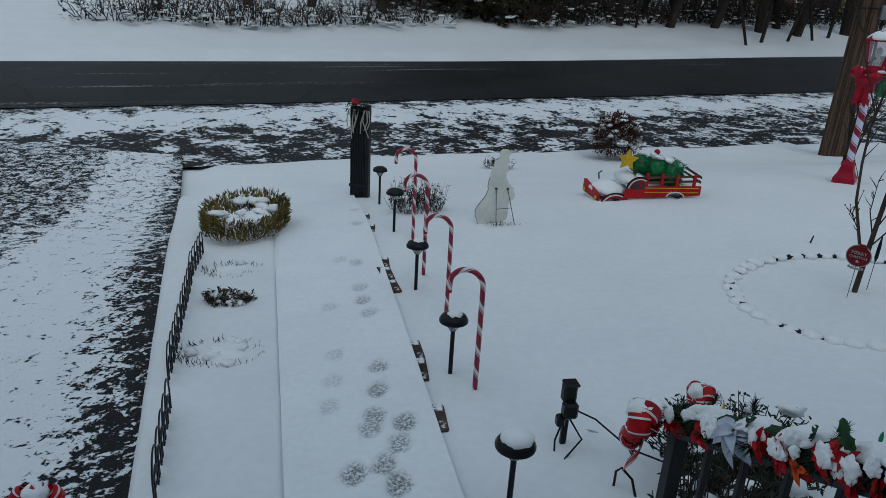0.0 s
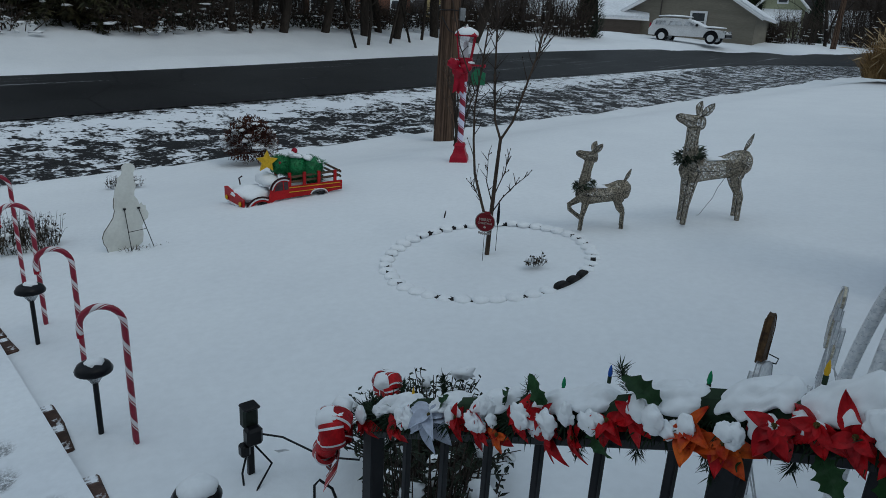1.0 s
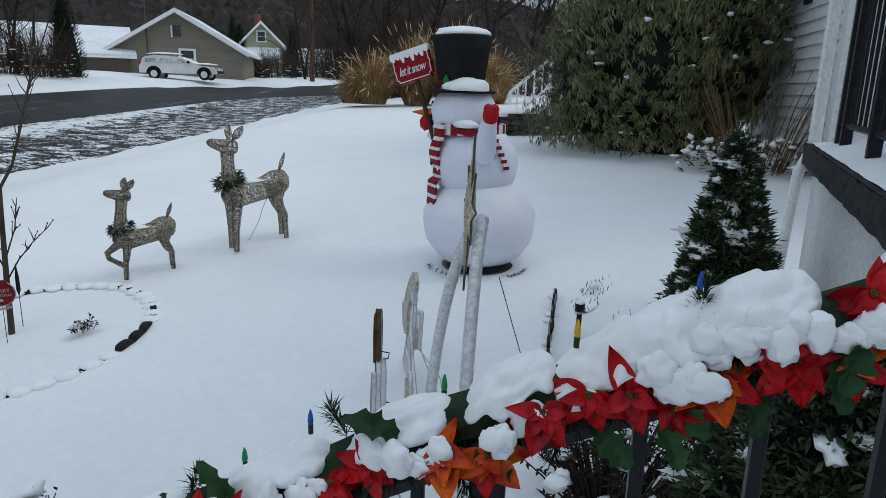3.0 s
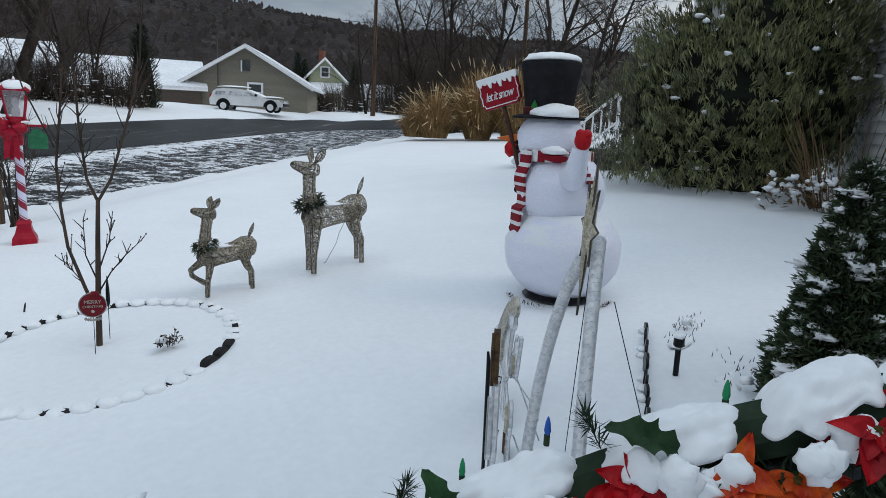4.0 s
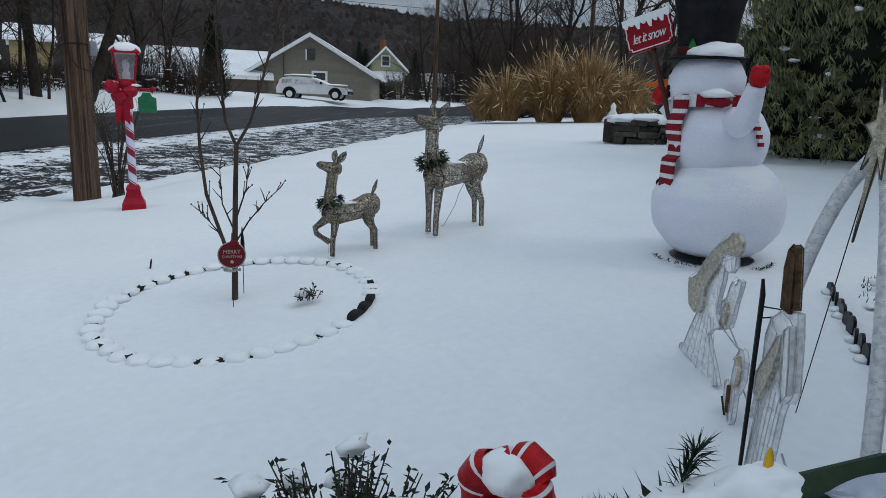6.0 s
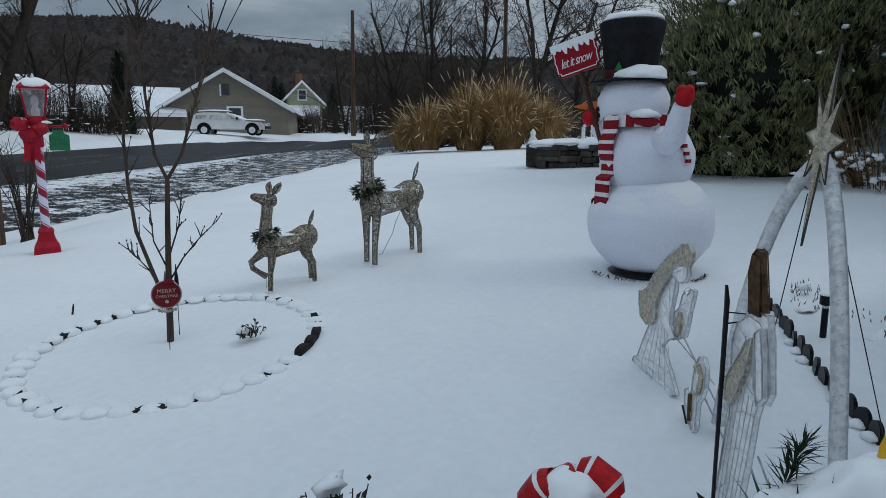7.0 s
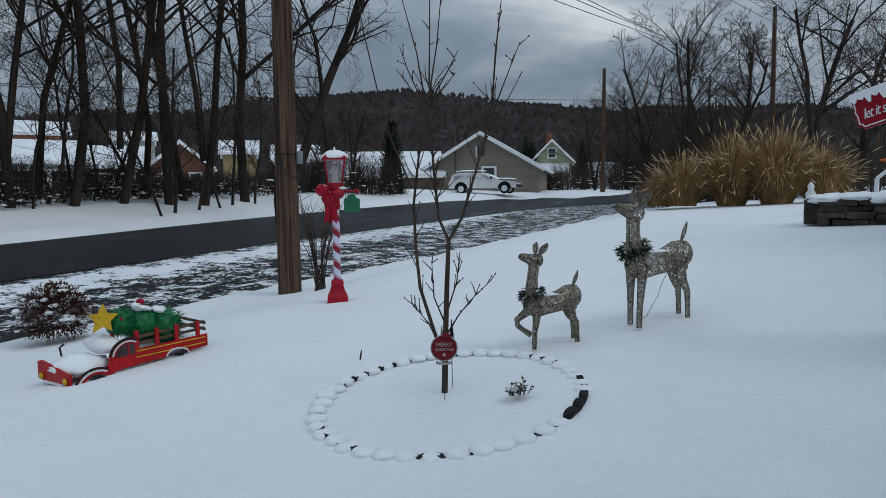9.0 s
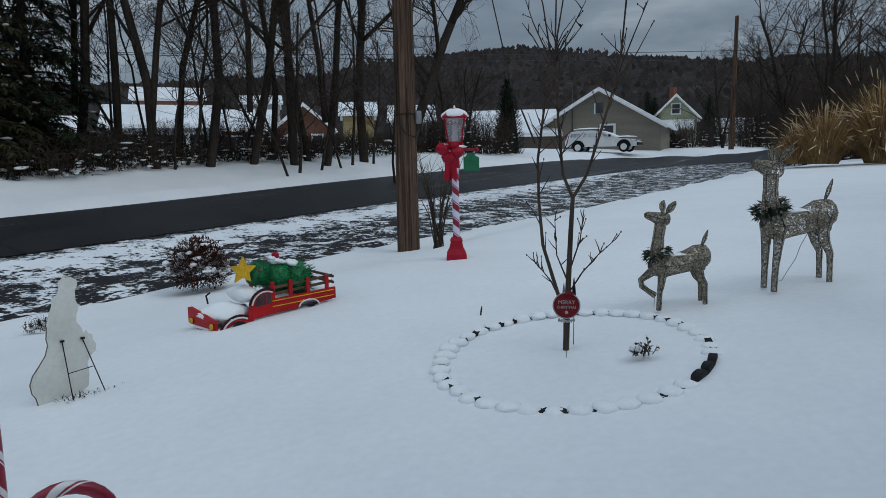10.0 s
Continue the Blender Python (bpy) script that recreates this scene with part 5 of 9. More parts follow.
def deer(x, y, turn, k, fawn, label):
    t = thing("wire_fawn" if fawn else "wire_doe", (x, y, lawn_z(x, y) - 0.005), label, "deer decoration", "wire deer on the lawn", turn)
    rng = random.Random(40 + fawn)
    dens = 17500 if not fawn else 20000
    xs, zs, thin = (0.86, 0.93, 0.86) if fawn else (0.95, 1.0, 0.92)
    S = lambda *p: (p[0] * k * xs, p[1] * k, p[2] * k * zs)
    lo = -0.045 if fawn else 0.0      # the fawn's body hangs lower on its legs
    nk = -0.05 if fawn else 0.0       # and its neck leans further back

    def limb(name, chain, lab=""):
        a, b = M(), M()
        slim = thin * 0.82 if "leg" in name else 0.98 if name == "body" else thin
        net(a, b, [(S(*c), rx * k * slim, rz * k * slim) for c, rx, rz in chain], rng, dens / (k * k) * 0.62, 0.0016)
        p = part(name, a, DEER, t, lab)
        part("frame", b, DEER_FRAME, p)
    limb("body", [((-0.345, 0, 0.50 + lo), 0.035, 0.05), ((-0.31, 0, 0.50 + lo), 0.08, 0.095), ((-0.22, 0, 0.485 + lo), 0.10, 0.105), ((-0.10, 0, 0.455 + lo), 0.095, 0.09), ((0.05, 0, 0.435 + lo), 0.09, 0.088), ((0.17, 0, 0.435 + lo), 0.09, 0.11), ((0.25, 0, 0.455 + lo), 0.07, 0.105), ((0.295, 0, 0.475 + lo), 0.03, 0.06)])
    limb("neck", [((0.205, 0, 0.47 + lo), 0.07, 0.10), ((0.245 + nk * 0.2, 0, 0.57 + lo * 0.7), 0.054, 0.068), ((0.25 + nk * 0.6, 0, 0.67 + lo * 0.3), 0.045, 0.056), ((0.25 + nk, 0, 0.77), 0.047, 0.060)])
    hx = nk
    limb("head", [((0.17 + hx, 0, 0.80), 0.035, 0.05), ((0.215 + hx, 0, 0.80), 0.055, 0.068), ((0.27 + hx, 0, 0.805), 0.052, 0.062), ((0.335 + hx, 0, 0.825), 0.042, 0.046), ((0.395 + hx, 0, 0.84), 0.032, 0.036), ((0.42 + hx, 0, 0.845), 0.018, 0.02)])
    for sd in (-1, 1):
        limb("ear", [((0.215 + hx, sd * 0.03, 0.855), 0.008, 0.008), ((0.20 + hx, sd * 0.045, 0.88), 0.016, 0.036), ((0.185 + hx, sd * 0.062, 0.912), 0.016, 0.042), ((0.165 + hx, sd * 0.075, 0.942), 0.010, 0.026), ((0.155 + hx, sd * 0.08, 0.96), 0.002, 0.003)], "upright leaf-shaped ear")
        if fawn and sd == -1:
            limb("foreleg", [((0.20, -0.05, 0.40 + lo), 0.05, 0.065), ((0.30, -0.05, 0.34 + lo), 0.036, 0.042), ((0.37, -0.05, 0.30 + lo), 0.03, 0.034), ((0.355, -0.05, 0.245 + lo), 0.026, 0.03), ((0.29, -0.05, 0.20 + lo), 0.024, 0.026), ((0.215, -0.05, 0.155 + lo), 0.032, 0.034)], "raised foreleg")
        else:
            fx = 0.03 * sd
            limb("foreleg", [((0.205, sd * 0.055, 0.43 + lo), 0.048, 0.065), ((0.215 + fx * 0.4, sd * 0.062, 0.28 + lo), 0.034, 0.040), ((0.222 + fx * 0.8, sd * 0.066, 0.15), 0.026, 0.029), ((0.225 + fx, sd * 0.07, 0.0), 0.024, 0.027)])
        hb = 0.035 * sd
        limb("hind_leg", [((-0.235, sd * 0.05, 0.49 + lo), 0.058, 0.095), ((-0.215 + hb, sd * 0.066, 0.38 + lo), 0.048, 0.068), ((-0.245 + hb, sd * 0.07, 0.30 + lo), 0.036, 0.045), ((-0.295 + hb, sd * 0.07, 0.22 + lo * 0.5), 0.026, 0.032), ((-0.30 + hb, sd * 0.07, 0.12), 0.022, 0.025), ((-0.305 + hb, sd * 0.07, 0.0), 0.023, 0.026)])
    tz = lo
    limb("tail", [((-0.265, 0, 0.575 + tz), 0.006, 0.006), ((-0.285, 0, 0.615 + tz), 0.010, 0.020), ((-0.305, 0, 0.655 + tz), 0.010, 0.026), ((-0.325, 0, 0.70 + tz), 0.006, 0.014), ((-0.335, 0, 0.725 + tz), 0.002, 0.003)])
    for sx, sd in ((0.2, 1), (-0.24, -1)):
        part("seam_wire", M().tube([S(sx + 0.012 * math.sin(i), 0.085 * math.cos(i / 12 * 6.2832), 0.43 + lo + 0.09 * math.sin(i / 12 * 6.2832)) for i in range(13)], 0.0022, 4), BLACK, t)
    g = M()
    for i in range(330 if not fawn else 150):
        a = rnd(rng, 0, 6.283)
        r = rnd(rng, 0.06, 0.1)
        c = Vector(S(0.245 + nk * 0.15 + r * math.cos(a), r * math.sin(a), 0.545 + lo - 0.035 * math.cos(a) + rnd(rng, -0.032, 0.032)))
        g.leaf(c, (math.cos(a) + rnd(rng, -0.9, 0.9), math.sin(a) + rnd(rng, -0.9, 0.9), rnd(rng, -0.8, 0.6)), (0, 0, 1), rnd(rng, 0.035, 0.06) * k ** 0.5, rnd(rng, 0.016, 0.026), 0.2)
    part("neck_wreath", g, WREATH_LEAF, t, "green and silvery leaf wreath round the neck")
    if fawn:
        part("wreath_snow", M().blob(S(0.17, 0.02, 0.545 + lo), S(0.07, 0.05, 0.035), 4, 0.25, 2, 16, 9), SNOW_LUMP, t, "snow in the wreath", True)
    part("back_snow", M().blob(S(0.03, 0, 0.522 + lo), S(0.15, 0.055, 0.016), 3, 0.2, 2, 16, 6), SNOW_LUMP, t, "thin snow on the back", True)
    if not fawn:
        part("cord", M().tube([S(-0.16, -0.02, 0.38), S(-0.115, -0.05, 0.27), S(-0.10, -0.07, 0.18), S(-0.06, -0.10, 0.09), S(-0.03, -0.12, 0.02), S(-0.01, -0.13, 0.015)], 0.0022, 5), CORD, t, "pale grey cord", True)
    else:
        part("cord", M().tube([S(0.21, -0.05, 0.13), S(0.215, -0.05, 0.0)], 0.0016, 4), CORD, t)


deer(4.405, 3.925, 166, 0.955, False, "silver wire-mesh doe standing in the snow with a leaf wreath")
deer(3.575, 4.205, 162, 0.735, True, "small silver wire-mesh fawn with one raised foreleg")


# ---- inflatable snowman ----
CLOTH = surface("white_nylon", (0.80, 0.82, 0.92), (0.76, 0.78, 0.89), 3, 50, 0.5, 0, 0.7, 0.012, 0.3, stretch=(1, 1, 3.5), fine_amt=0.06)
CLOTH_SNOWY = surface("snow_dusted_nylon", (0.80, 0.82, 0.92), (0.76, 0.78, 0.89), 3, 50, 0.5, 0, 0.7, 0.012, 0.3, stretch=(1, 1, 3.5), fine_amt=0.06, extra=snow_on(0.5, 3))
HATCLOTH = surface("black_nylon", (0.012, 0.012, 0.014), (0.02, 0.02, 0.023), 14, 120, 0.8, 0, 0.3, 0.004, 0.2)
SIGN_RED = surface("sign_red", (0.30, 0.010, 0.022), (0.24, 0.008, 0.017), 9, 60, 0.5, 0, 0.2, 0.002, 0.3)
BAND_RED = surface("band_red", (0.10, 0.014, 0.014), (0.05, 0.012, 0.012), 14, 80, 0.7)
SCARF_RED = surface("scarf_red", (0.27, 0.012, 0.024), (0.19, 0.008, 0.016), 9, 60, 0.6, 0, 0.3, 0.004, 0.3)
MITTEN = surface("red_nylon", (0.50, 0.012, 0.02), (0.38, 0.008, 0.014), 7, 60, 0.5, 0, 0.3, 0.004, 0.3)


def snowman():
    x, y = 4.50, 2.135
    z = lawn_z(x, y)
    t = thing("inflatable_snowman", (x, y, z - 0.01), "white inflatable snowman with black top hat and striped scarf", "inflatable decoration")
    part("base", M().lathe([(0.20, -0.01), (0.235, 0.0), (0.245, 0.012), (0.20, 0.03)], 32), BLACK_PLASTIC, t, "black base skirt", True)

    def ball(name, c, rx, rz, seed):
        prof = []
        for i in range(17):
            a = -math.pi / 2 + math.pi * i / 16
            prof.append((max(0.01, rx * math.cos(a)) * (1 + 0.01 * math.sin(i * 2.3)), rz * math.sin(a)))
        m = M().lathe(prof, 36, c)
        m.v = [tuple(Vector(v) + (Vector(v) - Vector(c)).normalized() * 0.010 * noise.noise(Vector(v) * 7 + Vector((seed, 0, 0)))) for v in m.v]
        part(name, m, CLOTH_SNOWY if name == "lower_ball" else CLOTH, t, "thin snow on its shoulder" if name == "lower_ball" else "", True)
    ball("lower_ball", (0, 0, 0.315), 0.382, 0.325, 1)
    ball("middle_ball", (0.0, 0.045, 0.79), 0.285, 0.275, 2)
    ball("head", (0.0, 0.095, 1.15), 0.215, 0.19, 3)
    hx, hy = 0.0, 0.115
    part("brim", M().lathe([(0.14, 1.285), (0.228, 1.274), (0.238, 1.284), (0.20, 1.298), (0.14, 1.305)], 34, (hx, hy, 0)), HATCLOTH, t, "", True)
    part("crown", M().lathe([(0.155, 1.29), (0.158, 1.36), (0.175, 1.5), (0.197, 1.615), (0.19, 1.63), (0.02, 1.635)], 30, (hx, hy, 0)), HATCLOTH, t, "tall flared black crown", True)
    part("hat_band", M().lathe([(0.163, 1.305), (0.165, 1.30), (0.168, 1.345), (0.160, 1.35)], 30, (hx, hy, 0)), BAND_RED, t, "dull red hat band", True)
    part("hat_top_snow", M().blob((hx, hy, 1.635), (0.185, 0.185, 0.055), 2, 0.08, 2, 22, 10, 0.25), SNOW_LUMP, t, "dome of snow on the hat", True)
    part("brim_snow", M().blob((hx - 0.115, hy - 0.085, 1.295), (0.125, 0.155, 0.085), 4, 0.10, 1.6, 24, 12, 0.12), SNOW_LUMP, t, "snow heaped on the brim", True)
    part("holly_leaf", M().plate([(0, 0), (0.02, 0.012), (0.016, 0.03), (0, 0.06), (-0.016, 0.03), (-0.02, 0.012)], 0.008, (hx - 0.168, hy + 0.04, 1.33), (0.2, -1, 0)), surface("holly_green", (0.02, 0.22, 0.05), None, 9, 60, 0.5), t, "green felt leaf")
    nose = surface("orange_nylon", (0.7, 0.16, 0.03), None, 8, 60, 0.5)
    part("nose", M().lathe([(0.036, 0.0), (0.028, 0.06), (0.004, 0.17)], 14, (-0.03, 0.285, 1.14), Matrix.Rotation(radians(-90), 3, "X")), nose, t, "orange carrot nose", True)
    for dx, dz in ((-0.07, 1.205), (-0.1, 1.12), (-0.085, 1.085)):
        part("coal", M().blob((dx, 0.285, dz), (0.016, 0.014, 0.016), 1, 0, 1, 9, 6), HATCLOTH, t, "black coal spot", True)
    for dz, dy in ((0.82, 0.295), (0.70, 0.312), (0.44, 0.332)):
        part("button", M().blob((-0.09, dy, dz), (0.025, 0.018, 0.025), 1, 0, 1, 9, 6), HATCLOTH, t, "black button", True)
    # scarf: round the neck, then a long tail down the front
    scarf = [SCARF_RED, WHITE]
    ringm = M()
    n = 30
    for i in range(n):
        ringm = M()
        ringm.cur = i % 2
        a0, a1 = 2 * math.pi * i / n, 2 * math.pi * (i + 0.98) / n
        r0 = 0.215
        for zz0, zz1 in ((0.985, 1.055),):
            q = [(r0 * math.cos(a), 0.085 + r0 * math.sin(a), zz) for a, zz in ((a0, zz0), (a1, zz0), (a1, zz1), (a0, zz1))]
            q2 = [(1.09 * v[0], 0.085 + 1.09 * (v[1] - 0.085), v[2]) for v in q]
            ringm.add(q + q2, [(4, 5, 6, 7), (0, 1, 5, 4), (3, 7, 6, 2), (3, 2, 1, 0)])
        part("scarf_stripe", ringm, scarf, t)
    tail = M()
    path = []
    for i in range(25):
        f = i / 24
        zz = 1.05 - 0.62 * f
        ang = radians(140 - 6 * f)
        if zz > 0.62:
            kk = max(0.0, 1 - ((zz - 0.845) / 0.265) ** 2) ** 0.5
            r = max(0.285 * kk, 0.22 if zz > 0.9 else 0.0)
            cy = 0.045
        else:
            kk = max(0.0, 1 - ((zz - 0.375) / 0.36) ** 2) ** 0.5
            r, cy = 0.378 * kk, 0.0
        path.append((min(max(r, 0.255), 0.288) + 0.012, 0.045, ang, zz))
    for i in range(24):
        tail = M()
        tail.cur = 0 if i % 3 else 1
        q = []
        for r, cy, ang, zz in (path[i], path[i + 1]):
            for da in (-0.21, 0.21):
                for dr in (0.0, 0.018):
                    q.append(((r + dr) * math.cos(ang + da), cy + (r + dr) * math.sin(ang + da), zz))
        tail.add(q, [(1, 3, 7, 5), (0, 4, 6, 2), (0, 1, 5, 4), (2, 6, 7, 3), (0, 2, 3, 1), (4, 5, 7, 6)])
        part("scarf_stripe", tail, scarf, t)
    tail2 = M()
    for i in range(9):
        tail2.cur = i % 2
        a = radians(226 + 2.4 * i)
        zz = 0.945 - 0.022 * i
        tail2.box((0.285 * math.cos(a), 0.045 + 0.285 * math.sin(a), zz), (0.02, 0.036, 0.022), Matrix.Rotation(a, 3, "Z"))
    part("scarf_end", tail2, scarf, t, "short scarf end")
    # raised arm with mitten, and the arm that holds the sign
    part("arm", M().tube([(-0.14, -0.04, 0.86), (-0.27, -0.10, 0.83), (-0.37, -0.145, 0.865), (-0.425, -0.17, 0.95), (-0.455, -0.19, 1.03)], [0.075, 0.072, 0.066, 0.058, 0.046], 18), CLOTH, t, "raised white arm", True)
    mit = M().blob((-0.46, -0.20, 1.07), (0.042, 0.05, 0.058), 3, 0.05, 2, 18, 11)
    mit.blob((-0.46, -0.222, 1.10), (0.034, 0.027, 0.034), 4, 0.04, 2, 12, 8)
    mit.blob((-0.46, -0.182, 1.10), (0.034, 0.027, 0.034), 6, 0.04, 2, 12, 8)
    part("mitten", mit, MITTEN, t, "red mitten", True)
    knot = M().blob((-0.215, 0.03, 0.925), (0.05, 0.085, 0.028), 6, 0.2, 2, 16, 8)
    part("scarf_knot", knot, SCARF_RED, t, "crumpled scarf knot", True)
    part("arm_snow", M().blob((-0.215, 0.03, 0.955), (0.062, 0.088, 0.04), 6, 0.14, 2, 18, 10, 0.3), SNOW_LUMP, t, "snow heaped on the scarf knot", True)
    part("arm", M().tube([(0.0, 0.22, 0.86), (-0.01, 0.30, 0.87), (-0.02, 0.37, 0.93)], [0.075, 0.06, 0.045], 14), CLOTH, t, "", True)
    part("mitten", M().blob((-0.035, 0.395, 0.985), (0.045, 0.05, 0.055), 5, 0.12, 2, 14, 9), MITTEN, t, "red and orange mitten", True)
    part("sign_stick", M().tube([(-0.06, 0.33, 0.80), (-0.055, 0.49, 1.28)], 0.016, 8), surface("brown_nylon", (0.09, 0.045, 0.03), None, 9, 60, 0.6), t, "brown sign stick", True)
    rot = Matrix.Rotation(radians(-17), 4, "Y")
    # the board faces the porch: its local x runs to -y
    sm = Matrix.Translation((-0.07, 0.52, 1.375)) @ Matrix.Rotation(radians(-90), 4, "Z") @ rot
    outline = [(-0.12, -0.1), (0.118, -0.1), (0.122, -0.082), (0.138, -0.078), (0.138, -0.02), (0.144, 0.0), (0.138, 0.02), (0.138, 0.078), (0.122, 0.082), (0.118, 0.1), (-0.118, 0.1), (-0.122, 0.082), (-0.138, 0.078), (-0.138, 0.02), (-0.144, 0.0), (-0.138, -0.02), (-0.138, -0.078), (-0.124, -0.082)]
    b = part("sign_board", M().plate(outline, 0.03), SIGN_RED, t, "red board with a white border")
    b.matrix_basis = sm
    edge = M()
    e2 = [(u * 0.93, w * 0.87) for u, w in outline]
    edge.tube([(u, -0.0165, w) for u, w in e2 + e2[:1]], 0.0038, 5)
    part("border", edge, WHITE, b)
    text_mesh("let it snow", 0.067, WHITE, b, "lettering", Matrix.Translation((-0.004, -0.018, -0.022)) @ Matrix.Rotation(radians(90), 4, "X") @ Matrix.Diagonal((0.82, 1.22, 1, 1)), "white script lettering", 0.003, 0.42, 0.86)
    rng = random.Random(3)
    drips = [(-0.142, 0.108), (0.142, 0.108), (0.142, 0.072)]
    u0 = 0.142
    for i, dp in enumerate((0.012, 0.034, 0.02, 0.044, 0.016, 0.038, 0.012, 0.02)):
        w0 = 0.284 / 8
        drips += [(u0 - w0 * 0.25, 0.072 - dp), (u0 - w0 * 0.6, 0.074 - dp), (u0 - w0, 0.072)]
        u0 -= w0
    part("sign_snow", M().plate(drips, 0.042, (0, 0, 0)), SNOW_LUMP, b, "snow and drips along the top")
    g = M()
    for i in range(120):
        a = rnd(rng, 2.0, 3.2) if i % 2 else rnd(rng, 4.0, 4.8)
        c = (0.34 * math.cos(a) + rnd(rng, -0.03, 0.03), 0.34 * math.sin(a), 0.0)
        g.leaf(c, (rnd(rng, -1, 1), rnd(rng, -1, 1), 0.5), (0, 0, 1), 0.03, 0.006)
    part("bare_grass", g, DRY, t, "bare grass round the base")

    # the upper parts settle onto the lower ball
    shift = {"middle_ball": (0, 0, -0.085), "head": (0, 0.04, -0.115), "nose": (0, 0.04, -0.115), "coal": (0, 0.04, -0.115), "brim": (0, 0.045, -0.115), "crown": (0, 0.045, -0.115), "hat_band": (0, 0.045, -0.115),
             "hat_top_snow": (0, 0.045, -0.11), "brim_snow": (0, 0.045, -0.115), "holly_leaf": (0, 0.045, -0.115), "scarf_end": (0, 0, -0.07), "mitten": (0, -0.01, -0.025), "arm": (0, -0.01, -0.025), "sign_board": (0, -0.04, -0.05), "sign_stick": (0, -0.04, -0.05)}
    for ob in t.children:
        kind = ob.name.split(".")[0]
        if kind in shift:
            ob.matrix_basis = Matrix.Translation(shift[kind]) @ ob.matrix_basis
        elif kind == "scarf_stripe":
            for v in ob.data.vertices:
                v.co.z -= 0.09 * min(1, max(0, (v.co.z - 0.55) / 0.4))


snowman()


# ---- nativity silhouettes, arch and star ----
ICE = bpy.data.materials.new("clear_acrylic")
_nt = node_tree(ICE)
_o, _b = _nt.nodes.new("ShaderNodeOutputMaterial"), _nt.nodes.new("ShaderNodeBsdfPrincipled")
link(_nt, _b.outputs[0], _o.inputs[0])
_co = _nt.nodes.new("ShaderNodeTexCoord").outputs["Object"]
link(_nt, ramp(_nt, noise_tex(_nt, _co, 55, 4), [(0.38, (0.66, 0.69, 0.73)), (0.58, (0.97, 0.98, 0.99))]), _b.inputs["Base Color"])
_b.inputs["Roughness"].default_value, _b.inputs["Transmission Weight"].default_value = 0.35, 0.42
GOLD = surface("pale_gold_mesh", (0.74, 0.68, 0.55), (0.40, 0.35, 0.26), 60, 220, 0.4, 0.2, 0.9, 0.006, fine_amt=0.4)
BROWN = surface("brown_tinsel", (0.13, 0.075, 0.035), (0.05, 0.03, 0.018), 50, 160, 0.6, 0.1, 0.6, 0.005)


def flat_figure(name, x, y, turn, shapes, wires, label, lean=0.0):
    """A wire-framed silhouette: plates of mesh with bent edge wires, in one piece."""
    m = M()
    mats = [ICE, GOLD, BROWN, BLACK, WIRE_PALE]
    for mi, pts, off in shapes:
        m.cur = mi
        m.plate(pts, 0.010, (0, off, 0))
        m.cur = 4 if mi != 2 else 2
        for side in (-0.007, 0.007):
            m.tube([(a, off + side, b) for a, b in pts + pts[:1]], 0.0020, 4, False)
        # lacing wires from edge to edge
        if mi != 2:
            n = len(pts)
            for q in range(n // 2):
                a, b = pts[q], pts[(n - 2 - q) % n]
                m.tube([(a[0], off - 0.008, a[1]), ((a[0] + b[0]) / 2 + 0.006, off - 0.009, (a[1] + b[1]) / 2 + 0.012), (b[0], off - 0.008, b[1])], 0.0010, 3, False)
    for mi, pts, r in wires:
        m.cur = mi
        m.tube(pts, r, 5)
    ob = solid(name, m, mats, label, "nativity figure", group="nativity figures")
    ob.matrix_world = pose(x, y, lawn_z(x, y) - 0.01, lean, 0, turn)
    return ob


def folds(x0, x1, z_top, x2, x3, z_bot, n):
    """Straight gown wires that fan out towards the hem."""
    return [(4, [(x0 + (x1 - x0) * q / (n - 1), -0.01, z_top), (x2 + (x3 - x2) * q / (n - 1), -0.012, z_bot)], 0.0012) for q in range(n)]


WIRE_PALE = surface("pale_wire", (0.62, 0.63, 0.65), (0.40, 0.41, 0.43), 30, 90, 0.4, 0.4)
veil = [(0.02, 0.56), (0.055, 0.585), (0.095, 0.588), (0.122, 0.565), (0.122, 0.535), (0.10, 0.51), (0.03, 0.505), (-0.03, 0.455), (-0.09, 0.39), (-0.13, 0.335), (-0.128, 0.27), (-0.155, 0.238), (-0.20, 0.226), (-0.255, 0.245), (-0.272, 0.29), (-0.278, 0.345), (-0.25, 0.35), (-0.21, 0.372), (-0.16, 0.43), (-0.10, 0.485), (-0.04, 0.53)]
veil = veil[::-1]
gown = [(-0.335, 0.03), (-0.325, 0.055), (-0.29, 0.07), (-0.24, 0.16), (-0.19, 0.235), (-0.135, 0.30), (-0.11, 0.36), (-0.05, 0.43), (0.0, 0.47), (-0.005, 0.40), (-0.025, 0.33), (-0.03, 0.27), (0.015, 0.235), (-0.05, 0.205), (-0.08, 0.175), (-0.05, 0.14), (0.0, 0.09), (0.05, 0.03), (-0.02, 0.0), (-0.18, -0.01)]
face = [(0.01, 0.50), (0.06, 0.515), (0.10, 0.51), (0.105, 0.48), (0.08, 0.45), (0.03, 0.445), (-0.005, 0.47)]
raised = [(-0.018, 0.215), (-0.022, 0.32), (0.012, 0.345), (0.03, 0.395), (0.045, 0.415), (0.065, 0.40), (0.085, 0.43), (0.11, 0.428), (0.10, 0.385), (0.085, 0.345), (0.075, 0.29), (0.06, 0.25)]
cuff = [(0.0, 0.24), (0.012, 0.30), (0.035, 0.335), (0.045, 0.30), (0.035, 0.25)]
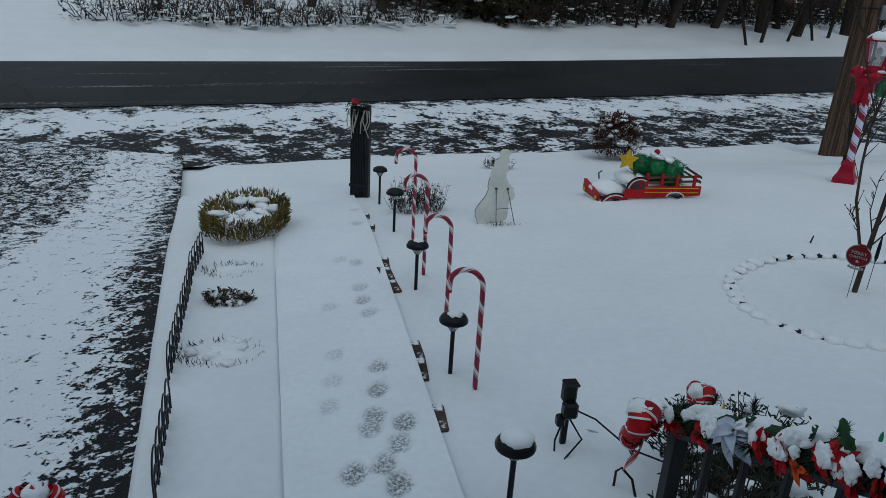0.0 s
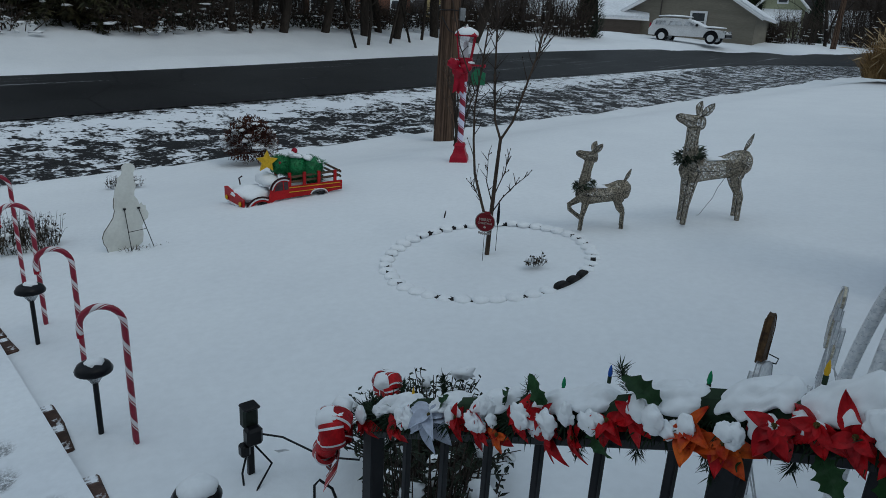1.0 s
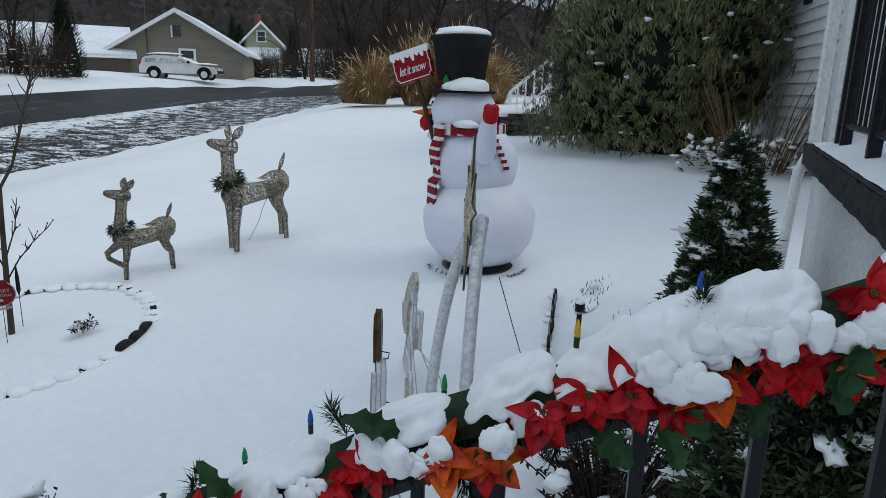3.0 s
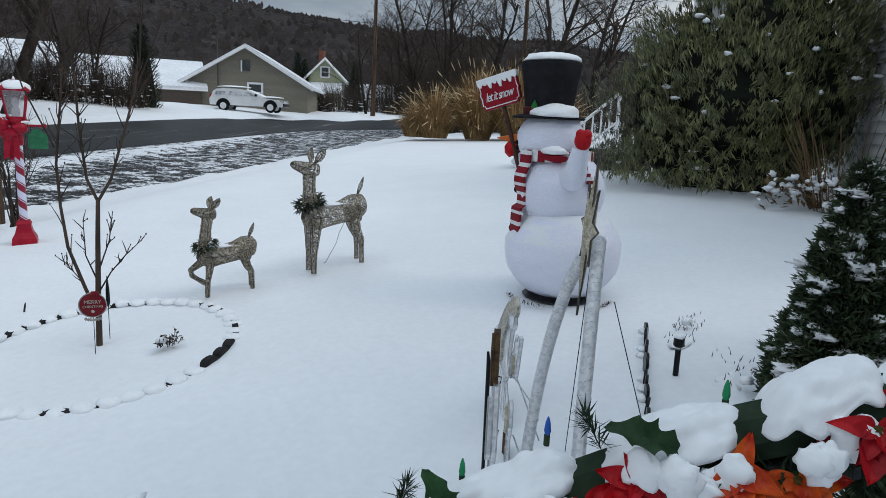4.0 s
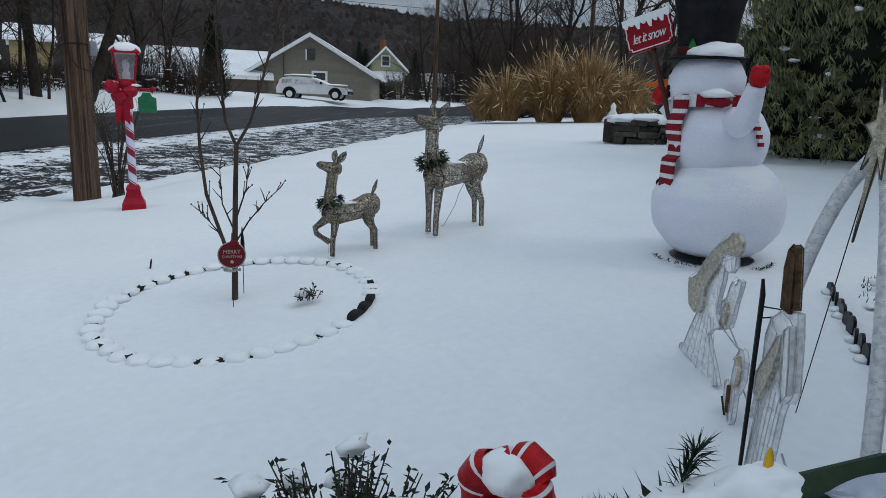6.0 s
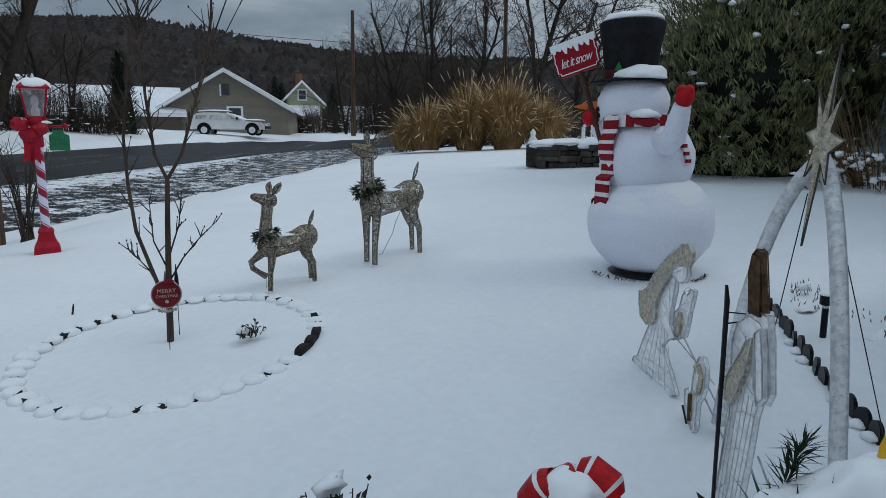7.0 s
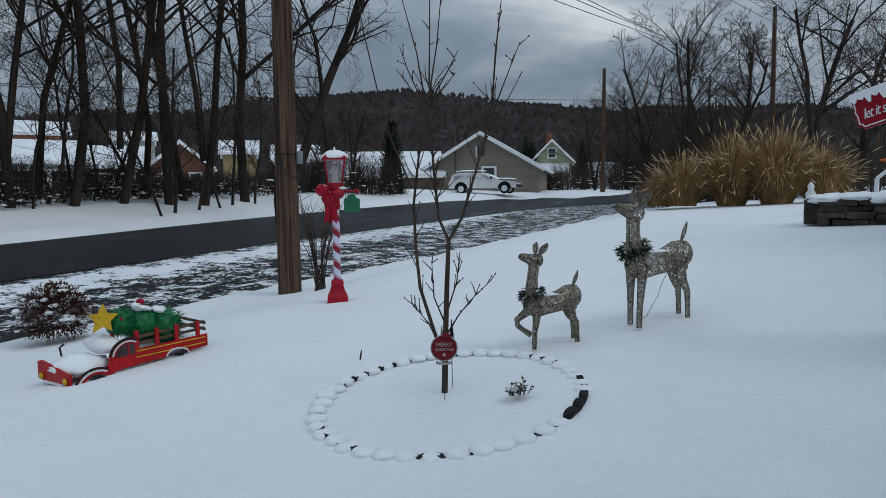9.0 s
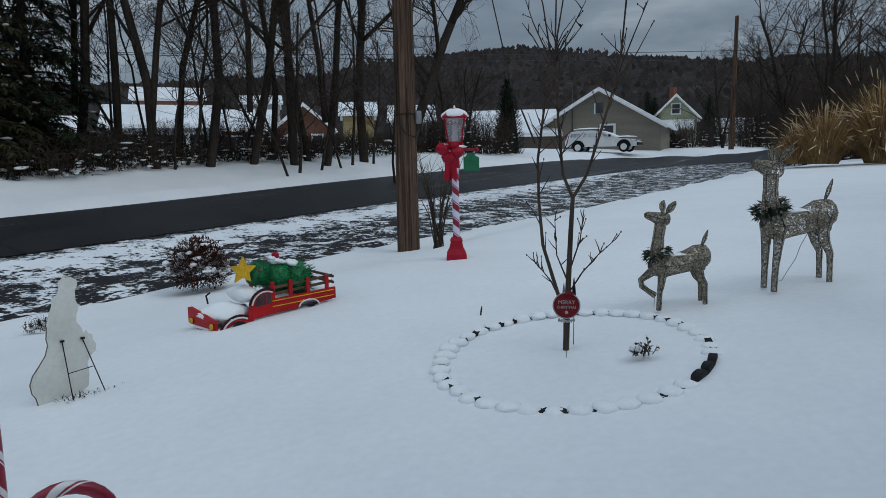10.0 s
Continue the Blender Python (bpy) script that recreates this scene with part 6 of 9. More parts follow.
flat_figure("kneeling_figure", 2.70, 1.775, 213, [(0, gown, 0), (1, veil, -0.012), (0, face, -0.014), (0, raised, 0.012), (1, cuff, 0.002)], folds(-0.17, -0.04, 0.25, -0.31, 0.03, 0.02, 7) + [(4, [(0.03, 0.02, 0.24), (0.15, 0.10, 0.02)], 0.003), (4, [(-0.02, 0.02, 0.22), (0.04, 0.11, 0.1), (0.12, 0.10, 0.09)], 0.0025)], "clear wire-framed kneeling figure with a pale gold veil")
hood = [(-0.052, 0.595), (-0.062, 0.64), (-0.072, 0.69), (-0.058, 0.735), (-0.034, 0.752), (-0.012, 0.748), (-0.004, 0.72), (0.012, 0.66), (0.022, 0.615)]
robe = [(-0.215, -0.02), (-0.195, 0.07), (-0.165, 0.20), (-0.14, 0.31), (-0.15, 0.42), (-0.155, 0.50), (-0.13, 0.55), (-0.07, 0.585), (-0.02, 0.60), (0.032, 0.61), (0.05, 0.56), (0.072, 0.44), (0.05, 0.405), (0.022, 0.40), (0.005, 0.36), (-0.012, 0.26), (-0.03, 0.18), (-0.055, 0.06), (-0.065, -0.02)]
sash = [(-0.15, 0.345), (-0.15, 0.40), (-0.12, 0.44), (-0.085, 0.478), (-0.047, 0.53), (-0.016, 0.545), (-0.03, 0.49), (-0.045, 0.45), (-0.085, 0.385), (-0.123, 0.335)]
sleeve = [(0.0, 0.56), (0.03, 0.58), (0.055, 0.50), (0.068, 0.43), (0.04, 0.40), (0.018, 0.44)]
flat_figure("standing_figure", 1.86, 1.50, 203, [(0, robe, 0), (1, sash, -0.012), (2, hood, -0.006), (0, sleeve, -0.014)], folds(-0.13, 0.0, 0.40, -0.19, -0.08, 0.0, 6) + [(4, [(-0.02, 0.02, 0.25), (0.0, 0.12, 0.0)], 0.003), (4, [(-0.08, 0.02, 0.22), (-0.05, 0.10, 0.0)], 0.003)] + [(2, [(-0.045 + 0.012 * q, -0.014, 0.60), (-0.05 + 0.012 * q, -0.015, 0.67), (-0.045 + 0.008 * q, -0.014, 0.735)], 0.006) for q in range(5)], "clear wire-framed standing figure with a brown tinsel headdress")


def staff():
    x, y = 2.0, 1.585
    m = M()
    m.tube([(0, 0, 0), (0.004, 0, 0.3), (0, 0, 0.58), (0.0, 0.004, 0.62)], [0.005, 0.006, 0.007, 0.004], 7)
    for z in (0.35, 0.52):
        m.tube([(0, 0, z), (0.0, -0.04, z + 0.01), (0.0, -0.045, z + 0.03), (0, 0, z + 0.03)], 0.0025, 4)
    solid("shepherd_staff", m, BLACK, "dark wrapped shepherd staff stuck in the snow", "staff", True, (x, y, lawn_z(x, y)))


staff()
lamb = [(-0.035, 0.02), (-0.075, 0.06), (-0.08, 0.115), (-0.06, 0.13), (-0.035, 0.125), (-0.02, 0.06), (0.0, 0.045), (0.02, 0.03), (0.01, -0.01)]
curl = [(-0.01, 0.10), (0.0, 0.18), (0.015, 0.235), (0.045, 0.275), (0.075, 0.28), (0.10, 0.25), (0.10, 0.19), (0.075, 0.145), (0.05, 0.12), (0.045, 0.03), (0.02, 0.0), (0.0, 0.02)]
flat_figure("small_animal_figure", 2.46, 1.675, 205, [(0, lamb, 0), (0, curl, -0.006)], [(1, [(0.03, -0.016, 0.235), (0.055, -0.016, 0.245), (0.078, -0.016, 0.215), (0.065, -0.016, 0.165), (0.04, -0.016, 0.15)], 0.011), (2, [(-0.005, -0.016, 0.13), (0.0, -0.016, 0.04)], 0.008), (3, [(-0.08, -0.01, 0.06), (-0.035, -0.01, 0.015), (0.0, -0.01, -0.02)], 0.005), (4, [(0.05, 0.01, 0.14), (0.10, 0.07, 0.0)], 0.003)], "small clear wire-framed animal figure with a gold curl")


def arch():
    T, L, R = Vector((2.37, 1.375, 1.10)), Vector((2.45, 1.60, 0.24)), Vector((2.02, 1.30, 0.18))
    t = thing("acrylic_arch", (2.2, 1.4, lawn_z(2.2, 1.4)), "clear acrylic arch of ribbed tubing with a gold star", "arch decoration")
    o = t.matrix_world.translation
    for foot in (L, R):
        pts = []
        for i in range(17):
            a = math.pi / 2 * i / 16
            k = 0.55 * math.sin(a) ** 0.8 + 0.45 * (i / 16)
            h = (foot - T) * k
            pts.append(Vector((T.x + h.x, T.y + h.y, foot.z + (T.z - foot.z) * (0.62 * math.cos(a) + 0.38 * (1 - i / 16)))) - o)
        part("arch_tube", M().tube(pts, 0.0215, 12), ICE, t, "clear tube", True)
        for k in (-1, 1):
            part("edge_wire", M().tube([p + Vector((k * 0.010, k * 0.016, 0)) for p in pts], 0.0016, 5), DEER_FRAME, t)
        coil = []
        for q in range(241):
            f = q / 240 * 16
            i = min(int(f), 15)
            p, d = pts[i].lerp(pts[i + 1], f - i), (pts[i + 1] - pts[i]).normalized()
            u = (Vector((0.5, 0.85, 0)) - d * d.dot(Vector((0.5, 0.85, 0)))).normalized()
            coil.append(p + (u * math.cos(q * 0.75) + d.cross(u) * math.sin(q * 0.75)) * 0.0216)
        part("coil_wire", M().tube(coil, 0.0009, 3, False), WIRE_PALE, t, "thin wire wound round the tube")
        for i in range(1, 16, 3):
            d = (pts[i + 1] - pts[i - 1]).normalized()
            u = d.orthogonal().normalized()
            w = d.cross(u)
            part("clip", M().tube([pts[i] + (u * math.cos(a / 8 * 6.2832) + w * math.sin(a / 8 * 6.2832)) * 0.0195 for a in range(9)], 0.0014, 4), DEER_FRAME, t)
    for a, b in ((T + Vector((0.02, 0.03, -0.1)), (2.62, 1.50, 0.2)), (T + Vector((0.02, -0.06, -0.2)), (2.5, 1.12, 0.2))):
        part("prop_wire", M().tube([a - o, Vector(b) - o], 0.0018, 5), BLACK, t)
    star = []
    spikes = [(0.04, 0.245), (0.064, 0.125), (0.082, 0.0), (0.024, -0.115), (-0.045, -0.29), (-0.058, -0.098), (-0.068, 0.022), (-0.028, 0.138)]
    for q, (a, b) in enumerate(spikes):
        a2, b2 = spikes[(q + 1) % 8]
        ang = math.atan2(b, a * 1.8) + (((math.atan2(b2, a2 * 1.8) - math.atan2(b, a * 1.8)) + math.pi) % (2 * math.pi) - math.pi) / 2
        star.append((a, b))
        star.append((0.032 * math.cos(ang), 0.058 * math.sin(ang)))
    s = M()
    n = len(star)
    c = Vector((2.27, 1.388, 1.15)) - o
    ux = Vector((-0.82, -0.57, 0))
    q = [c + ux * a + Vector((0, 0, b)) for a, b in star]
    nrm = Vector((-0.57, 0.82, 0))
    s.add(q + [c - nrm * 0.02, c + nrm * 0.02], [(i, (i + 1) % n, n) for i in range(n)] + [((i + 1) % n, i, n + 1) for i in range(n)])
    part("star", s, GOLD, t, "pale gold eight-pointed mesh star")
    fr = M().tube(q + [q[0]], 0.004, 4, False)
    part("star_frame", fr, DEER_FRAME, t)


arch()


def scallop_border():
    t = thing("scallop_border", (3.3, 1.3, lawn_z(3.3, 1.3)), "row of small dark scalloped border pickets", "garden edging")
    pts = [(4.05, 1.475), (3.5, 1.37), (3.1, 1.285), (2.75, 1.2), (2.5, 1.12)]
    rng = random.Random(14)
    k = 0
    for a, b in zip(pts, pts[1:]):
        a, b = Vector((*a, 0)), Vector((*b, 0))
        n = max(1, int((b - a).length / 0.082))
        for i in range(n):
            p = a.lerp(b, i / n)
            arc = [(-0.03, -0.03)] + [(-0.036 * math.cos(math.pi * j / 8), 0.03 + 0.035 * math.sin(math.pi * j / 8)) for j in range(9)] + [(0.03, -0.03)]
            ob = part("picket", M().plate(arc, 0.014), BLACK_PLASTIC, t)
            ob.matrix_world = pose(p.x, p.y, lawn_z(p.x, p.y) + rnd(rng, -0.01, 0.012), rnd(rng, -6, 6), rnd(rng, -8, 8), math.degrees(math.atan2((b - a).y, (b - a).x)) + rnd(rng, -12, 12))
            if rng.random() < 0.4:
                sn = part("snow_cap", M().blob((0, 0.014, 0.014), (0.032, 0.03, 0.016), k, 0.2, 2, 9, 6), SNOW_LUMP, t, "", True)
                sn.matrix_world = pose(p.x, p.y, lawn_z(p.x, p.y) - 0.008, 0, 0, 15)
            k += 1


scallop_border()

# ---- stair rail with its garland ----
def rail_pt(k, dz=0.0):
    """A point on the line of the rail; k in metres uphill from the middle post."""
    return Vector((0.825 + 0.24 * k, 0.86 - 0.97 * k, 1.207 + (0.42 if k > 0 else 0.51) * k + dz))


RAIL_DIR = Vector((0.24, -0.97, 0.42)).normalized()
RAIL_OUT = Vector((0.97, 0.24, 0)).normalized()
K0, K1 = -0.72, 1.15


def stair_rail():
    t = thing("stair_railing", (0.84, 0.85, 0.3), "black metal stair railing with square balusters", "railing")
    o = t.matrix_world.translation
    rot = Matrix.Rotation(math.atan2(-0.97, 0.24), 3, "Z")
    part("handrail", M().tube([rail_pt(K0 - 0.02, -0.04) - o, rail_pt(0.0, -0.04) - o, rail_pt(K1, -0.04) - o], 0.019, 8), BLACK, t)
    part("lower_rail", M().tube([rail_pt(K0, -0.78) - o, rail_pt(0.0, -0.78) - o, rail_pt(K1, -0.78) - o], 0.014, 6), BLACK, t)
    for k in (K0, 0.03, 1.1):
        p = rail_pt(k)
        zb = max(0.0, 0.43 * (k + 0.75) - 0.05)
        part("post", M().box((p.x - o.x, p.y - o.y, (p.z - 0.04 + zb) / 2 - o.z), (0.037, 0.037, p.z - zb - 0.02), rot, 0.004), BLACK, t, "square newel post")
        part("foot_plate", M().box((p.x - o.x, p.y - o.y, zb - o.z + 0.006), (0.11, 0.11, 0.012), rot, 0.002), BLACK, t)
    k = K0 + 0.115
    while k < K1:
        if abs(k - 0.03) > 0.05:
            p = rail_pt(k)
            part("baluster", M().box((p.x - o.x, p.y - o.y, p.z - 0.43 - o.z), (0.014, 0.014, 0.78), rot, 0.002), BLACK, t)
        k += 0.112


stair_rail()

PETAL_RED = surface("red_satin", (0.58, 0.009, 0.014), (0.27, 0.004, 0.009), 26, 150, 0.42, 0, 0.6, 0.004, 0.4, fine_amt=0.3)
PETAL_ORANGE = surface("orange_satin", (0.72, 0.14, 0.014), (0.42, 0.018, 0.010), 30, 150, 0.4, 0, 0.6, 0.004, 0.4, fine_amt=0.3)
PETAL_WHITE = surface("pale_satin", (0.56, 0.60, 0.70), (0.48, 0.52, 0.62), 12, 90, 0.45, 0, 0.3, 0.003, 0.35)
HOLLY = surface("holly_leaf", (0.028, 0.082, 0.028), (0.014, 0.045, 0.016), 30, 220, 0.5, 0, 0.5, 0.003, 0.4, random_amt=0.6)


def petal(m, c, d, up, ln, wd, curl=0.3, cup=0.25):
    """A curved pointed petal with a raised midrib."""
    c, d = Vector(c), Vector(d).normalized()
    sd = d.cross(Vector(up))
    sd = sd.normalized() if sd.length > 1e-4 else d.orthogonal().normalized()
    nr = sd.cross(d)
    vs, nu, nv = [], 12, 6
    for i in range(nu + 1):
        u = i / nu
        half = wd / 2 * (math.sin(math.pi * u ** 0.72) ** 0.85 + 0.06 * (1 - u))
        for j in range(nv + 1):
            w = (j / nv - 0.5) * 2
            h = cup * half * abs(w) ** 1.4 - curl * ln * u * u + 0.022 * ln * math.sin(u * 11 + w * 2.6 + ln * 900) + 0.012 * ln * math.sin(w * 9 + u * 5)
            vs.append(c + d * ln * u + sd * half * w + nr * h)
    fs = [(i * (nv + 1) + j, i * (nv + 1) + j + 1, (i + 1) * (nv + 1) + j + 1, (i + 1) * (nv + 1) + j) for i in range(nu) for j in range(nv)]
    m.add(vs, fs)


def spiky_leaf(m, c, d, up, ln, wd, curl=0.25):
    """A holly leaf: hollow arcs between drawn-out points, a sunken midrib, a twist along its length."""
    c, d = Vector(c), Vector(d).normalized()
    sd = d.cross(Vector(up))
    sd = sd.normalized() if sd.length > 1e-4 else d.orthogonal().normalized()
    nr = sd.cross(d)
    vs, n = [], 24
    tips = (0.0, 0.2, 0.46, 0.72, 1.0)
    for i in range(n + 1):
        u = i / n
        for a, b in zip(tips, tips[1:]):
            if a <= u <= b:
                hollow = math.sin(math.pi * (u - a) / (b - a)) ** 0.8
        w = (0.10 + 0.98 * math.sin(math.pi * min(1, u * 0.94 + 0.03)) ** 0.75) * (1 - 0.42 * hollow)
        w = 0.0 if i == n else w
        mid = c + d * ln * u - nr * curl * ln * u * u
        wave = 0.10 * wd * math.sin(u * 13)
        for j in (-1, -0.5, 0, 0.5, 1):
            vs.append(mid + sd * wd / 2 * w * j + nr * (0.30 * wd * w * abs(j) ** 1.3 + wave * j))
    fs = [(i * 5 + j, i * 5 + j + 1, (i + 1) * 5 + j + 1, (i + 1) * 5 + j) for i in range(n) for j in range(4)]
    m.add(vs, fs)


def garland():
    rng = random.Random(77)
    t = thing("holiday_garland", rail_pt(0.0), "snowy pine garland with red poinsettias and holly wound along the railing", "garland")
    o = t.matrix_world.translation.copy()
    VIEWER = Vector((-0.75, 0.0, 0.35))
    needles = M()
    for i in range(13000):
        k = rnd(rng, K0 - 0.04, K1)
        a = rnd(rng, 0, 6.283)
        if math.sin(a) > 0.1 and k > -0.62:
            continue
        r = rnd(rng, 0.008, 0.034)
        c = rail_pt(k, -0.004) + RAIL_OUT * math.cos(a) * r + Vector((0, 0, 1)) * math.sin(a) * r * 0.9
        d = RAIL_OUT * math.cos(a) + Vector((0, 0, 1)) * (math.sin(a) - 0.25) + RAIL_DIR * rnd(rng, -0.9, 0.9)
        needles.leaf(c - o, d, (rng.random() - 0.5, rng.random() - 0.5, 1), rnd(rng, 0.016, 0.034), 0.0028)
    tuft_at = [(-0.55, -0.06), (-0.42, -0.09), (-0.2, -0.1), (-0.1, -0.09), (0.0, -0.11), (0.1, -0.09), (0.26, -0.06), (-0.66, -0.11), (-0.7, 0.03), (0.4, -0.05), (-0.31, 0.06), (0.22, 0.09), (-0.12, 0.075), (0.55, 0.1), (-0.5, 0.08), (-0.655, 0.08)]
    for k, dz in tuft_at:
        base = rail_pt(k, dz * 0.45) + RAIL_OUT * rnd(rng, -0.02, 0.02)
        axis = (Vector((0, 0, 1 if dz > 0 else -1)) + RAIL_DIR * rnd(rng, -0.5, 0.5)).normalized()
        for i in range(95):
            f = rng.random()
            c = base + axis * 0.035 * f
            needles.leaf(c - o, axis * 0.8 + Vector((rng.gauss(0, 0.7), rng.gauss(0, 0.7), rng.gauss(0, 0.5))), (0, 0, 1), rnd(rng, 0.012, 0.024), 0.002)
    tagged(part("pine_needles", needles, GARLAND_GREEN, t, "dark green tinsel needles"), kind="stuff")
    core = M().tube([rail_pt(K0 - 0.03) - o] + [rail_pt(K0 + (K1 - K0) * i / 16, rnd(rng, -0.006, 0.006)) - o for i in range(1, 17)], 0.026, 8)
    part("core", core, GARLAND_GREEN, t)

    blooms = [(-0.70, 0, 0.075, 0.0), (-0.60, 0, 0.07, -0.02), (-0.50, 2, 0.125, 0.02), (-0.43, 0, 0.075, 0.015), (-0.37, 0, 0.07, -0.015), (-0.28, 0, 0.085, 0.02), (-0.22, 0, 0.075, -0.03), (-0.13, 0, 0.08, 0.01), (-0.01, 1, 0.095, -0.01), (0.08, 0, 0.085, 0.01),
              (0.16, 0, 0.085, 0.005), (0.235, 1, 0.085, -0.01), (0.30, 0, 0.09, -0.015), (0.352, 0, 0.086, 0.045), (0.50, 1, 0.09, -0.01), (0.60, 0, 0.095, 0.0), (0.72, 0, 0.095, 0.01), (0.86, 1, 0.09, 0.0), (1.0, 0, 0.09, 0.0)]
    blooms += [(k + 0.042, 0 if q % 4 else 1, s * 0.85, 0.02 if q % 2 else -0.03) for q, (k, kind, s, dz) in enumerate(blooms) if kind != 2 and k > -0.66]
    mats = (PETAL_RED, PETAL_ORANGE, PETAL_WHITE)
    names = ("red satin poinsettia", "orange and red satin poinsettia", "pale blue-white satin flower")
    for k, kind, size, dz in blooms:
        size *= 0.50 if k < 0.3 else 0.46
        c = rail_pt(k, -0.008 + dz * 0.75) - RAIL_OUT * 0.036
        n = (VIEWER + Vector((rnd(rng, -0.25, 0.25), rnd(rng, -0.35, 0.35), rnd(rng, -0.25, 0.25)))).normalized()
        u = n.orthogonal().normalized()
        w = n.cross(u)
        m = M()
        a0 = rnd(rng, 0, 6)
        for ring, cnt, sc, lift in ((0, 6, 1.08, 0.02), (1, 5, 0.74, 0.45)):
            for i in range(cnt):
                a = a0 + ring * 0.5 + 2 * math.pi * i / cnt + rnd(rng, -0.15, 0.15)
                d = u * math.cos(a) + w * math.sin(a) + n * (lift + rnd(rng, -0.3, 0.35))
                if d.z > 0.45 and rng.random() < 0.55:
                    continue  # pressed flat under the snow
                d.z -= 0.22
                m.cur = 0 if kind != 1 or ring else (1 if i % 3 == 0 else 0)
                petal(m, c - o + n * 0.004 * ring, d, n, size * sc * rnd(rng, 0.85, 1.1), size * rnd(rng, 0.46, 0.62) * sc, rnd(rng, -0.1, 0.8), rnd(rng, 0.3, 0.9))
        m.cur = 0
        fl = part("flower", m, [mats[kind], PETAL_RED], t, names[kind], True)
        core = M()
        core.blob(c - o + n * 0.007, (0.0034, 0.0034, 0.0034), 3, 0.5, 300, 10, 7)
        part("flower_centre", core, surface("stamen", (0.10, 0.075, 0.02), None, 20, 90, 0.6) if k < -0.69 else bpy.data.materials["stamen"], fl)

    leaves = [(-0.33, 0.06, 0.3), (-0.24, 0.05, -0.5), (-0.06, 0.06, -0.9), (-0.16, -0.05, 0.6), (0.03, -0.06, 0.5), (0.13, -0.08, 0.7), (0.19, -0.10, 0.3), (0.2, 0.05, 0.6), (0.27, -0.09, 0.1), (0.33, 0.09, 0.2), (0.35, -0.03, -0.4), (0.46, -0.06, 0.5), (0.44, 0.03, 0.2), (0.53, -0.09, 0.2), (0.66, 0.06, 0.3), (0.66, -0.07, 0.4), (-0.48, 0.05, 0.4), (-0.57, -0.02, -0.3), (0.8, 0.05, 0.3), (0.95, -0.05, 0.2)]
    for k, dz, tw in leaves:
        dz = -0.05 if k > 0.1 and dz > 0 else dz
        c = rail_pt(k, dz * 0.4) - RAIL_OUT * rnd(rng, 0.022, 0.042)
        d = Vector((0, 0, 1 if dz > 0 else -1)) + RAIL_DIR * tw * 1.2 - RAIL_OUT * 0.35
        m = M()
        spiky_leaf(m, c - o, d, VIEWER + Vector((rnd(rng, -0.4, 0.4), rnd(rng, -0.6, 0.6), rnd(rng, -0.3, 0.5))), rnd(rng, 0.045, 0.064) * (0.68 if k < -0.4 else 0.9), rnd(rng, 0.030, 0.040) * (0.68 if k < -0.4 else 0.9), rnd(rng, -0.2, 0.6))
        part("holly_leaf", m, HOLLY, t, "", True)

    bulbs = {"blue": (0.03, 0.12, 0.5), "yellow": (0.75, 0.45, 0.03), "green": (0.02, 0.3, 0.12), "red": (0.5, 0.01, 0.015)}
    bm = {n: surface(n + "_bulb", c, None, 9, 60, 0.15) for n, c in bulbs.items()}
    for k, col, dz in ((-0.17, "blue", 0.085), (-0.25, "green", 0.06), (0.11, "yellow", 0.09), (0.22, "blue", 0.1), (-0.02, "green", 0.06), (-0.6, "yellow", 0.06), (0.05, "yellow", -0.03), (0.42, "red", 0.12), (0.48, "blue", -0.05), (-0.3, "blue", -0.08)):
        c = rail_pt(k, dz * 0.62) - o + RAIL_OUT * rnd(rng, -0.01, 0.02)
        b = part("light_bulb", M().lathe([(0.002, 0), (0.0035, 0.005), (0.0026, 0.013), (0.0007, 0.019)], 8, c), bm[col], t, col + " mini light bulb", True)
        part("socket", M().lathe([(0.003, -0.01), (0.003, 0.001)], 7, c), GARLAND_GREEN, b)

    # snow lying along the top, thin low down and heaped further up
    def drift(k0, k1, seed):
        m, nk, na = M(), max(16, int((k1 - k0) / 0.0028)), 30
        vs = []
        for i in range(nk + 1):
            u = i / nk
            k = k0 + (k1 - k0) * u
            heavy = step(-0.05, 0.28, k)
            end = max(0.02, 1 - abs(2 * u - 1) ** 3.2) ** 0.5
            low = -0.05 - 0.55 * noise.noise(Vector((k * 17, seed, 2))) - 0.35 * noise.noise(Vector((k * 55, seed, 6))) - 0.15 * heavy
            for jj in range(na + 1):
                a = low + (math.pi + 0.15 - low) * jj / na
                q = Vector((k * 26, math.cos(a) * 1.4, math.sin(a) * 1.4 + seed))
                r = (0.035 + 0.010 * heavy) * end * (1 + 0.26 * noise.noise(q) + 0.14 * noise.noise(q * 2.7) + 0.035 * noise.noise(q * 6))
                if jj == 0 or jj == na:
                    r *= 0.72
                vs.append(rail_pt(k, 0.008 + 0.008 * heavy) - o - RAIL_OUT * (math.cos(a) * r * 1.02) + Vector((0, 0, math.sin(a) * r * (1.0 + 0.05 * heavy))))
        fs = [(i * (na + 1) + jj, i * (na + 1) + jj + 1, (i + 1) * (na + 1) + jj + 1, (i + 1) * (na + 1) + jj) for i in range(nk) for jj in range(na)]
        m.add(vs, fs)
        part("snow_drift", m, SNOW_LUMP, t, "", True)
    for i, (k0, k1) in enumerate(((-0.71, -0.57), (-0.54, -0.44), (-0.425, -0.30), (-0.29, -0.135), (-0.125, -0.005), (0.0, 0.095), (0.085, 0.325), (0.362, 0.66), (0.67, 1.12))):
        drift(k0, k1, i * 3.7)
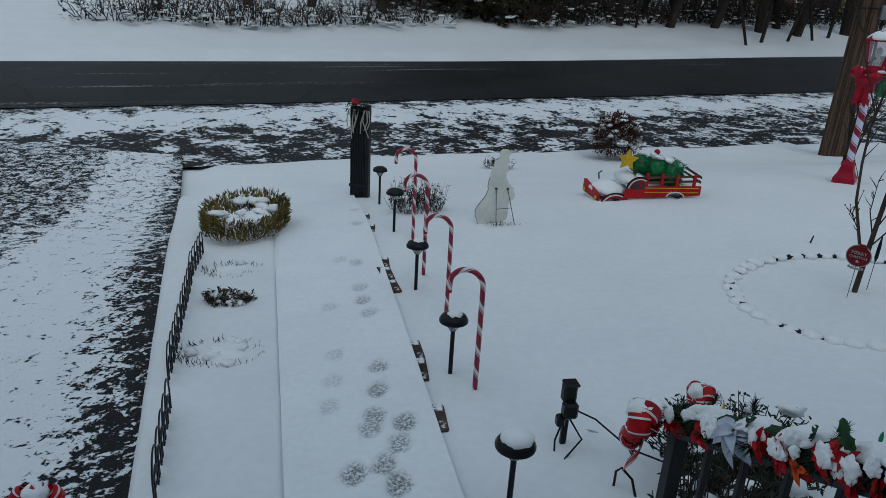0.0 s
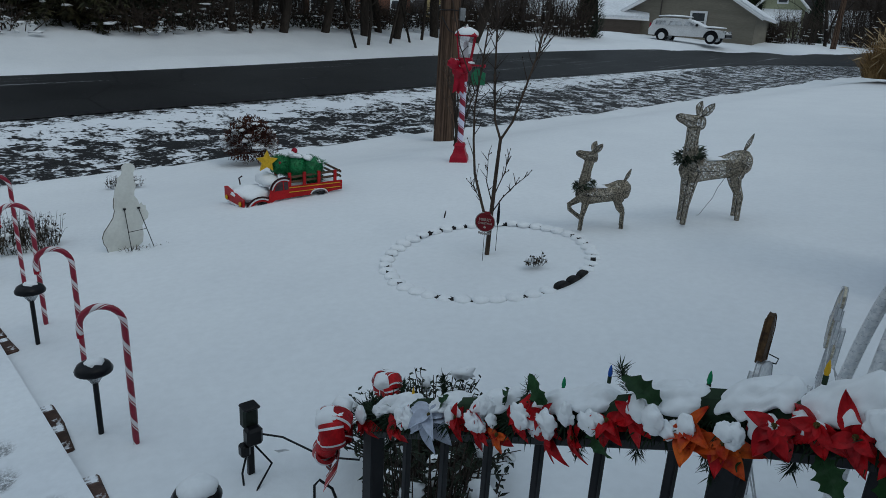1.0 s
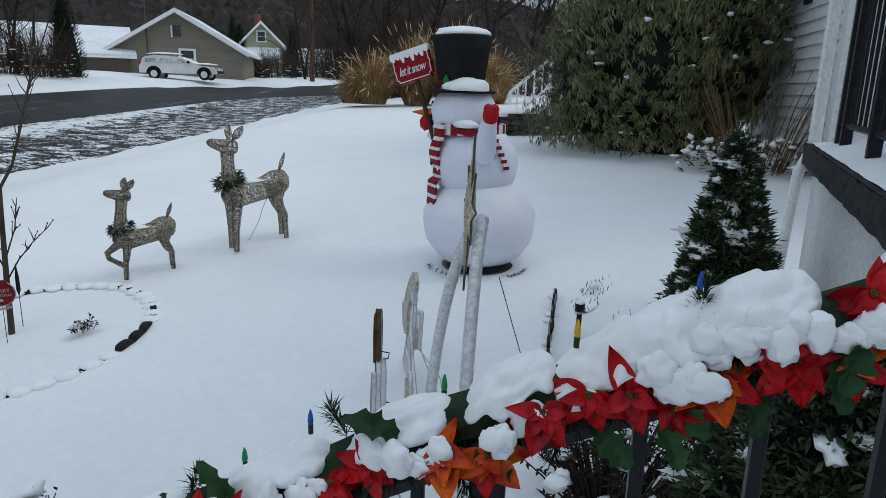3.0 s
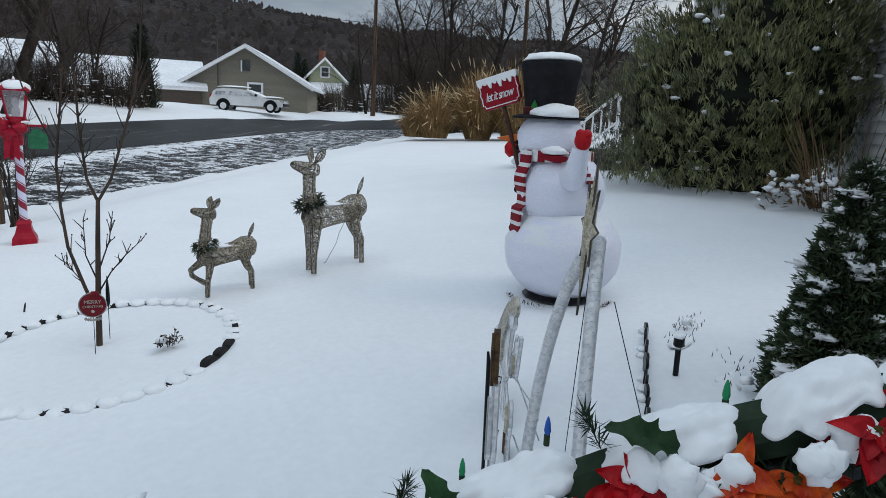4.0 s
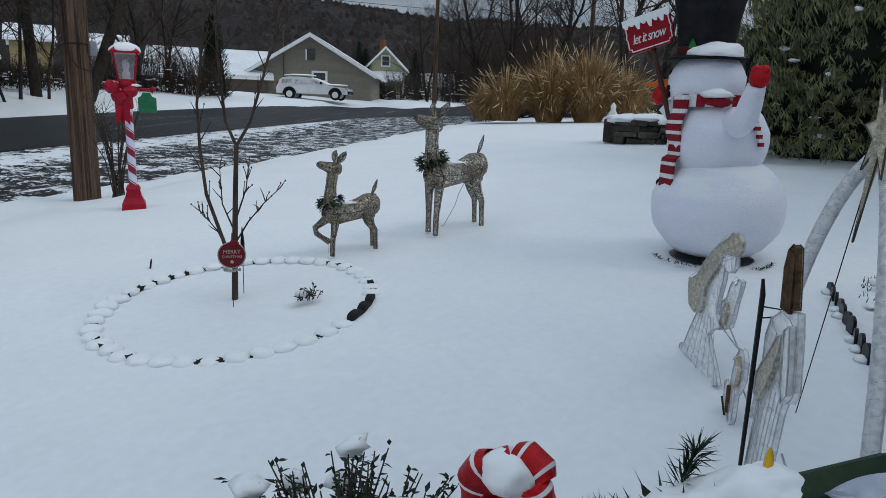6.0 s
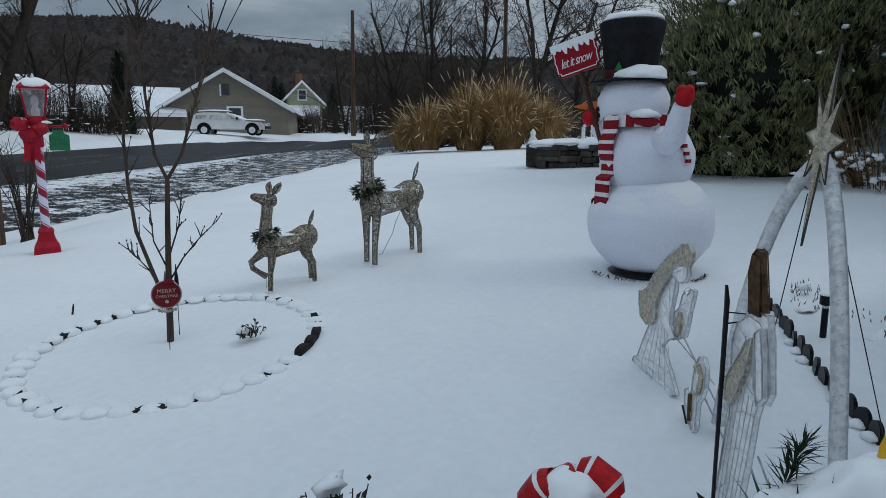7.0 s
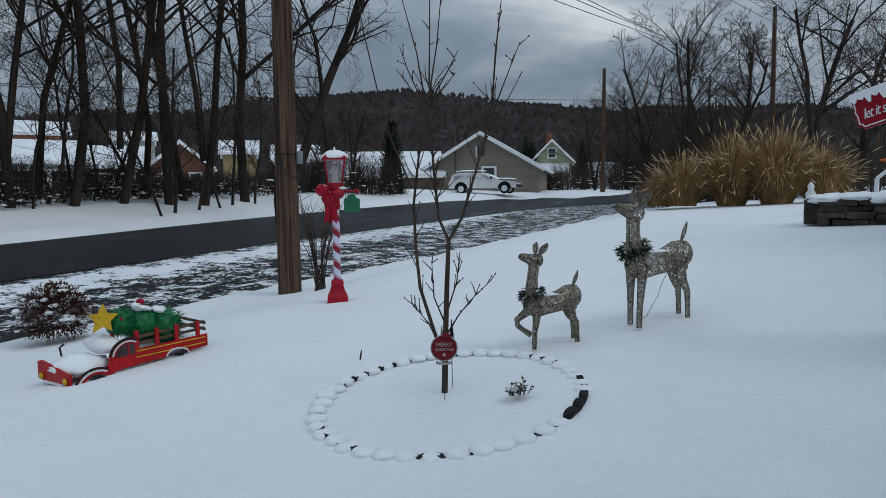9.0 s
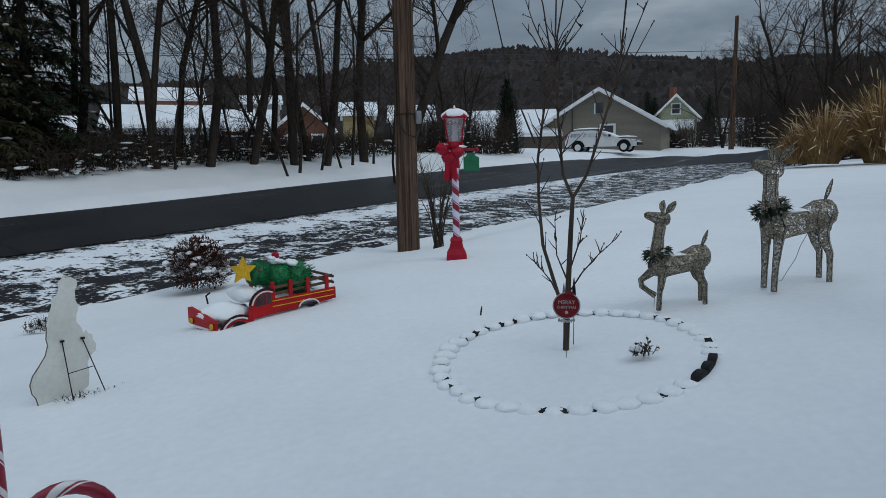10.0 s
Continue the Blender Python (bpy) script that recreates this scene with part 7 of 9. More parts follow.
    # lumps that slid down onto the petals and leaves
    for k, kind, size, dz in blooms:
        for _ in range(1 if kind != 2 else 0):
            m = M()
            c = rail_pt(k + rnd(rng, -0.025, 0.025), 0.012 + rnd(rng, -0.02, 0.012)) - o - RAIL_OUT * rnd(rng, 0.034, 0.05)
            for q in range(3):
                m.blob(c + Vector((rnd(rng, -0.006, 0.006), rnd(rng, -0.016, 0.016), rnd(rng, -0.012, 0.008))), (rnd(rng, 0.006, 0.010), rnd(rng, 0.010, 0.022), rnd(rng, 0.009, 0.018)), q + _ * 7 + int(k * 90), 0.22, 1.8, 20, 13)
            part("snow_dab", m, SNOW_LUMP, t, "", True)


garland()


def gift_bow(x, y, z, size, turn):
    """A wired-ribbon bow: round loops with thin white stripes, set about a knot."""
    t = thing("ribbon_bow", (x, y, z), "red ribbon bow with thin white stripes, dusted with snow", "bow", "bows on the newel posts", turn)
    rng = random.Random(int(x * 1000))
    bands = ((0.0, 0.14, 0), (0.14, 0.22, 1), (0.22, 0.78, 0), (0.78, 0.86, 1), (0.86, 1.0, 0))
    for q in range(7):
        a = 2 * math.pi * q / 7 + rnd(rng, -0.2, 0.2)
        d = Vector((math.cos(a), rnd(rng, -0.5, 0.5), math.sin(a) * 0.8 + 0.15)).normalized()
        wide = d.cross(Vector((rnd(rng, -0.4, 0.4), 1, rnd(rng, -0.3, 0.3)))).normalized()
        nrm = wide.cross(d)
        ln, fat, wd = size * rnd(rng, 0.42, 0.58), size * rnd(rng, 0.13, 0.2), size * 0.42
        m, n = M(), 18
        for b0, b1, mi in bands:
            m.cur = mi
            vs = []
            for i in range(n + 1):
                u = 2 * math.pi * i / n
                for bb in (b0, b1):
                    bulge = 1 - 0.25 * (2 * bb - 1) ** 2
                    vs.append(d * ln * (1 - math.cos(u)) * 0.5 * bulge + nrm * fat * math.sin(u) * (1 - 0.55 * math.cos(u)) + wide * (bb - 0.5) * wd * (0.35 + 0.65 * (1 - math.cos(u)) / 2))
            m.add(vs, [(2 * i, 2 * i + 1, 2 * i + 3, 2 * i + 2) for i in range(n)])
        part("loop", m, [PETAL_RED, WHITE], t, "red satin loop with thin white stripes", True)
    part("knot", M().blob((0, 0, 0), (size * 0.1, size * 0.14, size * 0.1), 3, 0.15), PETAL_RED, t, "", True)
    for sx in (-1, 1):
        m = M()
        for b0, b1, mi in bands:
            m.cur = mi
            m.grid(1, 8, lambda u, v: (sx * size * 0.25 * v + (b0 + (b1 - b0) * u - 0.5) * size * 0.4, -size * 0.12 * math.sin(v * 5 + sx), -size * 0.8 * v))
        part("tail", m, [PETAL_RED, WHITE], t, "", True)
    m = M().blob((0, 0.0, size * 0.22), (size * 0.27, size * 0.30, size * 0.2), 5, 0.12, 1.6, 24, 14)
    part("snow_dab", m, SNOW_LUMP, t, "", True)


gift_bow(0.555, 1.555, 0.822, 0.135, 65)
gift_bow(0.722, 1.655, 0.828, 0.105, -70)
gift_bow(-0.60, 1.10, 0.868, 0.085, 30)


# ---- steps, porch and house ----
CONCRETE = surface("white_masonry", (0.78, 0.79, 0.78), (0.68, 0.69, 0.68), 3, 40, 0.85, 0, 0.4, 0.006, 0.2)
STONE_EDGE = surface("dark_stone_edge", (0.06, 0.06, 0.064), (0.03, 0.03, 0.033), 18, 90, 0.9, 0, 0.9, 0.012, 0.2)


def stairs():
    t = thing("front_steps", (0.0, 1.2, 0.0), "snow-dusted concrete front steps", "steps")
    ang = math.atan2(0.24, 0.97)
    rot = Matrix.Rotation(ang, 3, "Z")
    o = Vector((0.0, 1.2, 0.0))
    for i in range(6):
        k = -0.62 + 0.36 * i
        c = Vector((0.825 + 0.24 * k, 0.86 - 0.97 * k, 0)) - Vector((0.97, 0.24, 0)) * 0.66
        top = 0.02 + 0.165 * i
        part("step", M().box((c.x - o.x, c.y - o.y, top / 2 - 0.1), (1.16, 0.37, top + 0.2), rot, 0.01), CONCRETE, t)
        part("tread_snow", M().box((c.x - o.x, c.y - o.y, top + 0.005), (1.12, 0.33, 0.018), rot, 0.008), SNOW, t)
    # the other rail, of which only the end shows
    u = thing("stair_railing", (-0.6, 1.05, 0.0), "black metal stair railing end post", "railing")
    part("post", M().box((-0.02, 0.02, 0.42), (0.042, 0.042, 0.84), rot, 0.004), BLACK, u)
    part("handrail", M().tube([(-0.02, 0.02, 0.82), (0.30, -0.75, 1.2)], 0.02, 8), BLACK, u)


stairs()
SIDING = surface("grey_siding", (0.78, 0.80, 0.81), (0.70, 0.72, 0.74), 2, 40, 0.6, 0, 0.2, 0.003, 0.3, stretch=(0.2, 0.2, 3), random_amt=0.06)
TRIM = surface("white_trim", (0.83, 0.84, 0.85), (0.76, 0.77, 0.78), 4, 50, 0.5)
HOUSE_DIR = Vector((0.985, 0.174, 0))
HOUSE_OUT = Vector((-0.174, 0.985, 0))
HOUSE_ROT = Matrix.Rotation(radians(10), 3, "Z")


def house_front():
    base = Vector((8.43, -0.40, 0))
    t = thing("house_wing", base, "house wing with pale grey clapboard siding and white trim", "house")
    z0, z1 = 0.4, 4.15
    part("wall", M().box(Vector((0.9, 0.04, (z0 + z1) / 2)), (6.4, 0.16, z1 - z0), HOUSE_ROT), SIDING, t)
    n = 26
    board = M().box((0, 0, 0), (6.4, 0.014, 0.165), Matrix.Rotation(radians(10), 3, "X"))
    me = board.mesh("siding_board", SIDING)
    for i in range(n):
        ob = new("siding_board", me)
        ob.parent = t
        c = HOUSE_ROT @ Vector((0.9, 0.0, 0)) + HOUSE_OUT * 0.045
        ob.matrix_basis = pose(c.x, c.y, z0 + 0.07 + 0.143 * i, 0, 0, 10)

    def hp(a, out, z):
        return HOUSE_DIR * a + HOUSE_OUT * out + Vector((0, 0, z))
    part("corner_trim", M().box(hp(-0.10, 0.075, 2.2), (0.16, 0.06, 3.7), HOUSE_ROT, 0.006), TRIM, t, "white trim board")
    part("shutter", M().box(hp(1.45, 0.07, 3.1), (0.24, 0.05, 1.0), HOUSE_ROT, 0.006), surface("navy_shutter", (0.02, 0.025, 0.05), None, 5, 50, 0.5), t, "dark navy shutter")
    part("soffit", M().box(hp(0.3, 0.3, 4.13), (5.2, 0.6, 0.05), HOUSE_ROT), TRIM, t)
    part("gutter", M().box(hp(-0.2, 0.62, 4.2), (4.2, 0.12, 0.13), HOUSE_ROT, 0.02), TRIM, t, "white gutter")
    part("roof", M().add([hp(-2.4, 0.6, 4.28), hp(4.6, 0.6, 4.28), hp(4.6, -3.5, 6.0), hp(-2.4, -3.5, 6.0), hp(-2.4, 0.6, 4.2), hp(4.6, 0.6, 4.2), hp(4.6, -3.5, 5.9), hp(-2.4, -3.5, 5.9)], [(0, 1, 2, 3), (7, 6, 5, 4), (0, 4, 5, 1), (1, 5, 6, 2), (3, 2, 6, 7), (0, 3, 7, 4)]), SNOW, t, "snow-covered roof")
    part("downspout", M().tube([hp(-0.6, 0.6, 4.15), hp(-0.6, 0.3, 3.9), hp(-0.6, 0.14, 3.7)], 0.04, 8), TRIM, t, "", True)

    # entrance porch that stands out past the shrub
    u = thing("entrance_porch", (10.9, 1.3, 0.6), "white entrance porch with round columns and a shingled roof", "porch")
    o = Vector((10.9, 1.3, 0.6))
    A, B, C = Vector((13.0, 2.78, 4.2)), Vector((9.65, 2.02, 4.2)), Vector((9.93, 0.36, 4.2))
    D = A + C - B
    up = Vector((0, 0, 1))
    part("soffit", M().add([p - o for p in (A, B, C, D)] + [p - o + up * 0.05 for p in (A, B, C, D)], [(0, 1, 2, 3), (7, 6, 5, 4), (0, 4, 5, 1), (1, 5, 6, 2), (2, 6, 7, 3), (3, 7, 4, 0)]), TRIM, u, "white boarded soffit")
    for i in range(9):
        f = (i + 0.5) / 9
        a, b = A.lerp(D, f), B.lerp(C, f)
        part("soffit_board", M().tube([a - o - up * 0.004, b - o - up * 0.004], 0.012, 4), TRIM, u)
    for a, b in ((A, B), (B, C)):
        mid, d = (a + b) / 2 - o, (b - a)
        rr = Matrix.Rotation(math.atan2(d.y, d.x), 3, "Z")
        part("fascia", M().box(mid + up * 0.10, (d.length + 0.1, 0.05, 0.2), rr), TRIM, u)
        part("gutter", M().box(mid + up * 0.16, (d.length + 0.1, 0.14, 0.10), rr, 0.02), TRIM, u, "white gutter")
    ridge = [(A + D) / 2 + up * 1.2, (B + C) / 2 + up * 1.2]
    shingle = surface("dark_shingle", (0.045, 0.045, 0.05), (0.025, 0.025, 0.03), 8, 60, 0.9, 0, 0.5, 0.01, 0.2, extra=snow_on(0.55, 1.2))
    q = [A + up * 0.2, B + up * 0.2, C + up * 0.2, D + up * 0.2] + ridge
    part("roof", M().add([p - o for p in q], [(0, 1, 5, 4), (2, 3, 4, 5), (1, 2, 5), (3, 0, 4), (3, 2, 1, 0)]), shingle, u, "dark shingles partly under snow")
    for a, b in ((0.08, 0.1), (0.30, 0.1), (0.92, 0.1)):
        p = B.lerp(A, a) * (1 - b) + C.lerp(D, a) * b
        part("column", M().lathe([(0.15, 0.0), (0.15, 0.08), (0.115, 0.14), (0.10, 3.05), (0.14, 3.1), (0.14, 3.2)], 16, (p.x - o.x, p.y - o.y, 0.35)), TRIM, u, "round white column", True)
        part("railing_panel", M().box((p.x - o.x + 0.3, p.y - o.y, 0.9), (0.7, 0.05, 0.06), HOUSE_ROT), TRIM, u)
    part("deck", M().box(((A + C) / 2 - o + Vector((0, 0, -3.85))), (3.3, 1.7, 0.2), Matrix.Rotation(radians(13), 3, "Z")), CONCRETE, u)
    part("beam", M().box((B.lerp(A, 0.5) + (C - B) * 0.1 - o - up * 0.18), (3.3, 0.2, 0.3), Matrix.Rotation(radians(13), 3, "Z")), TRIM, u)

    # side porch slab near the steps
    v = thing("side_porch", (3.4, -0.6, 0.4), "white masonry porch with a dark stone slab edge under snow", "porch")
    o = Vector((3.4, -0.6, 0.4))
    x0, x1, y0, y1 = 1.75, 4.42, -2.2, 0.18
    part("foundation", M().box(Vector(((x0 + x1) / 2, (y0 + y1) / 2, 0.65)) - o, (x1 - x0, y1 - y0, 1.1)), CONCRETE, v, "white painted foundation wall")
    slab = M().grid(40, 3, lambda a, b: Vector((x0 - 0.05 + (x1 - x0 + 0.12) * a, y1 + 0.06 + 0.012 * noise.noise(Vector((a * 30, b * 3, 1))), 1.17 + 0.11 * b)) - o)
    slab.add([Vector((x, y, z)) - o for z in (1.17, 1.28) for x, y in ((x0 - 0.05, y0), (x1 + 0.07, y0), (x1 + 0.07, y1 + 0.055), (x0 - 0.05, y1 + 0.055))], [(3, 2, 1, 0), (4, 5, 6, 7), (0, 1, 5, 4), (1, 2, 6, 5), (3, 0, 4, 7)])
    part("slab", slab, STONE_EDGE, v, "rough dark slab edge")
    sn = M().grid(50, 24, lambda a, b: Vector((x0 + (x1 - x0 + 0.05) * a, y0 + (y1 + 0.03 - y0) * b, 1.285 + 0.05 * min(1, 9 * (1 - b)) * min(1, 14 * (1 - a)) + 0.012 * noise.noise(Vector((a * 12, b * 9, 2))))) - o)
    part("slab_snow", sn, SNOW, v, "snow lying on the slab", True)
    part("downspout", M().box(Vector((4.50, 0.19, 2.75)) - o, (0.075, 0.06, 3.0), None, 0.012), TRIM, v, "white downspout")
    part("downspout_foot", M().tube([Vector((4.50, 0.19, 1.27)) - o, Vector((4.47, 0.25, 1.12)) - o, Vector((4.44, 0.29, 0.40)) - o], 0.03, 8), TRIM, v, "", True)
    rk = thing("porch_railing", (4.25, 0.1, 1.3), "black wrought-iron porch railing and posts", "railing")
    for dx in (0.0, -0.17, -0.9):
        part("post", M().box((dx, 0, 1.0), (0.05, 0.05, 2.1), None, 0.004), BLACK, rk)
    for z in (0.1, 0.85):
        part("rail", M().tube([(0, 0, z), (-2.4, 0, z)], 0.016, 6), BLACK, rk)
    for i in range(18):
        part("baluster", M().box((-0.12 - 0.125 * i, 0, 0.47), (0.014, 0.014, 0.76)), BLACK, rk)
    for i in range(4):
        part("scroll", M().tube([(-0.085 + 0.05 * math.sin(a / 3) * (1 - a / 30), 0, 1.0 + 0.24 * i + 0.012 * a) for a in range(20)], 0.007, 5), BLACK, rk, "", True)
    # far side of the house, behind the camera: unseen, raised to shade near snow
    w = thing("unseen_house_front", (0.5, -3.0, 0.2), "unseen pale grey clapboard house front behind the steps, raised to shade the snow", "house")
    part("wall", M().box((-0.9, 0.15, 2.7), (11.0, 0.2, 5.8), HOUSE_ROT), SIDING, w)
    part("roof", M().box((-0.9, 0.0, 5.7), (11.4, 2.2, 0.12), HOUSE_ROT), SNOW, w)


house_front()


# ---- evergreen shrubs ----
ARBOR = surface("arborvitae", (0.075, 0.105, 0.055), (0.035, 0.054, 0.030), 9, 60, 0.7, 0, 0.2, 0.003, 0.3, extra=island_tint(0.8))
RHODO = surface("rhododendron_leaf", (0.175, 0.175, 0.075), (0.060, 0.070, 0.030), 7, 60, 0.34, 0, 0.2, 0.003, 0.7, extra=island_tint(1.2))
# near-black filler body that paints the shade deep inside the foliage
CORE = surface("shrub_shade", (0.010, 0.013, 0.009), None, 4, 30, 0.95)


def cone_shrub(x, y, r, h, n, seed, label, snow=40, zoff=0.0, power=0.8):
    z = lawn_z(x, y) + zoff
    t = thing("evergreen_shrub", (x, y, z - 0.02), label, "shrub", "evergreens by the porch")
    rng = random.Random(seed)
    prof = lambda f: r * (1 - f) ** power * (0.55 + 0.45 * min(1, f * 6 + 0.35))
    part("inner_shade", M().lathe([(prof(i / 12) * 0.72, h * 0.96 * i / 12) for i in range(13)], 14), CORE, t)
    part("trunk", M().tube([(0, 0, -0.05), (0, 0, h * 0.5)], 0.03, 7), BARK, t)
    m, sn = M(), M()
    for i in range(n):
        f = rng.random() ** 1.35
        a = rnd(rng, 0, 6.283)
        lump = 1 + 0.28 * noise.noise(Vector((math.cos(a) * 2.4, math.sin(a) * 2.4, f * 6 + seed)))
        rr = prof(f) * rnd(rng, 0.78, 1.05) * lump
        c = Vector((math.cos(a) * rr, math.sin(a) * rr, h * f))
        out = Vector((math.cos(a), math.sin(a), rnd(rng, 0.2, 1.1))).normalized()
        ln = rnd(rng, 0.026, 0.06) * (0.7 + 0.3 * min(1, r / 0.3))
        for k in range(5):
            d = out + Vector((rng.gauss(0, 0.55), rng.gauss(0, 0.55), rng.gauss(0, 0.45)))
            m.leaf(c + Vector((rng.gauss(0, 0.012), rng.gauss(0, 0.012), rng.gauss(0, 0.012))), d, (rng.random() - 0.5, rng.random() - 0.5, 0.4), ln, ln * 0.26)
        if i < snow:
            big = 1.6 if i % 6 == 0 else 0.8
            sn.blob(c + out * 0.014, (rnd(rng, 0.016, 0.045) * big, rnd(rng, 0.016, 0.045) * big, rnd(rng, 0.010, 0.020)), i, 0.6, 4, 12, 8)
    part("foliage", m, ARBOR, t, "flat dark green sprays")
    part("snow_load", sn, SNOW_LUMP, t, "clumps of snow caught on the sprays", True)


cone_shrub(3.46, 0.58, 0.29, 1.06, 5200, 51, "dark green conical arborvitae with clumps of snow", 170)
cone_shrub(2.12, 0.30, 0.42, 0.80, 4200, 52, "dark low juniper with snow patches beside the railing", 90, 0.0, 0.5)
cone_shrub(1.75, 0.02, 0.34, 0.62, 1800, 53, "dark low juniper with snow patches beside the porch", 50, 0.0, 0.5)


def leafy_bush(x, y, r, h, n, seed, label, snow, mat_leaf):
    t = thing("leafy_bush", (x, y, lawn_z(x, y) - 0.01), label, "bush")
    rng = random.Random(seed)
    st, lf, sn = M(), M(), M()
    for i in range(n):
        a, k = rnd(rng, 0, 6.283), rng.random() ** 0.5
        tip = Vector((math.cos(a) * r * k, math.sin(a) * r * k, h * rnd(rng, 0.45, 1.0) * (1 - 0.35 * k * k)))
        root = Vector((tip.x * 0.25, tip.y * 0.25, -0.02))
        mid = root.lerp(tip, 0.55) + Vector((rnd(rng, -0.02, 0.02), rnd(rng, -0.02, 0.02), 0.03))
        st.tube([root, mid, tip], [0.004, 0.003, 0.0015], 4, False)
        for _ in range(9):
            p = mid.lerp(tip, rnd(rng, 0.1, 1.05))
            lf.leaf(p, (rng.gauss(0, 1), rng.gauss(0, 1), rng.gauss(0.2, 0.6)), (0, 0, 1), rnd(rng, 0.018, 0.035), 0.012)
        if i < snow:
            sn.blob(tip, (rnd(rng, 0.02, 0.05), rnd(rng, 0.02, 0.045), rnd(rng, 0.012, 0.028)), i, 0.3, 3, 9, 6)
    part("stem_mass", st, TWIG, t)
    part("foliage", lf, mat_leaf, t)
    part("snow_load", sn, SNOW_LUMP, t, "clumps of snow", True)


BOX_LEAF = surface("boxwood_leaf", (0.022, 0.032, 0.018), (0.014, 0.018, 0.011), 12, 60, 0.5, extra=island_tint(0.7))
BROWN_LEAF = surface("browned_leaf", (0.05, 0.032, 0.022), (0.025, 0.018, 0.014), 12, 60, 0.7, extra=island_tint(0.7))
leafy_bush(1.12, 2.2, 0.34, 0.40, 230, 61, "low dark boxwood with snow beside the railing", 26, BOX_LEAF)
leafy_bush(0.82, 1.60, 0.22, 0.74, 170, 62, "small dark leafy bush behind the newel post", 8, BOX_LEAF)
leafy_bush(2.22, 0.86, 0.30, 0.44, 190, 63, "browned leafy bush weighed down with snow", 22, BROWN_LEAF)


def rhododendron():
    x, y = 10.55, 1.6
    z = lawn_z(x, y)
    t = thing("rhododendron", (x, y, z), "large dark rhododendron with drooping leaves and flecks of snow", "shrub")
    rng = random.Random(71)
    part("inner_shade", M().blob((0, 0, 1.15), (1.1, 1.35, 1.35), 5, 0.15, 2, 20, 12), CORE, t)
    stems = M()
    for i in range(14):
        a = rnd(rng, 0, 6.283)
        stems.tube([(0.3 * math.cos(a), 0.4 * math.sin(a), -0.1), (0.7 * math.cos(a), 0.9 * math.sin(a), 0.6), (1.1 * math.cos(a), 1.4 * math.sin(a), rnd(rng, 1.0, 2.2))], [0.04, 0.03, 0.012], 6)
    part("stem_mass", stems, BARK, t)
    m, sn = M(), M()
    for i in range(8200):
        d = Vector((rng.gauss(0, 1), rng.gauss(0, 1), rng.gauss(0.05, 0.95))).normalized()
        if d.z < -0.86 or d.x > 0.75:
            continue
        lump = 1 + 0.34 * noise.noise(d * 2.6 + Vector((4, 0, 0))) + 0.22 * noise.noise(d * 6)
        k = rnd(rng, 0.74, 1.04) * lump
        c = Vector((d.x * 1.5 * k, d.y * 1.78 * k - 0.22 * d.z, 1.38 + d.z * 1.5 * k + 0.42 * max(0, -d.y) * max(0, d.z)))
        if d.z < -0.2:
            flat = math.hypot(d.x, d.y) + 1e-4
            g = 1.0 + 0.9 * min(1, (-0.2 - d.z) / 0.5) * (1 - flat)
            c = Vector((c.x * g, c.y * g, max(c.z, 0.10 + 0.15 * rng.random())))
        tilt = (d + Vector((0, 0, 0.4))).normalized()
        u = tilt.orthogonal().normalized()
        w = tilt.cross(u)
        n = rng.randint(6, 9)
        for j in range(n):
            a = 2 * math.pi * j / n + rnd(rng, -0.3, 0.3)
            dd = (u * math.cos(a) + w * math.sin(a)) * rnd(rng, 0.35, 0.8) + Vector((0, 0, -rnd(rng, 0.5, 1.9)))
            m.leaf(c + Vector((rnd(rng, -0.03, 0.03), rnd(rng, -0.03, 0.03), rnd(rng, -0.03, 0.03))), dd, d, rnd(rng, 0.07, 0.145), rnd(rng, 0.013, 0.024), 0.12, 0.25)
        if rng.random() < 0.011:
            sn.blob(c + Vector((0, 0, 0.02)) + d * 0.03, (rnd(rng, 0.03, 0.07), rnd(rng, 0.03, 0.07), rnd(rng, 0.015, 0.03)), i, 0.4, 3, 9, 6)
    part("foliage", m, RHODO, t, "drooping leathery leaf whorls")
    part("snow_load", sn, SNOW_LUMP, t, "small clumps of snow", True)


rhododendron()


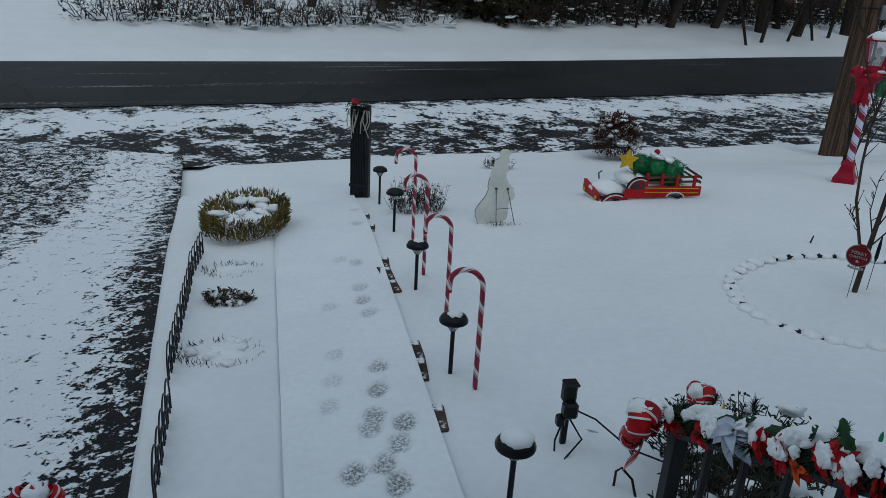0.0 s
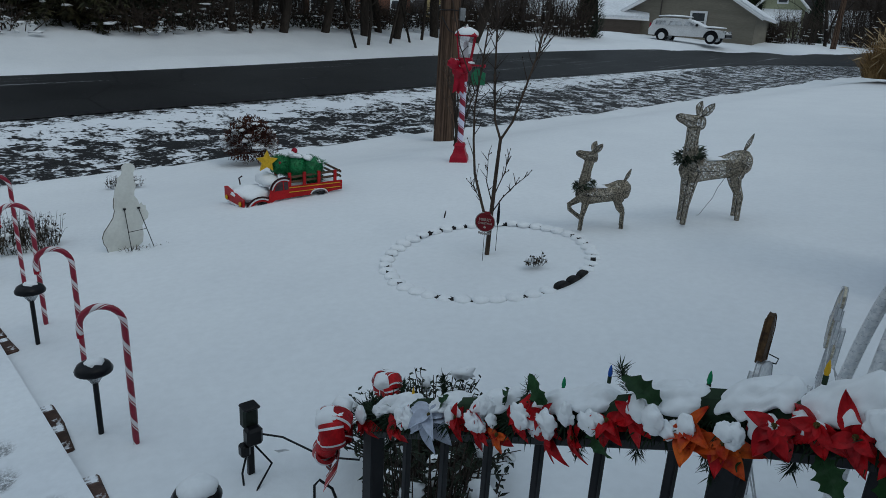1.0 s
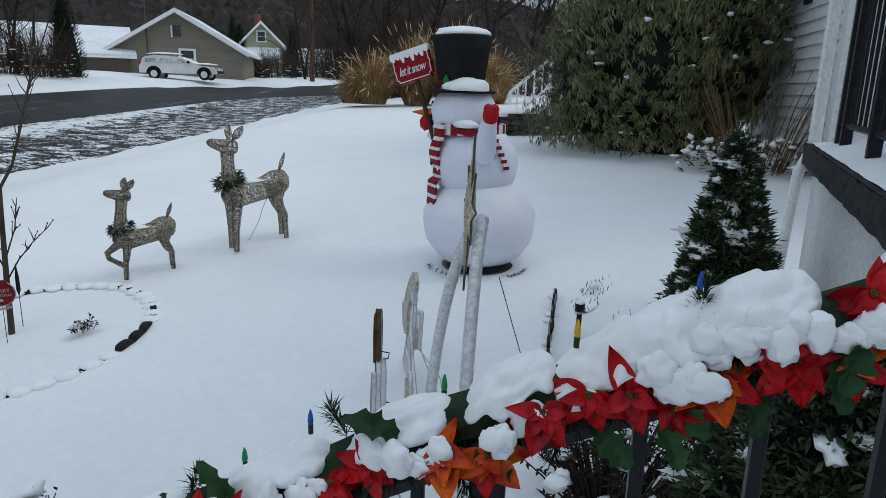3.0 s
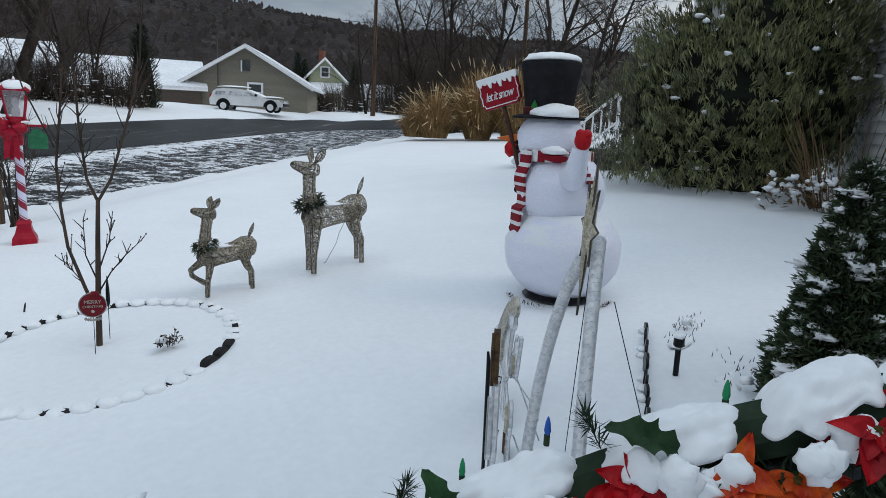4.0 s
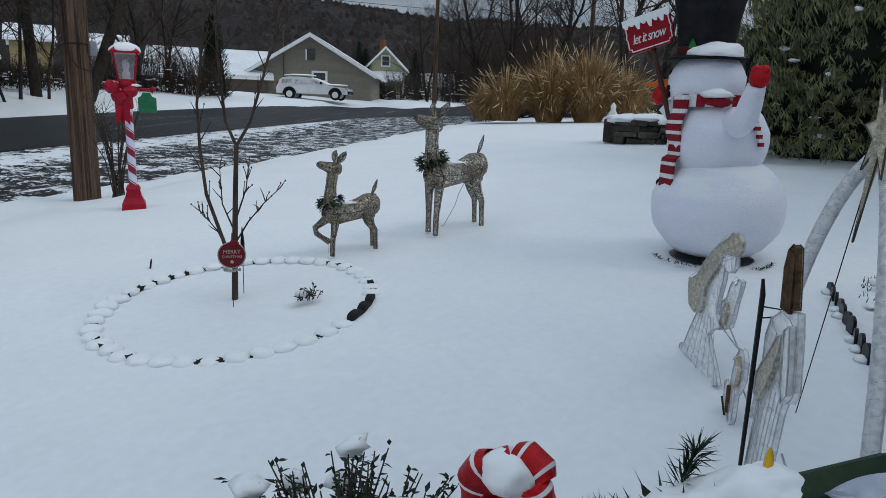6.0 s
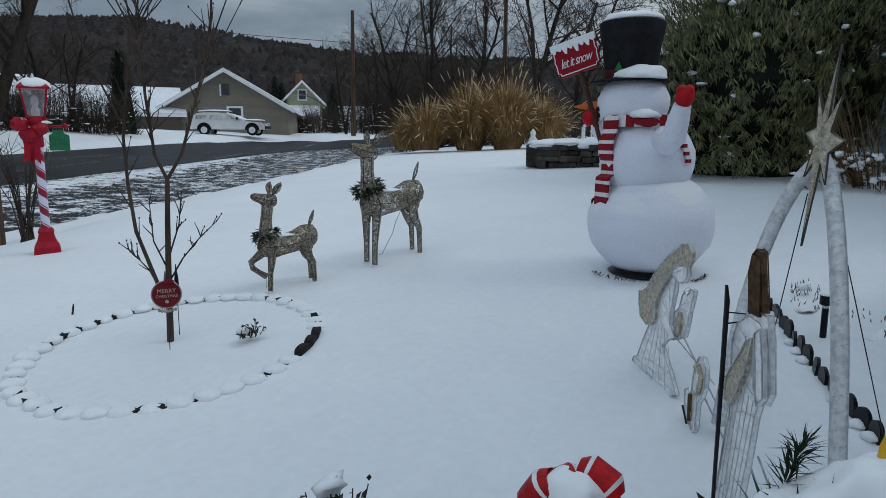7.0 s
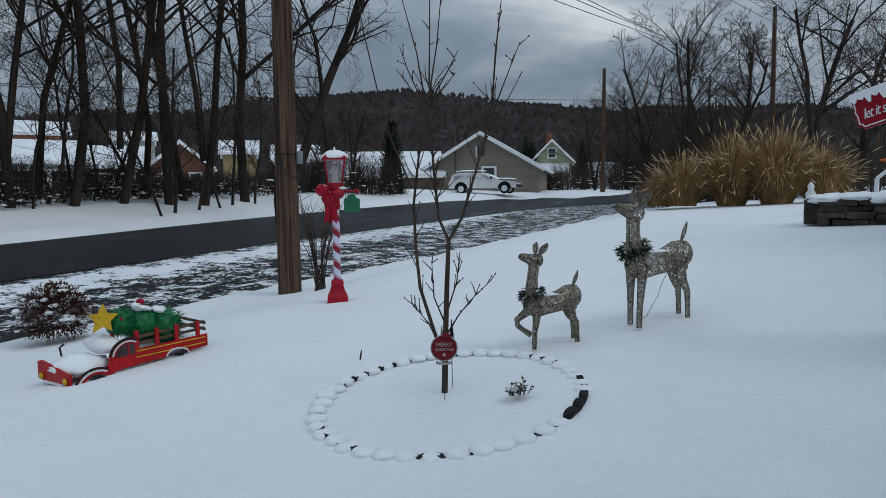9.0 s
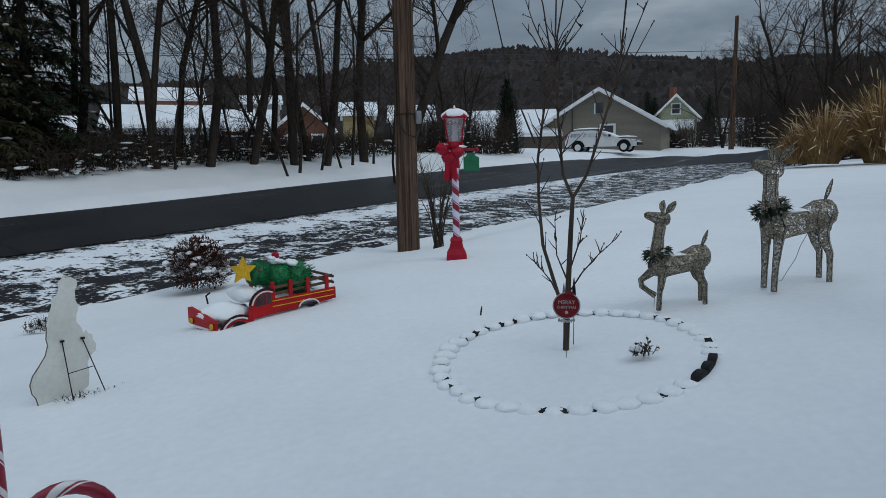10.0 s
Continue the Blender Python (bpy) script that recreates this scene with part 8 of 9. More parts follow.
def stone_planter():
    t = thing("stone_planter", (12.0, 4.95, lawn_z(12.0, 4.95)), "low dry-stone planter wall capped with snow", "stone wall")
    o = Vector((12.0, 4.95, lawn_z(12.0, 4.95)))
    st = surface("field_stone", (0.10, 0.088, 0.075), (0.04, 0.036, 0.032), 6, 50, 0.9, 0, 0.8, 0.01, 0.2, random_amt=0.7)
    rng = random.Random(15)
    a, b = Vector((11.8, 5.22, 0)), Vector((12.15, 3.2, 0))
    d = (b - a).normalized()
    nrm = Vector((-d.y, d.x, 0))
    part("rubble_fill", M().box((a + b) / 2 + Vector((0.16, 0.03, o.z + 0.2)) - o, (2.3, 0.30, 0.40), Matrix.Rotation(math.atan2(d.y, d.x), 3, "Z"), 0.02), st, t)
    for row in range(4):
        x = rnd(rng, -0.1, 0.1)
        while x < (b - a).length:
            w = rnd(rng, 0.18, 0.42)
            c = a + d * (x + w / 2) + Vector((0, 0, o.z + 0.045 + 0.1 * row + rnd(rng, -0.012, 0.012))) - o + nrm * rnd(rng, -0.03, 0.03)
            hh = rnd(rng, 0.085, 0.125)
            slab_m = M().box((0, 0, 0), (w * rnd(rng, 0.92, 1.04), rnd(rng, 0.22, 0.34), hh), None, 0.018)
            q0 = rng.randint(0, 99)
            turn = Matrix.Rotation(math.atan2(d.y, d.x) + rnd(rng, -0.12, 0.12), 3, "Z") @ Matrix.Rotation(rnd(rng, -0.1, 0.1), 3, "Y")
            slab_m.v = [tuple(c + turn @ (Vector(v) * (1 + 0.22 * noise.noise(Vector(v) * 9 + Vector((q0, 0, 0)))))) for v in slab_m.v]
            part("stone", slab_m, st, t)
            x += w
    for i, f in enumerate((0.05, 0.25, 0.45, 0.65, 0.85)):
        c = a.lerp(b, f) + Vector((0.35, -0.05, o.z + 0.40)) - o
        part("snow_cap", M().blob(c, (0.5, 0.36, rnd(rng, 0.08, 0.13)), i, 0.15, 2, 22, 11), SNOW_LUMP, t, "smooth snow on top", True)


stone_planter()


def brown_shrub():
    x, y = 8.75, 0.32
    t = thing("bare_shrub", (x, y, lawn_z(x, y)), "leafless tawny shrub with snow at its foot by the wall", "shrub")
    rng = random.Random(18)
    tan = surface("tawny_stem", (0.16, 0.10, 0.05), (0.08, 0.05, 0.03), 6, 40, 0.8, extra=island_tint(0.6))
    m, sn = M(), M()
    for i in range(60):
        a = rnd(rng, 0, 6.283)
        h = rnd(rng, 0.4, 1.25)
        m.tube([(0.25 * math.cos(a), 0.3 * math.sin(a), 0), (0.4 * math.cos(a), 0.5 * math.sin(a), h * 0.6), (0.55 * math.cos(a) + rnd(rng, -0.1, 0.1), 0.7 * math.sin(a), h)], [0.008, 0.006, 0.002], 4, False)
    for i in range(260):
        a, r = rnd(rng, 0, 6.283), rnd(rng, 0.2, 1.0)
        c = Vector((r * 0.6 * math.cos(a), r * 0.9 * math.sin(a), rnd(rng, 0.02, 0.32)))
        m.leaf(c, (rng.gauss(0, 1), rng.gauss(0, 1), rng.gauss(0.2, 0.5)), (0, 0, 1), 0.14, 0.05)
        if i < 70:
            sn.blob(c + Vector((0, 0, 0.05)), (rnd(rng, 0.02, 0.06), rnd(rng, 0.02, 0.06), rnd(rng, 0.015, 0.035)), i, 0.5, 4, 9, 6)
    part("stem_mass", m, tan, t)
    part("snow_load", sn, SNOW_LUMP, t, "clumps of snow", True)


brown_shrub()

# ---- distance: trees ----
def bearing(az, d, eye=(0.1, 1.62)):
    return eye[0] + d * math.cos(radians(az)), eye[1] + d * math.sin(radians(az))


def grow(rng, wood, fine, p, d, ln, r, level, top, spread, droop=0.0):
    """One limb and all that grows from it."""
    n = 5 if level == 0 else 3
    pts, q = [p.copy()], p.copy()
    dd = d.copy()
    for i in range(n):
        dd = (dd + Vector((rng.gauss(0, 1), rng.gauss(0, 1), rng.gauss(0.15, 0.6))) * (0.11 if level == 0 else 0.18)).normalized()
        q = q + dd * ln / n
        pts.append(q.copy())
    r1 = r * (0.5 if level == 0 else 0.35)
    radii = [max(r + (r1 - r) * i / n, 0.007) for i in range(n + 1)]
    (wood if level < 2 else fine).tube(pts, radii, (9, 6, 4, 3, 3)[level], False)
    if level >= top:
        return
    kids = (12, 7, 4, 3)[level]
    for i in range(kids):
        f = rnd(rng, 0.24 if level == 0 else 0.2, 1.0)
        k = f * n
        a = min(int(k), n - 1)
        c = pts[a].lerp(pts[a + 1], k - a)
        ax = (pts[a + 1] - pts[a]).normalized()
        u = ax.orthogonal().normalized()
        w = ax.cross(u)
        th = rnd(rng, 0, 6.283)
        out = u * math.cos(th) + w * math.sin(th)
        nd = (ax * rnd(rng, 0.35, 0.9) + out * spread + Vector((0, 0, 0.25 - droop))).normalized()
        grow(rng, wood, fine, c, nd, ln * rnd(rng, 0.34, 0.58) * (1.15 - 0.45 * f), radii[a] * rnd(rng, 0.32, 0.55), level + 1, top, spread, droop)


def bare_tree(x, y, z, h, r, seed, label, top=3, spread=0.75, lean=(0, 0), group="bare roadside trees", fork=False):
    t = thing("bare_tree", (x, y, z - 0.15), label, "tree", group)
    rng = random.Random(seed)
    wood, fine = M(), M()
    d = Vector((lean[0], lean[1], 1)).normalized()
    grow(rng, wood, fine, Vector((0, 0, 0)), d, h, r, 0, top, spread)
    if fork:
        grow(rng, wood, fine, Vector((0, 0, h * 0.12)), (d + Vector((rnd(rng, -0.25, 0.25), rnd(rng, -0.25, 0.25), 0))).normalized(), h * 0.85, r * 0.7, 0, top, spread)
    part("trunk", wood, BARK, t, "dark furrowed trunk and limbs", True)
    part("crown", fine, TWIG, t, "fine bare twigs")
    return t


WOODS = [(78.3, 25.5, 0.20, 1), (80.8, 26.5, 0.17, 0), (76.6, 28.0, 0.15, 0), (74.3, 26.5, 0.21, 0), (71.0, 27.5, 0.20, 1), (69.4, 30.0, 0.16, 0), (67.7, 28.5, 0.22, 0), (66.6, 30.0, 0.20, 0), (65.1, 29.0, 0.20, 1), (62.0, 31.0, 0.25, 0), (83.5, 27, 0.2, 1), (88.5, 30, 0.2, 0), (98, 24, 0.19, 1), (104, 25, 0.2, 0), (109, 23.5, 0.22, 1), (116, 24, 0.2, 0)]
for i, (az, d, r, fk) in enumerate(WOODS):
    wx, wy = bearing(az, d)
    bare_tree(wx, wy, ground_z(wx, wy), 15 + (i * 37 % 5), r * 0.84, 100 + i, "tall bare hardwood with dark bark across the road", 4, 0.85, ((i * 13 % 7 - 3) * 0.03, (i * 7 % 5 - 2) * 0.03), fork=bool(fk))
for i in range(18):
    wx, wy = bearing(59.5 + 1.45 * i + (i * 7 % 3) * 0.3, 25.5 + (i * 11 % 6))
    bare_tree(wx, wy, ground_z(wx, wy), 5.0 + (i * 5 % 4), 0.05 + 0.008 * (i % 3), 220 + i, "slim bare understory tree among the hardwoods", 3, 0.9, ((i * 5 % 7 - 3) * 0.06, (i * 3 % 5 - 2) * 0.05), "understory trees")
wx, wy = bearing(58.8, 31)
bare_tree(wx, wy, ground_z(wx, wy), 15, 0.24, 140, "leaning bare hardwood spreading over the road", 4, 0.95, (0.28, -0.16))

for i, (az, d, h, r, sp) in enumerate(((26.0, 42, 9.5, 0.16, 0.75), (22.5, 36, 7.0, 0.14, 0.9), (17.3, 33, 8.2, 0.17, 1.05), (28.8, 50, 9.5, 0.16, 0.8), (30.5, 77, 10.5, 0.19, 0.8), (14.2, 37, 8.0, 0.15, 0.9), (24.2, 48, 8.5, 0.15, 0.8), (53.2, 44, 6.0, 0.10, 0.8), (55.5, 42, 6.5, 0.10, 0.8), (33.0, 66, 8, 0.15, 0.8))):
    wx, wy = bearing(az, d)
    bare_tree(wx, wy, min(1.2, ground_z(wx, wy) + 0.3), h, r, 160 + i, "bare spreading tree beyond the lawn" if az < 32 else "slim bare tree near the houses", 4 if az < 32 else 3, sp, (0, 0), "bare trees beyond the lawn", True)


def thicket(x, y, rx, h, seed, label, tone, n=150, leaves=900):
    t = thing("thicket", (x, y, ground_z(x, y) - 0.05), label, "bush", "thickets along the road")
    rng = random.Random(seed)
    st, lf, sn = M(), M(), M()
    for i in range(n):
        a, k = rnd(rng, 0, 6.283), rng.random() ** 0.5
        tip = Vector((math.cos(a) * rx * k, math.sin(a) * rx * k, h * rnd(rng, 0.4, 1.1)))
        root = Vector((tip.x * 0.75 + rnd(rng, -0.2, 0.2), tip.y * 0.75 + rnd(rng, -0.2, 0.2), 0))
        mid = root.lerp(tip, 0.5) + Vector((rng.gauss(0, 0.12), rng.gauss(0, 0.12), 0.1))
        st.tube([root, mid, tip], [0.018, 0.013, 0.005], 3, False)
        for _ in range(5):
            p = mid.lerp(tip, rnd(rng, 0, 1))
            st.tube([p, p + Vector((rng.gauss(0, 0.3), rng.gauss(0, 0.3), rng.gauss(0.2, 0.25))) * h * 0.5], [0.008, 0.003], 3, False)
    for i in range(leaves):
        a, k = rnd(rng, 0, 6.283), rng.random() ** 0.5
        lf.leaf((math.cos(a) * rx * k, math.sin(a) * rx * k, h * rng.random() ** 1.5 * 0.8), (rng.gauss(0, 1), rng.gauss(0, 1), rng.gauss(0, 0.6)), (0, 0, 1), rnd(rng, 0.08, 0.16), 0.07)
        if i < 44:
            z0 = rnd(rng, 0.02, 0.10) if i % 3 else rnd(rng, 0.05, 0.22)
            sn.blob((math.cos(a) * rx * k, math.sin(a) * rx * k, h * rng.random() ** 2 * 0.6), (z0, z0 * rnd(rng, 0.5, 1.3), rnd(rng, 0.015, 0.035)), i, 0.7, 2.5, 8, 5)
    part("stem_mass", st, TWIG, t)
    part("foliage", lf, tone, t)
    part("snow_load", sn, SNOW_LUMP, t, "snow caught in the branches", True)


DEAD_LEAF = surface("dead_leaf", (0.062, 0.042, 0.028), (0.028, 0.022, 0.016), 2, 20, 0.9, extra=island_tint(0.8))
IVY = surface("dark_ivy", (0.018, 0.024, 0.014), (0.010, 0.013, 0.009), 2, 20, 0.7, extra=island_tint(0.8))
k = 0
for az in range(56, 122, 3):
    for lay in range(2):
        d = 22.2 / max(0.35, (-SN * math.cos(radians(az)) + CS * math.sin(radians(az)))) - 1.2 + lay * 2.6 + (k * 29 % 10) * 0.08
        if 86 < az < 95 and lay == 0 or az > 95 and lay == 1:
            continue
        wx, wy = bearing(az + lay * 1.4, d)
        thicket(wx, wy, 1.5, (0.6 + 0.35 * lay + (k * 17 % 7) * 0.12) * (1 if az < 84 else 0.85), 300 + k, "tangled winter thicket with dead leaves and snow", DEAD_LEAF if k % 3 else IVY, 80 if az < 95 else 46, 900 if az < 95 else 160)
        k += 1
for i, (az, d, h, rx) in enumerate(((20, 40, 2.8, 3), (22, 44, 4.2, 3), (24, 46, 5.0, 3), (26, 48, 5.6, 3), (28, 74, 6.8, 3.5), (30, 76, 5.8, 3.5), (31.6, 78, 5.2, 3.5), (35, 66, 2.6, 2.2), (12, 40, 2.4, 3), (16, 44, 2.6, 3), (51.5, 40, 2.2, 1.6), (54.5, 40, 2.4, 1.8), (58, 40, 2.2, 1.8), (36.6, 62, 1.6, 1.2), (8, 38, 2.4, 3))):
    wx, wy = bearing(az, d)
    thicket(wx, wy, rx, h, 380 + i, "brown bare hedge of tangled stems", DEAD_LEAF, 260 if h > 4 else 170, 700)


NEEDLE = surface("conifer_needles", (0.026, 0.04, 0.022), (0.012, 0.02, 0.012), 2, 30, 0.75, extra=island_tint(0.8))
NEEDLE_RUST = surface("bronzed_needles", (0.060, 0.052, 0.024), (0.020, 0.024, 0.013), 2, 30, 0.75, extra=island_tint(0.8))


def conifer(x, y, h, r, seed, label, mat_n, low=0.03):
    t = thing("evergreen_tree", (x, y, ground_z(x, y) - 0.1), label, "tree", "evergreens across the road")
    rng = random.Random(seed)
    part("trunk", M().tube([(0, 0, 0), (0, 0, h)], [0.2, 0.02], 8), BARK, t)
    wood, m, sn = M(), M(), M()
    for i in range(330):
        f = low + (1 - low) * rng.random() ** 1.25
        a = rnd(rng, 0, 6.283)
        ln = r * (1 - f) ** 0.75 * rnd(rng, 0.65, 1.1) + 0.15
        b = Vector((math.cos(a), math.sin(a), 0.12))
        pts = [Vector((0, 0, h * f)) + b * ln * s + Vector((0, 0, -0.35 * ln * s * s)) for s in (0, 0.4, 0.75, 1.0)]
        wood.tube(pts, [0.03, 0.022, 0.012, 0.005], 4, False)
        for j in range(84):
            s = rng.random() ** 0.7
            k2 = s * 3
            q = min(int(k2), 2)
            c = pts[q].lerp(pts[q + 1], k2 - q)
            side = Vector((-b.y, b.x, 0)) * rng.choice((-1, 1))
            d = b * rnd(rng, 0.2, 0.8) + side * rnd(rng, 0.2, 1) + Vector((0, 0, rnd(rng, -0.6, 0.15)))
            m.leaf(c, d, (rng.random() - 0.5, rng.random() - 0.5, 1), rnd(rng, 0.16, 0.38), rnd(rng, 0.04, 0.08), 0.1, 0.3)
        if rng.random() < 0.35:
            sn.blob(pts[2], (rnd(rng, 0.06, 0.16), rnd(rng, 0.06, 0.14), 0.035), i, 0.5, 3, 9, 6)
    part("branches", wood, BARK, t)
    part("foliage", m, mat_n, t, "drooping needle sprays")
    part("snow_load", sn, SNOW_LUMP, t, "light snow on the boughs", True)


for az, d, h, r, sd, mt in ((90.0, 25.0, 9, 2.6, 1, NEEDLE_RUST), (86.3, 26.5, 11, 2.7, 2, NEEDLE), (94.5, 27, 10, 2.6, 3, NEEDLE)):
    wx, wy = bearing(az, d)
    conifer(wx, wy, h, r, 500 + sd, "dark drooping evergreen dusted with snow", mt)


def cypress(az, d, h, r, seed):
    wx, wy = bearing(az, d)
    t = thing("columnar_evergreen", (wx, wy, 1.17 - 0.15), "narrow dark columnar evergreen near the houses", "tree", "columnar evergreens")
    rng = random.Random(seed)
    m, sn = M(), M()
    prof = lambda f: r * min(1, 0.75 + f * 1.5) * (1 - f) ** 0.6
    part("trunk", M().tube([(0, 0, -0.2), (0, 0, h * 0.4)], 0.08, 6), BARK, t)
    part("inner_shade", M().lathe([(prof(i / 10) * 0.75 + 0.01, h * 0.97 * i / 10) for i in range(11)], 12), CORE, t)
    for i in range(1500):
        f, a = rng.random() ** 1.2, rnd(rng, 0, 6.283)
        rr = prof(f) * rnd(rng, 0.8, 1.08)
        m.leaf((math.cos(a) * rr, math.sin(a) * rr, h * f), (math.cos(a) * 0.6, math.sin(a) * 0.6, rnd(rng, 0.3, 1)), (0, 0, 1), rnd(rng, 0.2, 0.35), 0.08)
        if i < 16:
            sn.blob((math.cos(a) * rr, math.sin(a) * rr, h * f * 0.4), (0.1, 0.1, 0.04), i, 0.3, 3, 8, 5)
    part("foliage", m, NEEDLE, t)
    part("snow_load", sn, SNOW_LUMP, t, "", True)


cypress(49.95, 42, 4.75, 1.05, 1)
cypress(38.75, 84, 7.4, 1.3, 2)
cypress(38.2, 84, 6.6, 1.2, 4)
cypress(34.1, 74, 6.0, 1.25, 3)


def pampas():
    x, y = 23.3, 10.9
    t = thing("ornamental_grass", (x, y, lawn_z(x, y)), "huge clump of tawny dried ornamental grass", "grass clump")
    rng = random.Random(19)
    mt = surface("dry_grass", (0.47, 0.30, 0.135), (0.20, 0.125, 0.058), 1.5, 20, 0.8, 0, 0.1, 0.002, 0.3, extra=island_tint(0.8))
    pm = surface("seed_plume", (0.60, 0.48, 0.30), (0.42, 0.31, 0.18), 3, 30, 0.9, extra=island_tint(0.4))
    across = Vector((-0.375, 0.927, 0))
    for cl, (off, deep, sc, count) in enumerate(((-1.0, 0.0, 1.05, 5200), (0.5, 0.3, 0.98, 4600), (1.9, -0.1, 0.72, 3000), (-2.2, 0.4, 0.80, 3000), (2.9, 0.5, 0.5, 1500))):
        o = across * off + Vector((deep, 0, 0))
        m, pl = M(), M()
        for i in range(count):
            a, k = rnd(rng, 0, 6.283), rng.random() ** 0.55
            h = rnd(rng, 0.9, 3.2) * sc * (1 - 0.36 * k)
            lean = Vector((math.cos(a), math.sin(a), 0)) * h * (0.08 + rnd(rng, 0.2, 1.05) * k)
            base = o + Vector((0.45 * k * math.cos(a), 0.45 * k * math.sin(a), 0))
            droop = rnd(rng, 0.0, 0.85) * k
            w = Vector((-math.sin(a), math.cos(a), 0)) * rnd(rng, 0.005, 0.011)
            pts = [base + lean * u ** 1.7 + Vector((0, 0, h * (u - droop * u ** 3.4))) for u in (0, 0.35, 0.6, 0.82, 1.0)]
            m.add([pts[0] - w, pts[0] + w, pts[1] + w, pts[1] - w, pts[2] + w * 0.9, pts[2] - w * 0.9, pts[3] + w * 0.6, pts[3] - w * 0.6, pts[4]], [(0, 1, 2, 3), (3, 2, 4, 5), (5, 4, 6, 7), (7, 6, 8)])
            if i % 14 == 0 and h > 1.2:
                d = (pts[4] - pts[3]).normalized()
                pl.tube([pts[4] - d * 0.08, pts[4] + d * 0.10, pts[4] + d * 0.26], [0.008, 0.016, 0.003], 4)
        tagged(part("blades", m, mt, t, "tawny arching blades"), kind="stuff")
        part("plumes", pl, pm, t, "pale seed plumes")


pampas()


# ---- houses ----
ROOF_SNOW = surface("roof_snow", (0.78, 0.81, 0.85), (0.66, 0.69, 0.73), 0.6, 8, 0.6, 0, 0.4, 0.03, 0.3)
DARK_GLASS = surface("far_window", (0.04, 0.045, 0.05), (0.08, 0.085, 0.09), 0.8, 10, 0.1)


def house(az0, az1, d, z0, eave, peak, depth, wall_col, label, gable_front=True, windows=(), porch=False, chimney=False, wing=0.0, d1=None):
    """A house whose front runs between two bearings at distance d."""
    a, b = Vector((*bearing(az0, d), z0)), Vector((*bearing(az1, d1 or d), z0))
    ex = (b - a)
    width = ex.length
    ex.normalize()
    ey = Vector((-ex.y, ex.x, 0))
    if ey.dot(a - Vector((0, 0, z0))) < 0:
        ey = -ey
    t = thing("house", a, label, "house", "houses across the road")
    P = lambda u, v, z: ex * u + ey * v + Vector((0, 0, z))
    wall = surface("wall_" + label.split()[0], wall_col, tuple(c * 0.82 for c in wall_col), 0.8, 14, 0.8, 0, 0.2, 0.02, 0.2, stretch=(0.3, 0.3, 3))
    H, G = eave - z0, peak - z0
    m = M()
    q = [P(0, 0, -0.6), P(width, 0, -0.6), P(width, depth, -0.6), P(0, depth, -0.6), P(0, 0, H), P(width, 0, H), P(width, depth, H), P(0, depth, H)]
    if gable_front:
        q += [P(width / 2, 0, G), P(width / 2, depth, G)]
        m.add(q, [(0, 1, 5, 8, 4), (2, 3, 7, 9, 6), (1, 2, 6, 5), (3, 0, 4, 7), (4, 8, 9, 7), (5, 6, 9, 8)])
    else:
        q += [P(0, depth / 2, G), P(width, depth / 2, G)]
        m.add(q, [(0, 1, 5, 4), (2, 3, 7, 6), (1, 2, 6, 9, 5), (3, 0, 4, 8, 7), (4, 5, 9, 8), (6, 7, 8, 9)])
    part("wall", m, wall, t)
    o, th = 0.5, 0.22

    def slab(pts, name="roof", mt=ROOF_SNOW):
        up = Vector((0, 0, th))
        mm = M().add(list(pts) + [p + up for p in pts], [(3, 2, 1, 0), (4, 5, 6, 7), (0, 1, 5, 4), (1, 2, 6, 5), (2, 3, 7, 6), (3, 0, 4, 7)])
        return part(name, mm, mt, t, "snow-covered roof slope")
    if gable_front:
        s = (G - H) / (width / 2)
        for lo, sg in ((0, -1), (width, 1)):
            slab([P(lo + sg * o, -o, H - s * o), P(width / 2, -o, G), P(width / 2, depth + o, G), P(lo + sg * o, depth + o, H - s * o)] if sg < 0 else [P(width / 2, -o, G), P(lo + sg * o, -o, H - s * o), P(lo + sg * o, depth + o, H - s * o), P(width / 2, depth + o, G)])
            dirv = P(width / 2, -o - 0.03, G) - P(lo + sg * o, -o - 0.03, H - s * o)
            part("fascia", M().tube([P(lo + sg * o, -o - 0.03, H - s * o), P(width / 2, -o - 0.03, G)], 0.11, 4), TRIM, t, "white barge board")
    else:
        s = (G - H) / (depth / 2)
        slab([P(-o, -o, H - s * o), P(width + o, -o, H - s * o), P(width + o, depth / 2, G), P(-o, depth / 2, G)])
        slab([P(-o, depth / 2, G), P(width + o, depth / 2, G), P(width + o, depth + o, H - s * o), P(-o, depth + o, H - s * o)])
        part("fascia", M().tube([P(-o, -o - 0.02, H - s * o), P(width + o, -o - 0.02, H - s * o)], 0.08, 4), TRIM, t)
    for u, z, w, h in windows:
        wd = part("window", M().box(P(u * width, -0.04, z), (w + 0.22, 0.12, h + 0.22), Matrix.Rotation(math.atan2(ex.y, ex.x), 3, "Z")), TRIM, t, "white-framed window")
        part("pane", M().box(P(u * width, -0.09, z + h * 0.25), (w * 0.9, 0.06, h * 0.44), Matrix.Rotation(math.atan2(ex.y, ex.x), 3, "Z")), DARK_GLASS, wd)
        part("pane", M().box(P(u * width, -0.09, z - h * 0.25), (w * 0.9, 0.06, h * 0.44), Matrix.Rotation(math.atan2(ex.y, ex.x), 3, "Z")), DARK_GLASS, wd)
